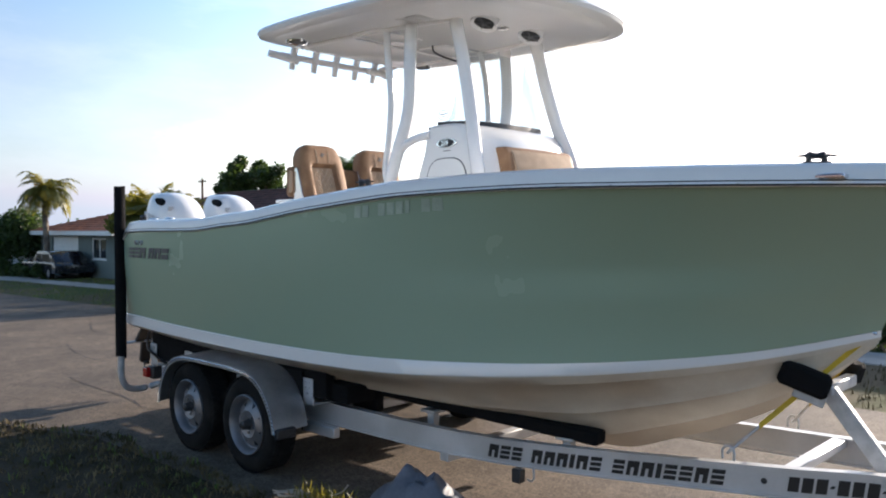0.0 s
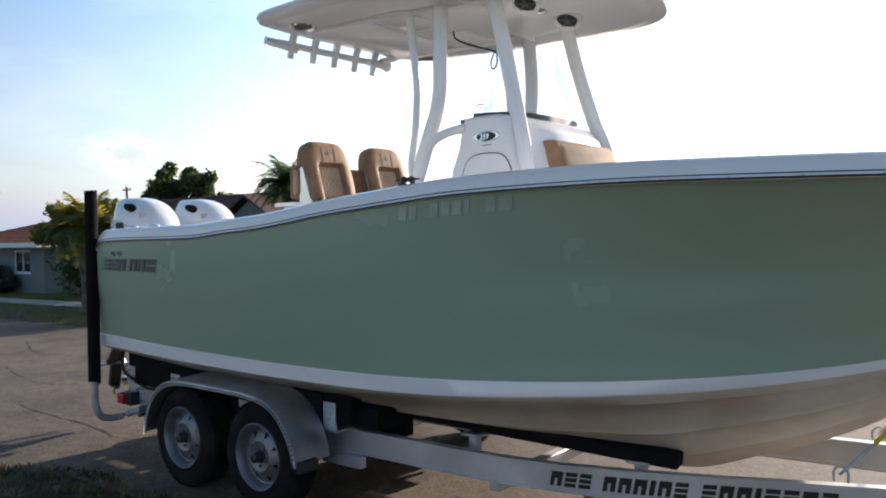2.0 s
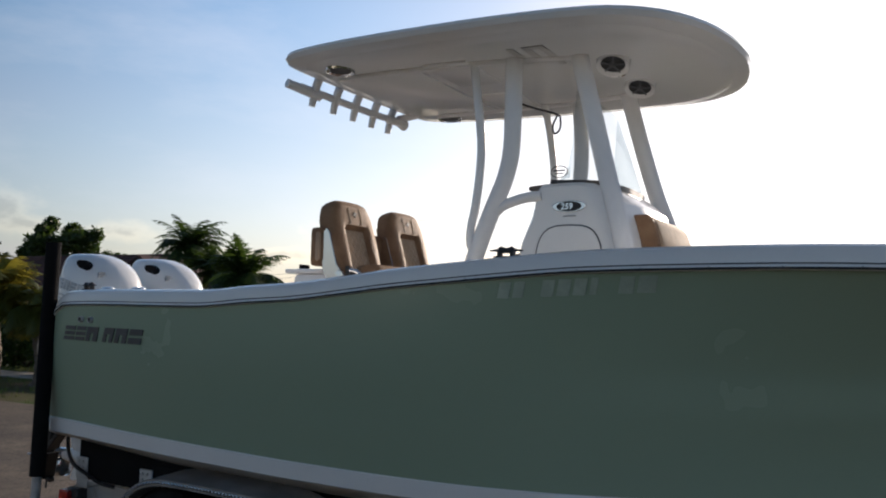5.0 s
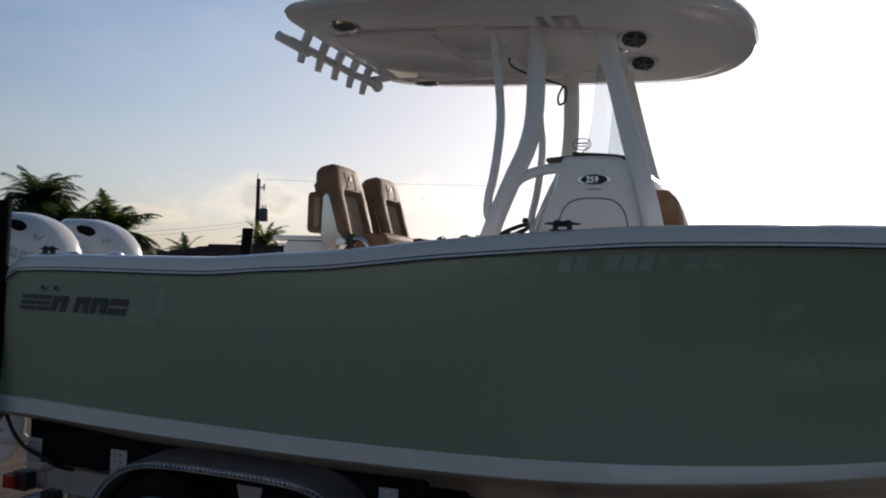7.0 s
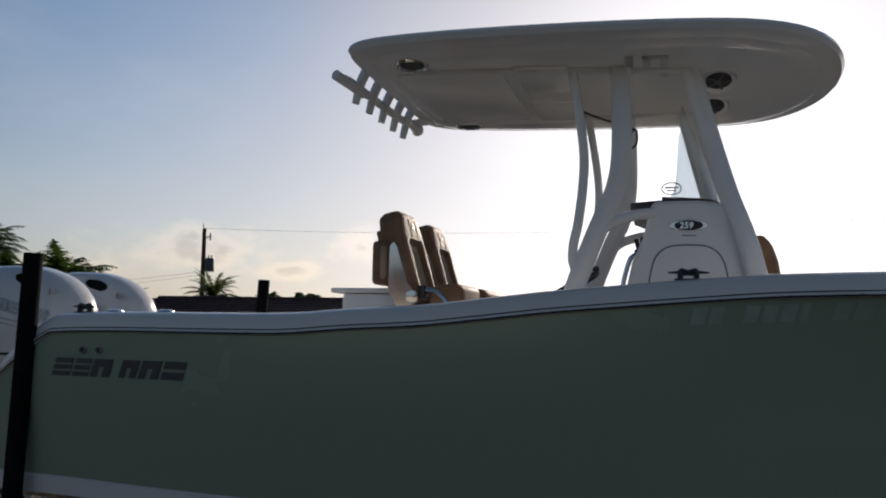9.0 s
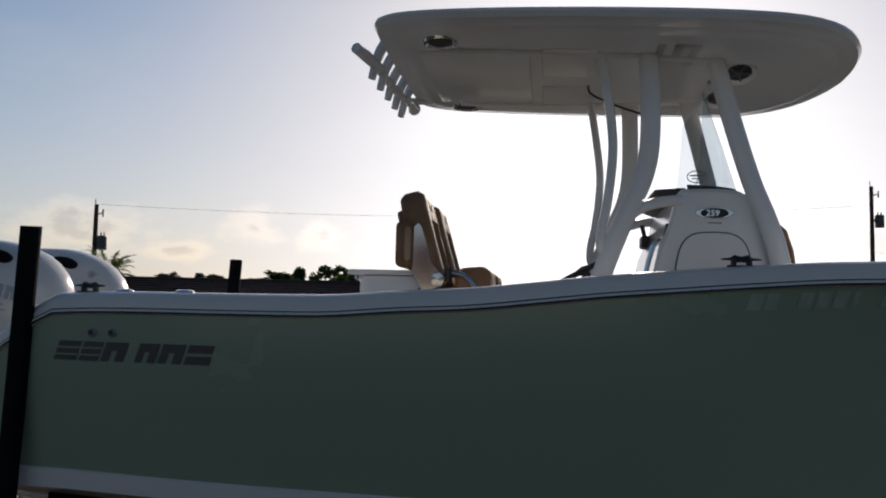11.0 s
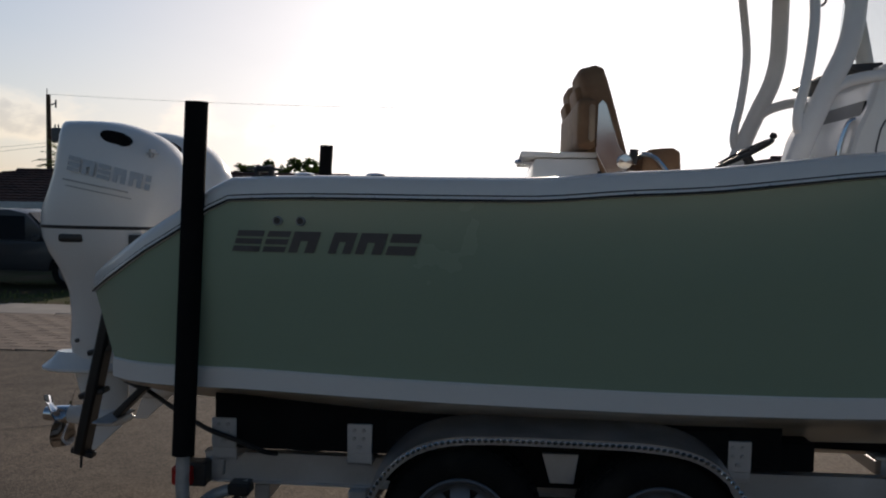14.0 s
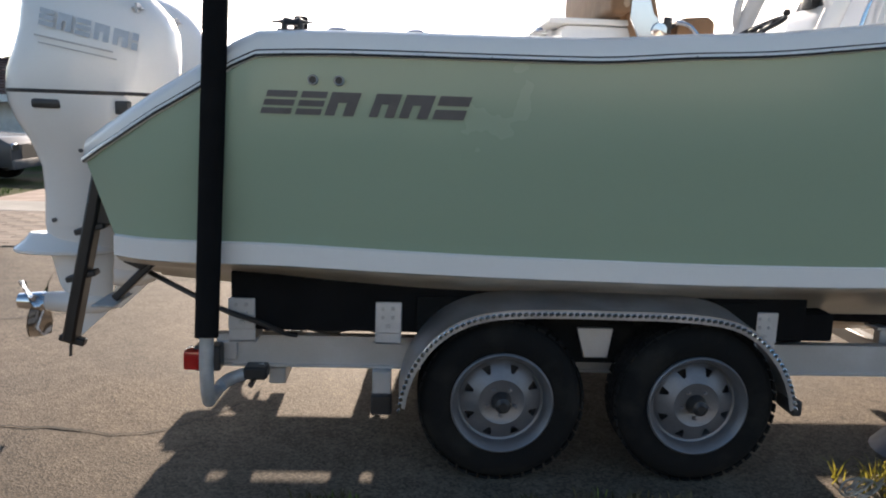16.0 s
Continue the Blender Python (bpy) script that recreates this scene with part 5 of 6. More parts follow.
def fender(s):
    prof = [(1.585, 0.34), (1.60, 0.43), (1.64, 0.53), (1.72, 0.64), (1.83, 0.72), (1.98, 0.765), (2.2, 0.778), (2.5, 0.778), (2.8, 0.772), (3.0, 0.745), (3.13, 0.68), (3.225, 0.58), (3.285, 0.47), (3.315, 0.36)]
    prof = [(p.x, p.z) for p in smooth_path([(x, 0, z) for x, z in prof], 3)]
    yo, yi = s * 1.305, s * 1.02
    rings = [[(x, yo, z - 0.0), (x, yo, z + 0.012), (x, yi, z + 0.03), (x, yi, z + 0.022)] for x, z in prof]
    f = part("fender", loft(rings), PLATE, trailer, "polished aluminium tread-plate fender")
    # Rolled lip that hangs over the wheels, with a chequered edge.
    cx, cz = 2.45, 0.36
    lip = []
    for x, z in prof:
        dx, dz = cx - x, cz - z
        n = math.hypot(dx * 0.25, dz)
        lip.append([(x, yo, z + 0.012), (x, yo + s * 0.004, z + 0.012), (x + dx * 0.25 / n * 0.026, yo + s * 0.004, z + dz / n * 0.026), (x + dx * 0.25 / n * 0.026, yo, z + dz / n * 0.026)])
    part("fender_lip", loft(lip), PLATE, f)
    beads, run = [], 0.0
    for k in range(len(prof) - 1):
        (xa, za), (xb, zb) = prof[k], prof[k + 1]
        seg = math.hypot(xb - xa, zb - za)
        while run < seg:
            t = run / seg
            tilt = math.degrees(math.atan2(zb - za, xb - xa))
            beads.append(moved(box(-0.0105, 0.0105, -0.004, 0.004, -0.008, 0.008, 0.003, 1), pose(xa + (xb - xa) * t, yo + s * 0.006, za + (zb - za) * t - 0.006, 0, -tilt - 20, 0)))
            run += 0.027
        run -= seg
    part("tread_edge", merge(*beads), CHROME, f, "bright chequered edge", smooth=False)
    part("fender_step", box(3.305, 3.35, min(s * 1.14, s * 1.3), max(s * 1.14, s * 1.3), 0.33, 0.40, 0.008, 1), DARK, f)
    # Near-black sheets inboard of the wheels, in the tyre material.
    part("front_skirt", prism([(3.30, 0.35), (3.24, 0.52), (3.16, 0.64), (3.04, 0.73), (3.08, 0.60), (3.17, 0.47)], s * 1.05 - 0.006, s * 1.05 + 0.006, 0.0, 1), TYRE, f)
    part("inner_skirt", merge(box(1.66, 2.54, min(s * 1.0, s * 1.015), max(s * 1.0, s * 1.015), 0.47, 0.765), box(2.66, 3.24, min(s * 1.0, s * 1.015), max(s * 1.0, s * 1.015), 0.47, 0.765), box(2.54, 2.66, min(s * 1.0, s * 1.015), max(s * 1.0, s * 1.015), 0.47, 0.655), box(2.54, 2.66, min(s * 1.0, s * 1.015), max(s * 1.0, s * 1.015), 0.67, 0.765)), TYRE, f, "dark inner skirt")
    part("fender_bracket", prism([(2.43, 0.5), (2.39, 0.64), (2.56, 0.64), (2.54, 0.5)], s * 1.03 - 0.01, s * 1.03 + 0.01, 0.003, 1), ALU, f)


for s in (-1, 1):
    fender(s)
    part("rear_hanger", box(1.46, 1.55, s * 0.86 - 0.04, s * 0.86 + 0.04, 0.25, 0.37, 0.006, 1), ALU, trailer)
    part("hanger_pad", box(1.455, 1.555, s * 0.88 - 0.05, s * 0.88 + 0.05, 0.16, 0.26, 0.008, 1), DARK, trailer)
    # Bunks and their brackets.
    part("bunk", box(0.82, 3.49, s * 0.94 - 0.045, s * 0.94 + 0.045, 0.585, 0.855, 0.012, 2), CARPET, trailer, "black carpeted bunk board")
    part("bunk", merge(box(2.4, 3.66, s * 0.62 - 0.04, s * 0.62 + 0.04, 0.475, 0.68, 0.012, 2), box(3.40, 3.66, s * 0.78 - 0.15, s * 0.78 + 0.12, 0.565, 0.70, 0.012, 2)), CARPET, trailer, "black carpeted bunk board")
    part("bunk_bracket", merge(box(3.30, 3.40, s * 0.665 - 0.02, s * 0.665 + 0.02, 0.50, 0.63, 0.004, 1), box(3.30, 3.40, s * 0.72 - 0.075, s * 0.72 + 0.075, 0.49, 0.51, 0.004, 1)), ALU, trailer)
    part("bunk", bar((3.58, s * 0.60, 0.645), (5.42, s * 0.41, 0.557), 0.12, 0.085, 0.012), CARPET, trailer, "black carpeted bunk board")
    part("bunk", bar((0.9, s * 0.42, 0.545), (3.3, s * 0.42, 0.545), 0.12, 0.075, 0.012), CARPET, trailer, "black carpeted bunk board")
    for x, top in ((0.87, 0.735), (1.53, 0.73), (3.29, 0.72)):
        b = part("bunk_bracket", merge(box(x - 0.06, x + 0.06, min(s * 0.987, s * 0.999), max(s * 0.987, s * 0.999), top - 0.145, top, 0.004, 1), box(x - 0.06, x + 0.06, min(s * 0.77, s * 0.99), max(s * 0.77, s * 0.99), 0.525, 0.537), box(x - 0.06, x + 0.06, min(s * 0.982, s * 0.99), max(s * 0.982, s * 0.99), 0.527, top - 0.14, 0.003, 1)), ALU, trailer, "aluminium bunk bracket with bolts")
        for dz in (0.03, 0.07, 0.11):
            for dx in (-0.025, 0.02):
                part("bolt", lathe([(0.0, -0.006 * -s), (0.009, -0.005 * -s), (0.01, 0.004 * -s)], (x + dx * (1 if dz < 0.1 else 0.2), s * 1.003, top - dz), "y", 6), GALV, b)
    part("axle_hanger", box(3.12, 3.48, s * 0.88 - 0.03, s * 0.88 + 0.03, 0.29, 0.366, 0.006, 1), ALU, trailer)
    for x, yb, z0, z1 in ((4.15, 0.56, 0.33, 0.56), (5.2, 0.43, 0.40, 0.535)):
        part("bunk_stand", merge(box(x - 0.03, x + 0.03, s * yb - 0.03, s * yb + 0.03, z0, z1, 0.004, 1), box(x - 0.07, x + 0.07, s * yb - 0.06, s * yb + 0.06, z1 - 0.02, z1, 0.004, 1)), GALV, trailer)
    # Guide pole on its bent pipe.
    pipe = part("pole_pipe", tube([(0.95, s * 0.86, 0.36), (0.80, s * 0.93, 0.33), (0.75, s * 1.08, 0.30), (0.77, s * 1.21, 0.34), (0.775, s * 1.262, 0.46), (0.78, s * 1.264, 0.7), (0.842, s * 1.29, 2.12)], 0.03, 12), GALV, trailer, "bent galvanised pipe")
    part("pole_sleeve", tube([(0.779, s * 1.264, 0.665), (0.78, s * 1.264, 0.69), (0.812, s * 1.277, 1.4), (0.845, s * 1.291, 2.145), (0.846, s * 1.291, 2.162)], 0.049, 18, ends=[0.044] + [0.049] * 30 + [0.049, 0.046]), CARPET, trailer, "black padded guide sleeve")
    part("pole_clamp", merge(box(0.86, 0.97, s * 0.88 - 0.05, s * 0.88 + 0.05, 0.325, 0.385, 0.01, 1), tube([(0.90, s * 0.84, 0.31), (0.90, s * 0.95, 0.31)], 0.014, 8, per=1)), DARK, trailer)
    lamp = part("tail_light", box(0.60, 0.70, s * 0.93 - 0.05, s * 0.93 + 0.05, 0.385, 0.475, 0.012, 2), RED, trailer, "red tail light")
    part("light_housing", box(0.64, 0.76, s * 0.90 - 0.045, s * 0.90 + 0.045, 0.37, 0.49, 0.008, 1), DARK, lamp)
    part("safety_strap", tube([(0.33, s * 0.74, 0.82), (0.60, s * 0.92, 0.745), (0.80, s * 1.012, 0.68), (0.95, s * 1.014, 0.63), (1.05, s * 0.98, 0.575), (1.1, s * 0.9, 0.54)], 0.013, 6), DARK, trailer, "dark transom strap")
part("wire_loom", tube([(0.95, -0.86, 0.55), (1.1, -0.87, 0.57), (1.25, -0.85, 0.545), (1.4, -0.86, 0.57), (1.5, -0.85, 0.54)], 0.01, 6), DARK, trailer)
part("rear_cross", box(0.74, 0.82, -0.86, 0.86, 0.40, 0.49, 0.006, 1), ALU, trailer)
part("rail_bracket", merge(box(4.975, 5.04, -0.72, -0.66, 0.265, 0.35, 0.006, 1)), DARK, trailer, "dark bracket hanging under the rail")
part("rail_hook", tube([(5.1, -0.66, 0.36), (5.11, -0.67, 0.31), (5.09, -0.67, 0.285), (5.06, -0.67, 0.29)], 0.006, 6), GALV, trailer)
# Bow stand, roller bunks and winch.
for s in (-1, 1):
    part("bow_bunk", bar((6.43, s * 0.315, 1.085), (6.65, s * 0.24, 1.0), 0.11, 0.125, 0.02), CARPET, trailer, "black carpeted bow cradle")
stand = part("winch_stand", merge(bar((6.605, -0.14, 0.985), (6.90, -0.14, 0.60), 0.05, 0.085, 0.006), bar((6.49, -0.285, 0.985), (6.63, -0.24, 0.93), 0.02, 0.07, 0.004), bar((6.62, -0.2, 0.985), (6.62, 0.2, 0.985), 0.06, 0.06, 0.006), bar((6.93, -0.33, 0.6), (6.93, 0.33, 0.6), 0.07, 0.05, 0.006)), GALV, trailer, "galvanised bow stand")
part("winch_post", merge(bar((7.45, 0, 0.58), (7.12, 0, 1.18), 0.075, 0.075, 0.006), box(7.0, 7.2, -0.07, 0.07, 1.15, 1.30, 0.015, 1)), GALV, trailer)
part("keel_roller", lathe([(0.0, -0.11), (0.05, -0.1), (0.03, 0.0), (0.05, 0.1), (0.0, 0.11)], (7.02, 0, 1.42), "y", 14), RUBBER, trailer)
part("coupler", prism([(8.6, 0.56), (8.6, 0.68), (8.85, 0.70), (8.95, 0.66), (8.95, 0.57)], -0.06, 0.06, 0.012, 1), GALV, trailer)
part("jack", merge(tube([(8.0, 0.22, 0.06), (8.0, 0.22, 0.95)], 0.035, 12, per=1), lathe([(0.0, -0.04), (0.09, -0.035), (0.09, 0.035), (0.0, 0.04)], (8.0, 0.22, 0.09), "y", 16)), GALV, trailer)
for x, y, z in ((6.22, -0.455, 0.6), (6.22, 0.455, 0.6)):
    part("tie_ring", tube([(x - 0.03, y, z), (x - 0.03, y, z + 0.05), (x, y, z + 0.075), (x + 0.03, y, z + 0.05), (x + 0.03, y, z)], 0.007, 6), GALV, trailer)

# ---- strap, tarp, rope ----
strap = thing("tie_down_strap", (6.7, 0, 0.9), "yellow ratchet strap from the bow eye to the trailer", "strap")
for s in (-1, 1):
    a, b = Vector((6.785, s * 0.02, 1.275)), Vector((6.235, s * 0.455, 0.655))
    part("webbing", loft([[p + Vector((0, -0.002, 0.018)), p + Vector((0, 0.002, 0.018)), p + Vector((0, 0.002, -0.018)), p + Vector((0, -0.002, -0.018))] for p in (a, a.lerp(b, 0.5), a.lerp(b, 0.8))]), YELLOW, strap, "yellow webbing")
    part("hook", tube([a.lerp(b, 0.8), a.lerp(b, 0.92), a.lerp(b, 1.0), a.lerp(b, 1.0) + Vector((-0.02, 0, -0.02))], 0.008, 6), GALV, strap)


def heap(cx, cy, rx, ry, h, seed):
    vs, fs, n, m = [], [], 28, 14
    for j in range(m + 1):
        r = j / m
        for i in range(n):
            a = 2 * math.pi * i / n
            edge = 1 + 0.25 * noise.noise((math.cos(a) * 1.5, math.sin(a) * 1.5, seed))
            x, y = cx + rx * r * edge * math.cos(a), cy + ry * r * edge * math.sin(a)
            fold = abs(noise.noise((x * 5, y * 5, seed))) * 0.5 + noise.noise((x * 13, y * 11, seed + 2)) * 0.3
            z = max(0.004, h * (1 - r ** 1.6) * (0.75 + 0.9 * fold)) + 0.002
            vs.append((x, y, z - (0.004 if j == m else 0)))
    for j in range(m):
        for i in range(n):
            k = (i + 1) % n
            fs.append((j * n + i, j * n + k, (j + 1) * n + k, (j + 1) * n + i))
    return vs, fs


tarp = tagged(part("tarp", heap(4.37, -0.92, 0.42, 0.3, 0.28, 4.0), TARP), "crumpled grey tarpaulin lying on the ground", "tarp")
rope = tagged(part("rope", merge(*[tube([(3.6 + 0.1 * math.cos(a * 1.9 + k) + 0.05 * k, -1.38 + 0.07 * math.sin(a * 2.3 + k * 1.3), 0.03 + 0.012 * (1 + math.sin(a * 3))) for a in [q * 0.5 for q in range(14)]], 0.005, 6) for k in range(2)], tube([(3.7, -1.35, 0.04), (3.78, -1.3, 0.03), (3.9, -1.2, 0.06), (4.0, -1.2, 0.14)], 0.005, 6)), ROPE), "tangled pale rope beside the tarpaulin", "rope")


# ---- verge growth ----
def tufts(count, area, seed, high, mat, name, label, lean=0.5):
    rng = random.Random(seed)
    vs, fs = [], []
    while len(fs) < count:
        x, y = area(rng)
        z = ground_z(x, y) - (0.018 if not (road_edge(x) < y < 4.3) else 0.0)
        for _ in range(rng.randint(2, 5)):
            a, h = rng.uniform(0, 6.28), high * rng.uniform(0.4, 1.2)
            bx, by = x + rng.uniform(-0.03, 0.03), y + rng.uniform(-0.03, 0.03)
            dx, dy, w = math.cos(a) * h * lean * rng.uniform(0.2, 1.4), math.sin(a) * h * lean * rng.uniform(0.2, 1.4), rng.uniform(0.003, 0.007)
            k = len(vs)
            px, py = -math.sin(a) * w, math.cos(a) * w
            vs += [(bx - px, by - py, z), (bx + px, by + py, z), (bx + dx * 0.5 + px * 0.7, by + dy * 0.5 + py * 0.7, z + h * 0.7), (bx + dx * 0.5 - px * 0.7, by + dy * 0.5 - py * 0.7, z + h * 0.7), (bx + dx, by + dy, z + h * 0.9)]
            fs += [(k, k + 1, k + 2, k + 3), (k + 3, k + 2, k + 4)]
    return tagged(part(name, (vs, fs), mat, smooth=False), label, "grass", kind="stuff")


def near_area(rng):
    x = rng.uniform(-3.5, 5.5)
    y = road_edge(x) - abs(rng.gauss(0, 0.7)) + 0.12
    return x, y


def far_area(rng):
    return rng.choice(((rng.uniform(-30, -6.5), rng.uniform(4.35, 7.55)), (rng.uniform(-30, -5.4), rng.uniform(8.8, 11))))


def right_area(rng):
    return rng.uniform(-1.8, 9), rng.uniform(4.35, 7.5)


tufts(26000, near_area, 3, 0.05, DRY, "verge_grass", "dry brown grass and litter along the near road edge", 0.9)
tufts(2200, near_area, 5, 0.06, BLADE, "verge_grass", "sparse green grass along the near road edge")
tufts(420, lambda rng: (3.82 + rng.gauss(0, 0.13), -1.3 + rng.gauss(0, 0.06)), 8, 0.11, LEAF_Y, "weeds", "yellow-green weeds at the road edge beside the tarpaulin", 0.8)
tufts(16000, far_area, 6, 0.09, BLADE, "lawn_grass", "short green grass beyond the street")
tufts(8000, right_area, 7, 0.09, DRY, "lawn_grass", "dry grass strip beyond the street")


# ---- trees ----
def leaf_cloud(centres, count, size, seed, flat=0.6, loose=0.35):
    """Many small leaves round some centres (x, y, z, radius)."""
    rng = random.Random(seed)
    vs, fs = [], []
    for _ in range(count):
        cx, cy, cz, r = rng.choice(centres)
        d = Vector((rng.gauss(0, 1), rng.gauss(0, 1), rng.gauss(0, 0.8))).normalized() * r * rng.uniform(0.45, 1.08) ** 0.6 * (1.0 + (loose * rng.random() if rng.random() < 0.4 else 0.0))
        p = Vector((cx, cy, cz)) + d
        u = Vector((rng.gauss(0, 1), rng.gauss(0, 1), rng.gauss(0, flat))).normalized()
        w = u.cross(Vector((rng.gauss(0, 1), rng.gauss(0, 1), rng.gauss(0, 1)))).normalized()
        s = size * rng.uniform(0.6, 1.3)
        k = len(vs)
        vs += [tuple(p - u * s), tuple(p + w * s * 0.42), tuple(p + u * s), tuple(p - w * s * 0.42)]
        fs.append((k, k + 1, k + 2, k + 3))
    return vs, fs


def broad_tree(x, y, high, wide, seed, label, mat, leaves=5200, leaf=0.13, trunk=0.16, bare=0.35):
    z0 = ground_z(x, y) - 0.018
    rng = random.Random(seed)
    t = thing("tree", (x, y, z0), label, "tree")
    fork = z0 + high * bare
    lots = [tube([(x, y, z0 - 0.05), (x + 0.05, y, z0 + high * bare * 0.5), (x, y + 0.04, fork)], trunk, 10, ends=[trunk * 1.25, trunk, trunk * 0.8])]
    centres = []
    for k in range(13):
        a = k * 2.4 + rng.uniform(-0.4, 0.4)
        r = wide * rng.uniform(0.25, 0.95)
        top = fork + (high * (1 - bare)) * rng.uniform(0.35, 0.85)
        end = (x + r * math.cos(a), y + r * math.sin(a), top)
        lots.append(tube([(x, y, fork - 0.1), ((x * 2 + end[0]) / 3, (y * 2 + end[1]) / 3, fork + (top - fork) * 0.5), end], trunk * 0.4, 6, ends=[trunk * 0.5, trunk * 0.3, trunk * 0.1]))
        centres.append((*end, wide * rng.uniform(0.15, 0.3)))
    for k in range(16):
        a = rng.uniform(0, 6.28)
        r = wide * rng.uniform(0.0, 0.75)
        centres.append((x + r * math.cos(a), y + r * math.sin(a), fork + high * (1 - bare) * rng.uniform(0.25, 0.95), wide * rng.uniform(0.12, 0.26)))
    part("trunk", merge(*lots), BARK, t)
    part("crown", leaf_cloud(centres, leaves, leaf, seed + 1), mat, t, smooth=False)
    return t


def frond(vs, fs, base, way, length, droop, rng, leaflets=30, wide=0.3):
    path = []
    d = Vector(way).normalized()
    p = Vector(base)
    for k in range(leaflets + 1):
        path.append(p.copy())
        p = p + d * (length / leaflets)
        d = (d + Vector((0, 0, -droop / leaflets * (0.5 + k / leaflets)))).normalized()
    for k in range(1, leaflets + 1):
        a, b = path[k - 1], path[k]
        ax = (b - a).normalized()
        side = ax.cross(Vector((0, 0, 1)))
        side = side.normalized() if side.length > 1e-3 else Vector((1, 0, 0))
        up = side.cross(ax)
        ll = wide * math.sin(math.pi * min(1.0, (k / leaflets) * 0.85 + 0.15)) * rng.uniform(0.85, 1.15) + 0.05
        for s in (-1, 1):
            tip = a + side * s * ll * 0.8 + ax * ll * 0.55 - Vector((0, 0, ll * rng.uniform(0.1, 0.55)))
            q = len(vs)
            vs += [tuple(a), tuple(a + ax * 0.06), tuple(tip)]
            fs.append((q, q + 1, q + 2))
        q = len(vs)
        vs += [tuple(a - side * 0.012), tuple(a + side * 0.012), tuple(b + side * 0.01), tuple(b - side * 0.01)]
        fs.append((q, q + 1, q + 2, q + 3))


def palm(x, y, high, spread, seed, label, fronds=26, droop=1.7, trunk=0.14, mat=None, wide=0.3):
    z0 = ground_z(x, y) - 0.018
    rng = random.Random(seed)
    t = thing("palm_tree", (x, y, z0), label, "palm tree")
    top = z0 + high
    pts = [Vector((x + 0.1 * math.sin(k * 0.4), y, z0 - 0.05 + (high + 0.05) * k / 16)) for k in range(17)]
    stem = [tube([tuple(p) for p in pts], trunk, 10, per=1, ends=[trunk * 1.4] + [trunk * (1.0 + 0.1 * (k % 2)) for k in range(14)] + [trunk * 0.9, trunk * 0.8])]
    part("trunk", merge(*stem), BARK, t)
    vs, fs = [], []
    for k in range(fronds):
        a = k * 2.4
        e = rng.uniform(-0.35, 1.25)
        frond(vs, fs, (pts[-1].x, pts[-1].y, top - 0.1), (math.cos(a) * math.cos(e), math.sin(a) * math.cos(e), math.sin(e)), spread * rng.uniform(0.8, 1.1), droop * rng.uniform(0.7, 1.2), rng, wide=wide)
    part("crown", (vs, fs), mat or LEAF_P, t, smooth=False)
    return t


def hedge(x, y, rx, ry, high, seed, label, mat, leaves=3000, leaf=0.08, dome=False):
    z0 = ground_z(x, y) - 0.018
    rng = random.Random(seed)
    centres = [(x + rx * rng.uniform(-0.7, 0.7), y + ry * rng.uniform(-0.7, 0.7), z0 + high * rng.uniform(0.25, 0.72), high * rng.uniform(0.2, 0.34)) for _ in range(16)]
    if dome:
        centres = [(x + rx * 0.3 * math.cos(k * 2.1), y + ry * 0.3 * math.sin(k * 2.1), z0 + high * (0.3 + 0.055 * k), high * (0.36 - 0.01 * k)) for k in range(8)]
    t = thing("shrub", (x, y, z0), label, "shrub")
    part("stems", merge(*[tube([(x + 0.3 * rx * math.cos(k), y + 0.3 * ry * math.sin(k), z0 - 0.03), (centres[k][0], centres[k][1], centres[k][2])], 0.03, 5, per=2) for k in range(8)]), BARK, t)
    part("foliage", leaf_cloud(centres, leaves, leaf, seed + 1, loose=0.03 if dome else 0.15), mat, t, smooth=False)
    return t


# ---- houses ----
def roof_tiles(p0, p1, p2, p3, rows, cols, thick=0.05):
    """Courses of tiles on a slope: p0-p1 the eave, p3-p2 the ridge."""
    lots = []
    p0, p1, p2, p3 = map(Vector, (p0, p1, p2, p3))
    n = (p1 - p0).cross(p3 - p0).normalized()
    if n.z < 0:
        n = -n
    for r in range(rows):
        a, b = r / rows, (r + 1.08) / rows
        l0, l1, u0, u1 = p0.lerp(p3, a), p1.lerp(p2, a), p0.lerp(p3, min(1, b)), p1.lerp(p2, min(1, b))
        m = cols * 2
        ring0, ring1 = [], []
        for k in range(m + 1):
            s = k / m
            h = thick * (0.35 + 0.65 * (0.5 + 0.5 * math.cos(math.pi * k)))
            ring0.append(l0.lerp(l1, s) + n * (h + 0.03))
            ring1.append(u0.lerp(u1, s) + n * h * 0.8)
        lots.append(loft([ring0, ring1], False))
        lots.append(loft([[p - n * 0.05 for p in ring0], ring0], False))
    return merge(*lots)


def window_unit(house, x0, x1, y, z0, z1, face=-1):
    w = part("window", merge(box(x0 - 0.06, x1 + 0.06, y - 0.05, y + 0.05, z1, z1 + 0.06), box(x0 - 0.06, x1 + 0.06, y - 0.05, y + 0.05, z0 - 0.06, z0), box(x0 - 0.06, x0, y - 0.05, y + 0.05, z0, z1), box(x1, x1 + 0.06, y - 0.05, y + 0.05, z0, z1), box((x0 + x1) / 2 - 0.025, (x0 + x1) / 2 + 0.025, y - 0.04, y + 0.04, z0, z1)), WHITE, house, "white framed window")
    part("pane", box(x0, x1, y - 0.01, y + 0.01, z0, z1), HOUSE_GLASS, w)
    part("sill", box(x0 - 0.1, x1 + 0.1, y - 0.1, y + 0.02, z0 - 0.1, z0 - 0.06), WHITE, w)


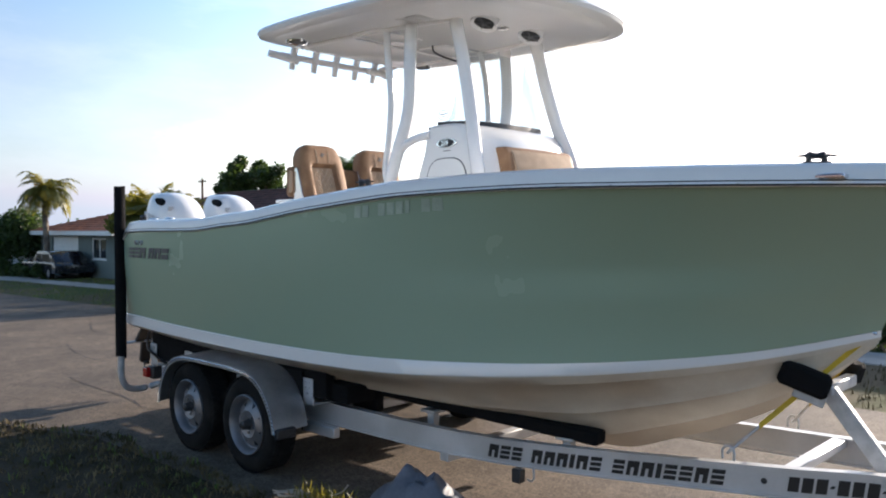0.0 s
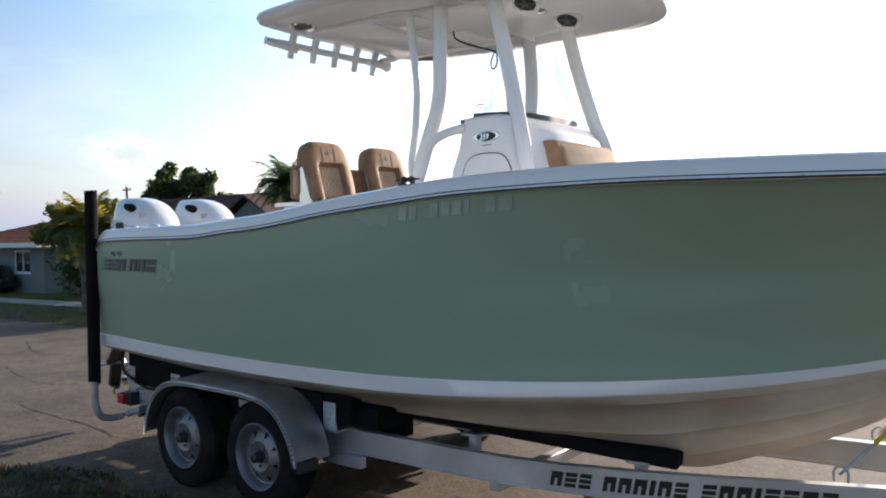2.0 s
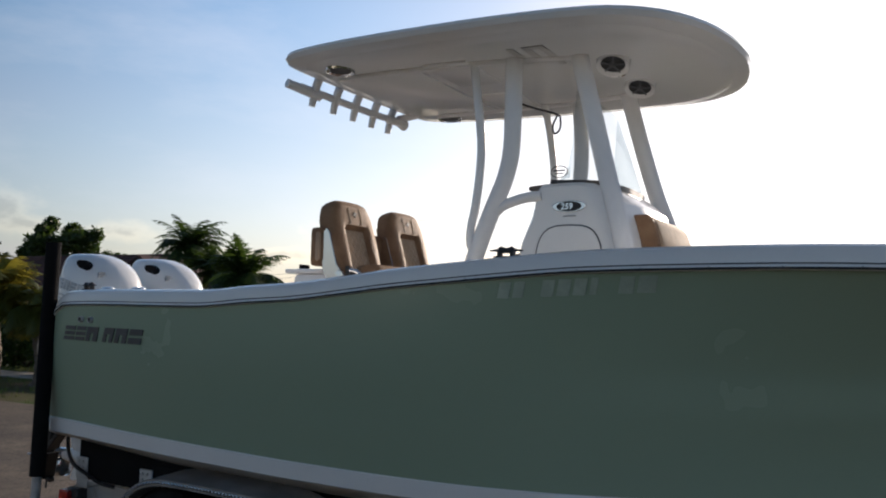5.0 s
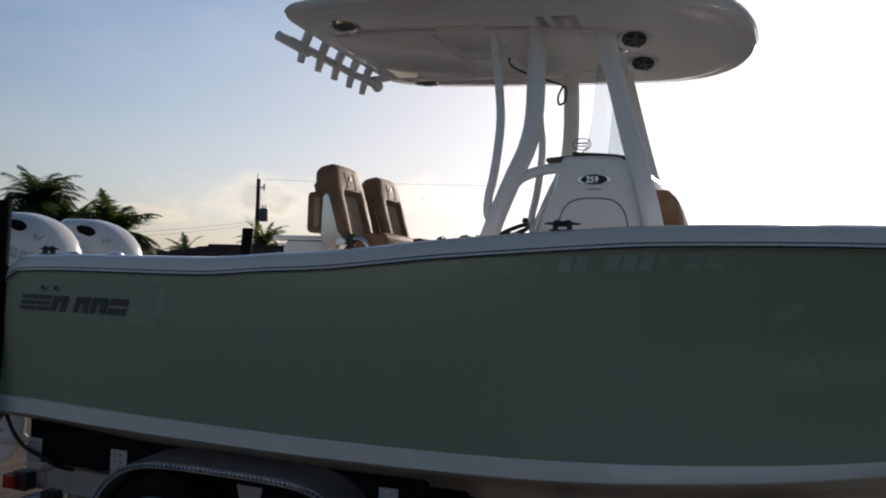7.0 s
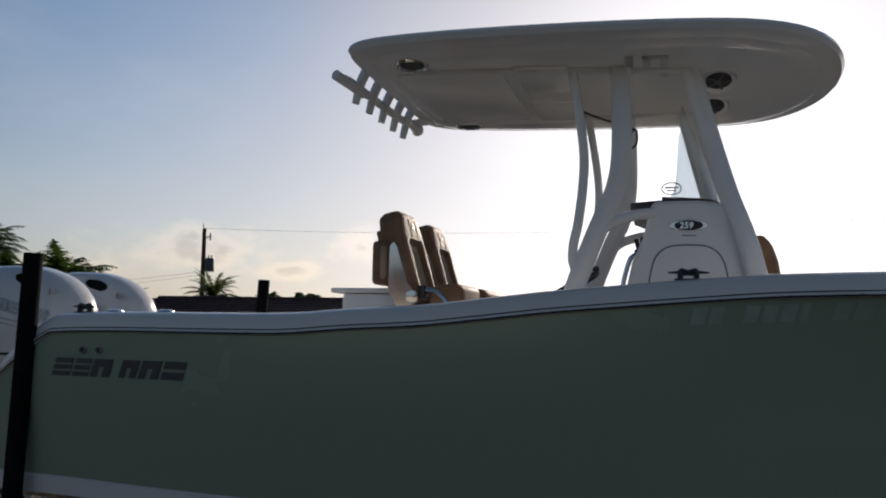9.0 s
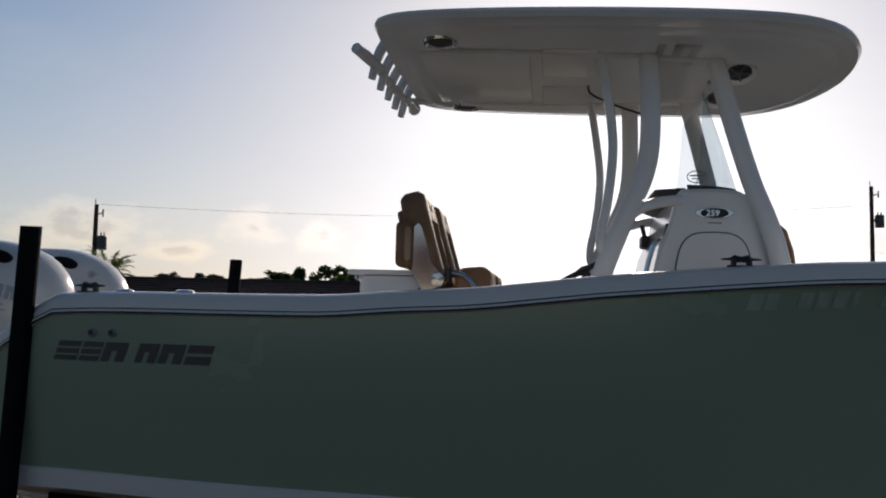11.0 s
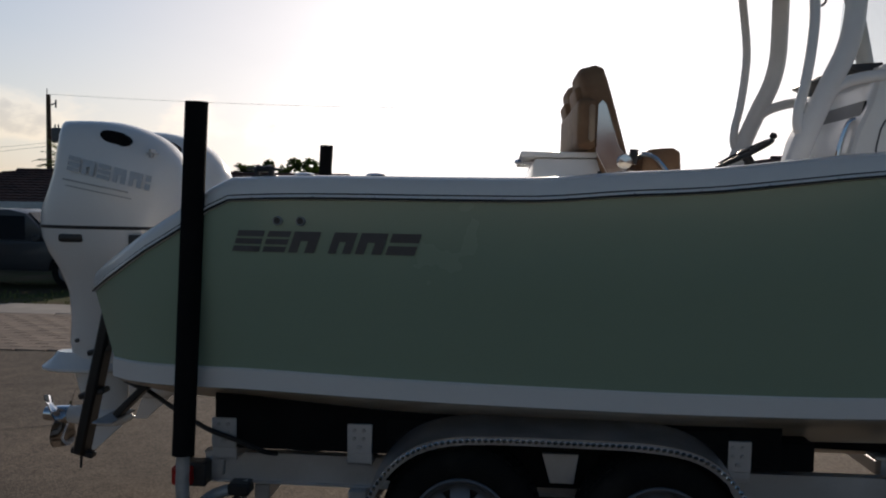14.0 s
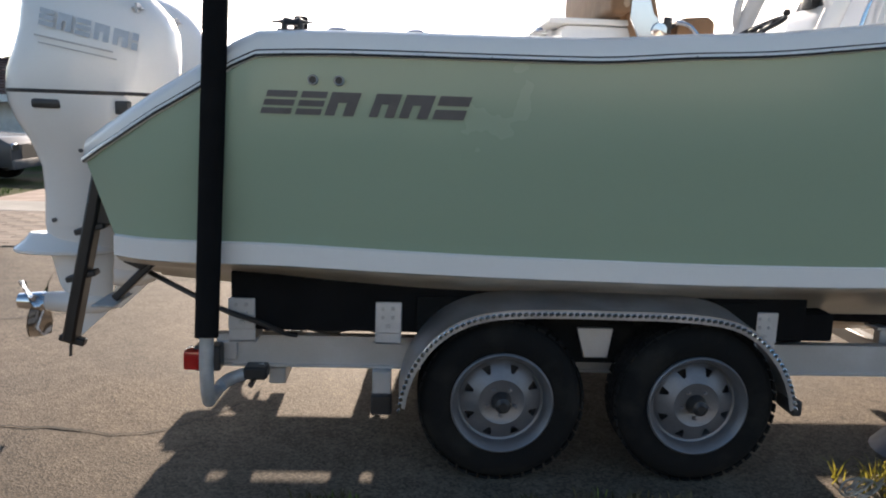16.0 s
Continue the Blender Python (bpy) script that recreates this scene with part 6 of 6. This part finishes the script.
def house(x0, x1, y0, y1, eave, ridge, wall_mat, roof_mat, label, windows, garage=None, gable=None):
    zg = min(ground_z(x0, y0), ground_z(x1, y0), ground_z(x0, y1), ground_z(x1, y1)) - 0.2
    zb = ground_z((x0 + x1) / 2, y0)
    h = thing("house", ((x0 + x1) / 2, (y0 + y1) / 2, zg), label, "house")
    lots, xs = [], [x0]
    cuts = sorted([(a, b, c, d) for a, b, c, d in windows] + ([garage] if garage else []))
    t = 0.2
    for a, b, c, d in cuts:
        lots += [box(xs[-1], a, y0, y0 + t, zg, zb + eave), box(a, b, y0, y0 + t, zg, zb + c), box(a, b, y0, y0 + t, zb + d, zb + eave)]
        xs.append(b)
    lots.append(box(xs[-1], x1, y0, y0 + t, zg, zb + eave))
    for lot in lots:
        part("wall", lot, wall_mat, h)
    part("wall", box(x0, x1, y1 - t, y1, zg, zb + eave), wall_mat, h)
    part("wall", box(x0, x0 + t, y0 + t, y1 - t, zg, zb + eave), wall_mat, h)
    part("wall", box(x1 - t, x1, y0 + t, y1 - t, zg, zb + eave), wall_mat, h)
    part("floor_slab", box(x0 + t, x1 - t, y0 + t, y1 - t, zg, zb + 0.05), CONCRETE, h)
    for a, b, c, d in windows:
        window_unit(h, a + 0.06, b - 0.06, y0 + 0.08, zb + c + 0.06, zb + d - 0.06)
    if garage:
        a, b, c, d = garage
        g = part("garage_door", box(a, b, y0 + 0.08, y0 + 0.14, zb + c, zb + d), WHITE, h, "white panelled garage door")
        for k in range(4):
            part("panel", box(a + 0.06, b - 0.06, y0 + 0.055, y0 + 0.08, zb + c + 0.06 + k * (d - c) / 4, zb + c + (k + 1) * (d - c) / 4 - 0.04, 0.01, 1), WHITE, g)
    o = 0.55
    ym, inset = (y0 + y1) / 2, (y1 - y0) / 2
    ze, zr = zb + eave, zb + ridge
    A, B, C, D = (x0 - o, y0 - o, ze), (x1 + o, y0 - o, ze), (x1 + o, y1 + o, ze), (x0 - o, y1 + o, ze)
    R0, R1 = (x0 + inset, ym, zr), (x1 - inset, ym, zr)
    core = part("roof", ([A, B, C, D, R0, R1], [(0, 1, 5, 4), (1, 2, 5), (2, 3, 4, 5), (3, 0, 4), (3, 2, 1, 0)]), roof_mat, h, smooth=False)
    rows = max(8, int(math.hypot(inset + o, ridge - eave) / 0.36))
    cols = int((x1 - x0) / 0.32)
    part("front_tiles", roof_tiles(A, B, R1, R0, rows, cols), roof_mat, core, smooth=False)
    part("end_tiles", roof_tiles(B, C, R1, R1, rows, int((y1 - y0) / 0.32)), roof_mat, core, smooth=False)
    part("end_tiles", roof_tiles(D, A, R0, R0, rows, int((y1 - y0) / 0.32)), roof_mat, core, smooth=False)
    part("ridge_cap", tube([R0, R1], 0.12, 8, per=1), roof_mat, core)
    part("fascia", merge(box(x0 - o, x1 + o, y0 - o - 0.03, y0 - o, ze - 0.16, ze + 0.05), box(x1 + o, x1 + o + 0.03, y0 - o, y1 + o, ze - 0.16, ze + 0.05), box(x0 - o - 0.03, x0 - o, y0 - o, y1 + o, ze - 0.16, ze + 0.05)), WHITE, core)
    if gable:
        ga, gb, gy, gz = gable
        gm = (ga + gb) / 2
        part("gable_wall", prism([(ga, zg), (ga, ze), (gm, zb + gz - 0.1), (gb, ze), (gb, zg)], gy, y0), wall_mat, h, smooth=False)
        part("gable_roof", merge(loft([[(ga - 0.4, gy - 0.4, ze - 0.1), (gm, gy - 0.4, zb + gz), (gb + 0.4, gy - 0.4, ze - 0.1), (gb + 0.4, gy - 0.4, ze - 0.02), (gm, gy - 0.4, zb + gz + 0.12), (ga - 0.4, gy - 0.4, ze - 0.02)], [(ga - 0.4, ym, ze - 0.1), (gm, ym, zb + gz), (gb + 0.4, ym, ze - 0.1), (gb + 0.4, ym, ze - 0.02), (gm, ym, zb + gz + 0.12), (ga - 0.4, ym, ze - 0.02)]])), roof_mat, h, smooth=False)
    return h


def car(x, y, turn, paint, label, length=4.6, wide=1.8, high=1.45, suv=False, name="car"):
    zg = ground_z(x, y)
    L, W, H = length / 2, wide / 2, high
    m = pose(x, y, zg, 0, 0, turn)
    c = thing(name, (x, y, zg), label, "car")
    belt = H * 0.60
    ax = (-L * 0.62, L * 0.62)
    r = H * 0.225

    def arches(z_low):
        pts = []
        for cx in ax:
            for k in range(9):
                a = math.pi * (1 - k / 8)
                pts.append((cx + r * 1.15 * math.cos(a), r + r * 1.15 * math.sin(a)))
        return pts
    lower = [(-L, H * 0.22)] + [(px, max(pz, H * 0.16)) for px, pz in arches(0)] + [(L, H * 0.22), (L, belt * 0.82), (L * 0.9, belt * 0.95), (L * 0.45, belt), (-L * 0.9, belt), (-L, belt * 0.85)]
    part("body", moved(prism(lower, -W, W, 0.04, 2), m), paint, c)
    if suv:
        cab = [(-L * 0.93, belt - 0.02), (-L * 0.86, H - 0.05), (-L * 0.75, H), (L * 0.05, H), (L * 0.2, H - 0.08), (L * 0.46, belt - 0.02)]
    else:
        cab = [(-L * 0.85, belt - 0.02), (-L * 0.5, H - 0.04), (-L * 0.35, H), (L * 0.05, H), (L * 0.15, H - 0.04), (L * 0.5, belt - 0.02)]
    part("roof", moved(prism([(px, pz) for px, pz in cab], -W * 0.84, W * 0.84, 0.05, 2), m), paint, c)
    span = [(-0.80, -0.46), (-0.42, -0.1), (-0.06, 0.2)] if suv else [(-0.5, -0.12), (-0.08, 0.22)]
    for s in (-1, 1):
        for a, b in span:
            part("side_window", moved(box(L * a, L * b, s * W * 0.84 - 0.012, s * W * 0.84 + 0.012, belt + 0.03, H - 0.14, 0.01, 1), m), AUTO_GLASS, c)
        part("mirror", moved(box(L * 0.3, L * 0.36, s * W - 0.02 if s < 0 else s * W - 0.05, s * W + 0.05 if s < 0 else s * W + 0.1, belt, belt + 0.14, 0.02, 1), m), paint, c)
        part("headlight", moved(box(L * 0.94, L + 0.005, s * W * 0.78 - 0.18, s * W * 0.78 + 0.14, belt * 0.68, belt * 0.84, 0.02, 1), m), CHROME, c)
        for cx in ax:
            w = part("wheel", moved(lathe([(r * 0.6, -s * 0.01), (r * 0.95, s * 0.01), (r, s * -0.04), (r, s * -0.2), (r * 0.6, s * -0.21)], (cx, s * W, r), "y", 20), m), TYRE, c)
            part("rim", moved(lathe([(0.0, s * 0.0), (r * 0.3, s * 0.002), (r * 0.58, s * -0.02), (r * 0.62, s * -0.01), (r * 0.62, s * -0.1), (0.0, s * -0.1)], (cx, s * W, r), "y", 16), m), RIM, w)
    tilt = L * 0.26 if suv else L * 0.35
    x0, x1 = (L * 0.2, L * 0.46) if suv else (L * 0.15, L * 0.5)
    part("windscreen", moved(loft([[(x1 + 0.0, -W * 0.76, belt + 0.02), (x1, W * 0.76, belt + 0.02), (x1 + 0.02, W * 0.76, belt + 0.03), (x1 + 0.02, -W * 0.76, belt + 0.03)], [(x0, -W * 0.7, H - 0.07), (x0, W * 0.7, H - 0.07), (x0 + 0.02, W * 0.7, H - 0.06), (x0 + 0.02, -W * 0.7, H - 0.06)]]), m), AUTO_GLASS, c)
    part("grille", moved(box(L - 0.02, L + 0.01, -W * 0.55, W * 0.55, belt * 0.5, belt * 0.8, 0.008, 1), m), DARK, c)
    part("bumper", moved(box(L - 0.1, L + 0.06, -W * 0.98, W * 0.98, H * 0.2, H * 0.31, 0.03, 2), m), GREY, c)
    return c


def utility_pole(x, y, high, label, transformer=True, arm=False):
    z0 = ground_z(x, y) - 0.05
    p = thing("utility_pole", (x, y, z0), label, "utility pole")
    part("pole", tube([(x, y, z0), (x + 0.03, y, z0 + high * 0.5), (x, y, z0 + high)], 0.15, 12, ends=[0.19, 0.15, 0.12]), WOODPOLE, p)
    top = z0 + high
    part("top_pin", tube([(x - 0.08, y, top - 0.15), (x - 0.08, y, top + 0.35)], 0.03, 6, per=1), GREY, p)
    if transformer:
        t = part("transformer", lathe([(0.0, -0.45), (0.26, -0.43), (0.29, -0.4), (0.29, 0.35), (0.27, 0.42), (0.0, 0.45)], (x + 0.5, y, top - 2.35), "z", 18), GREY, p, "grey transformer can")
        for dx in (-0.1, 0.1):
            part("bushing", lathe([(0.03, 0.0), (0.05, 0.05), (0.03, 0.1), (0.05, 0.15), (0.0, 0.25)], (x + 0.5 + dx, y, top - 1.92), "z", 8), GREY, t)
        part("cutout", merge(tube([(x + 0.1, y, top - 0.6), (x + 0.45, y, top - 0.5)], 0.04, 6, per=1), tube([(x + 0.45, y, top - 0.75), (x + 0.45, y, top - 0.3)], 0.05, 8, per=1)), GREY, p)
        part("bracket", bar((x, y, top - 2.3), (x + 0.3, y, top - 2.3), 0.1, 0.15), GREY, p)
    if arm:
        part("crossarm", bar((x - 0.9, y, top - 0.35), (x + 0.9, y, top - 0.35), 0.1, 0.12), WOODPOLE, p)
        for dx in (-0.8, -0.4, 0.4, 0.8):
            part("insulator", lathe([(0.03, 0.0), (0.06, 0.05), (0.03, 0.1), (0.05, 0.14), (0.0, 0.2)], (x + dx, y, top - 0.29), "z", 8), GREY, p)
    return p


def wire(a, b, sag, label="thin dark overhead cable"):
    a, b = Vector(a), Vector(b)
    pts = [tuple(a.lerp(b, t) - Vector((0, 0, 4 * sag * t * (1 - t)))) for t in [k / 12 for k in range(13)]]
    return tagged(part("power_line", tube(pts, 0.008, 5, per=1), DARK), label, "cable")


# ---- across the street ----
house(-36.8, -27.3, 11.1, 17.6, 2.2, 3.25, STUCCO_G, TILE_O, "low grey-green house with an orange tile roof", [(-30.2, -28.6, 0.9, 1.9), (-36.5, -35.7, 0.9, 1.9)], garage=(-35.2, -31.8, 0.05, 1.95))
house(-43.0, -21.2, 19.8, 26.8, 2.9, 4.7, STUCCO_G, TILE_B, "cream house with a dark red-brown tile roof and gable", [(-41.1, -39.4, 0.8, 2.0), (-31.2, -29.4, 0.8, 2.0)], gable=(-26.0, -21.4, 19.2, 4.3))
house(-18.6, 0.7, 18.6, 26.0, 1.85, 2.93, STUCCO_D, TILE_B, "low house with taupe walls darkened for shade and a dark brown tile roof", [(-6.5, -4.8, 0.8, 1.65), (-17.2, -15.6, 0.8, 1.65)], garage=(-12.6, -8.6, 0.05, 1.7))
house(6.0, 22.0, 14.5, 22.0, 2.3, 3.4, STUCCO, TILE_B, "cream house with a brown tile roof past the bow", [(8, 10, 0.8, 1.9), (13, 15, 0.8, 1.9)])
car(-38.9, 10.6, 180, CAR_W, "white saloon car parked across the street", 4.6, 1.8, 1.42)
car(-31.6, 10.0, 180, CAR_D, "dark covered saloon car parked by the garage", 4.5, 1.8, 1.3)
car(-8.6, 12.6, 0, CAR_S, "grey sport utility vehicle, paint darkened for shade, parked in front of the house", 5.0, 1.9, 1.7, True, "suv")
utility_pole(-24.2, 40.0, 8.45, "wooden utility pole with a grey transformer")
utility_pole(-80.2, 44.9, 8.9, "distant wooden utility pole with a crossarm", False, True)
utility_pole(24.8, 51.2, 11.7, "wooden utility pole with a grey transformer past the bow")
wire((-24.2, 40.0, 4.9), (-44.0, 34.0, 3.2), 0.35)
wire((-24.2, 40.0, 4.7), (-44.0, 34.0, 2.9), 0.4)
wire((-24.2, 40.0, 7.7), (24.8, 51.2, 9.6), 0.8)
wire((24.8, 51.2, 6.4), (90.0, 66.0, 6.2), 0.9)
palm(-32.9, 10.0, 4.3, 1.9, 11, "slender palm with drooping fronds on a front lawn", 54, 3.0, 0.13, LEAF_Y, 0.5)
palm(-18.58, 17.17, 4.5, 1.75, 12, "dark bushy palm in a front yard", 52, 1.8, 0.17, LEAF, 0.55)
palm(-10.5, 12.0, 2.9, 1.5, 13, "low clustering palm beside a taller one", 52, 1.6, 0.1, LEAF, 0.5)
palm(-16.68, 16.69, 3.4, 1.4, 15, "shorter palm beside a tall one", 48, 1.6, 0.13, LEAF, 0.5)
palm(-17.97, 31.18, 3.7, 1.7, 16, "palm behind a low roof", 50, 1.5, 0.14)
palm(-22.33, 30.32, 3.2, 1.5, 17, "low palm behind a roof", 26, 1.5, 0.14)
for k, (x, z, r) in enumerate(((-15.8, 3.55, 0.8), (-13.7, 3.4, 0.6), (-12.95, 3.55, 0.75), (-11.0, 3.45, 0.8), (-10.14, 3.6, 0.9), (-9.4, 3.5, 0.8), (-6.9, 3.3, 1.0))):
    palm(x, 33.0, z, r, 130 + k, "small palm behind a low house", 30, 1.9, 0.1, LEAF, 0.35)
palm(-12.74, 6.14, 2.3, 1.3, 21, "stocky yellow-green palm on the verge", 64, 1.9, 0.2, LEAF_Y, 0.5)
palm(-11.55, 6.66, 1.9, 1.15, 29, "low stocky yellow-green palm on the verge", 56, 1.9, 0.18, LEAF_Y, 0.5)
palm(-15.35, 6.91, 2.5, 1.3, 22, "stocky yellow-green palm on the verge", 64, 1.9, 0.2, LEAF_Y, 0.5)
broad_tree(-47.44, 30.73, 8.3, 3.1, 23, "large dark green tree behind a roof", LEAF, 9000, 0.2, 0.3, 0.4)
broad_tree(-43.87, 31.81, 6.3, 1.5, 24, "dark green tree behind a roof", LEAF, 2200, 0.18, 0.2, 0.4)
broad_tree(-9.3, 38.5, 4.7, 2.0, 25, "dark tree behind a low house", LEAF, 4500, 0.17, 0.2, 0.3)
broad_tree(-15.95, 37.71, 4.1, 1.6, 26, "dark tree behind a low house", LEAF, 3500, 0.17, 0.2, 0.3)
broad_tree(-3.2, 40.0, 4.0, 1.5, 27, "thin tree behind a low house", LEAF, 1500, 0.17, 0.15, 0.3)
broad_tree(-24.17, 10.77, 4.0, 1.5, 28, "yellow-green tree beside a house", LEAF_Y, 4200, 0.13, 0.18, 0.3)
for k, (x, y, h) in enumerate(((-22.8, 10.6, 2.3), (-20.6, 10.3, 2.0), (-18.0, 10.1, 2.1), (-15.7, 9.9, 2.3), (-13.5, 9.8, 2.2), (-11.6, 9.8, 1.8))):
    hedge(x, y, 1.2, 0.6, h, 110 + k, "tall dark shrub behind the verge palms", LEAF, 3600, 0.1)
hedge(-38.2, 10.5, 1.5, 1.4, 3.8, 31, "large rounded dark hedge", LEAF, 16000, 0.12, True)
for k, (x, y, h) in enumerate(((-36.9, 9.4, 0.95), (-34.9, 9.5, 0.8), (-33.0, 9.4, 0.9), (-31.4, 9.3, 0.75), (-17.4, 13.2, 1.2))):
    hedge(x, y, 0.9, 0.5, h, 40 + k, "low clipped shrub by a front lawn", LEAF, 3200, 0.1)
for k, (x, y, h) in enumerate(((4.6, 9.5, 0.8), (6.2, 9.4, 0.85), (7.8, 9.5, 0.8), (9.4, 9.5, 0.85))):
    hedge(x, y, 0.95, 0.5, h, 60 + k, "low dark hedge beyond the pavement", LEAF, 1800, 0.08)

# Behind the walk: an unseen house, added to close the near side and low sky.
house(-6.0, 12.0, -24.0, -16.0, 2.5, 3.9, STUCCO, TILE_B, "unseen cream house added behind the camera", [(0, 2, 0.8, 2.0)])

# Far tree line.
far = []
rng = random.Random(91)
for k in range(110):
    a = math.radians(-115 + 230 * k / 110 + rng.uniform(-0.8, 0.8))
    d = rng.uniform(110, 150)
    far.append((d * math.sin(a), d * math.cos(a), -0.9 + rng.uniform(0.4, 1.6), rng.uniform(1.2, 2.6)))
tagged(part("far_trees", leaf_cloud(far, 16000, 0.5, 92), LEAF, smooth=False), "distant low line of dark trees", "trees", kind="stuff")
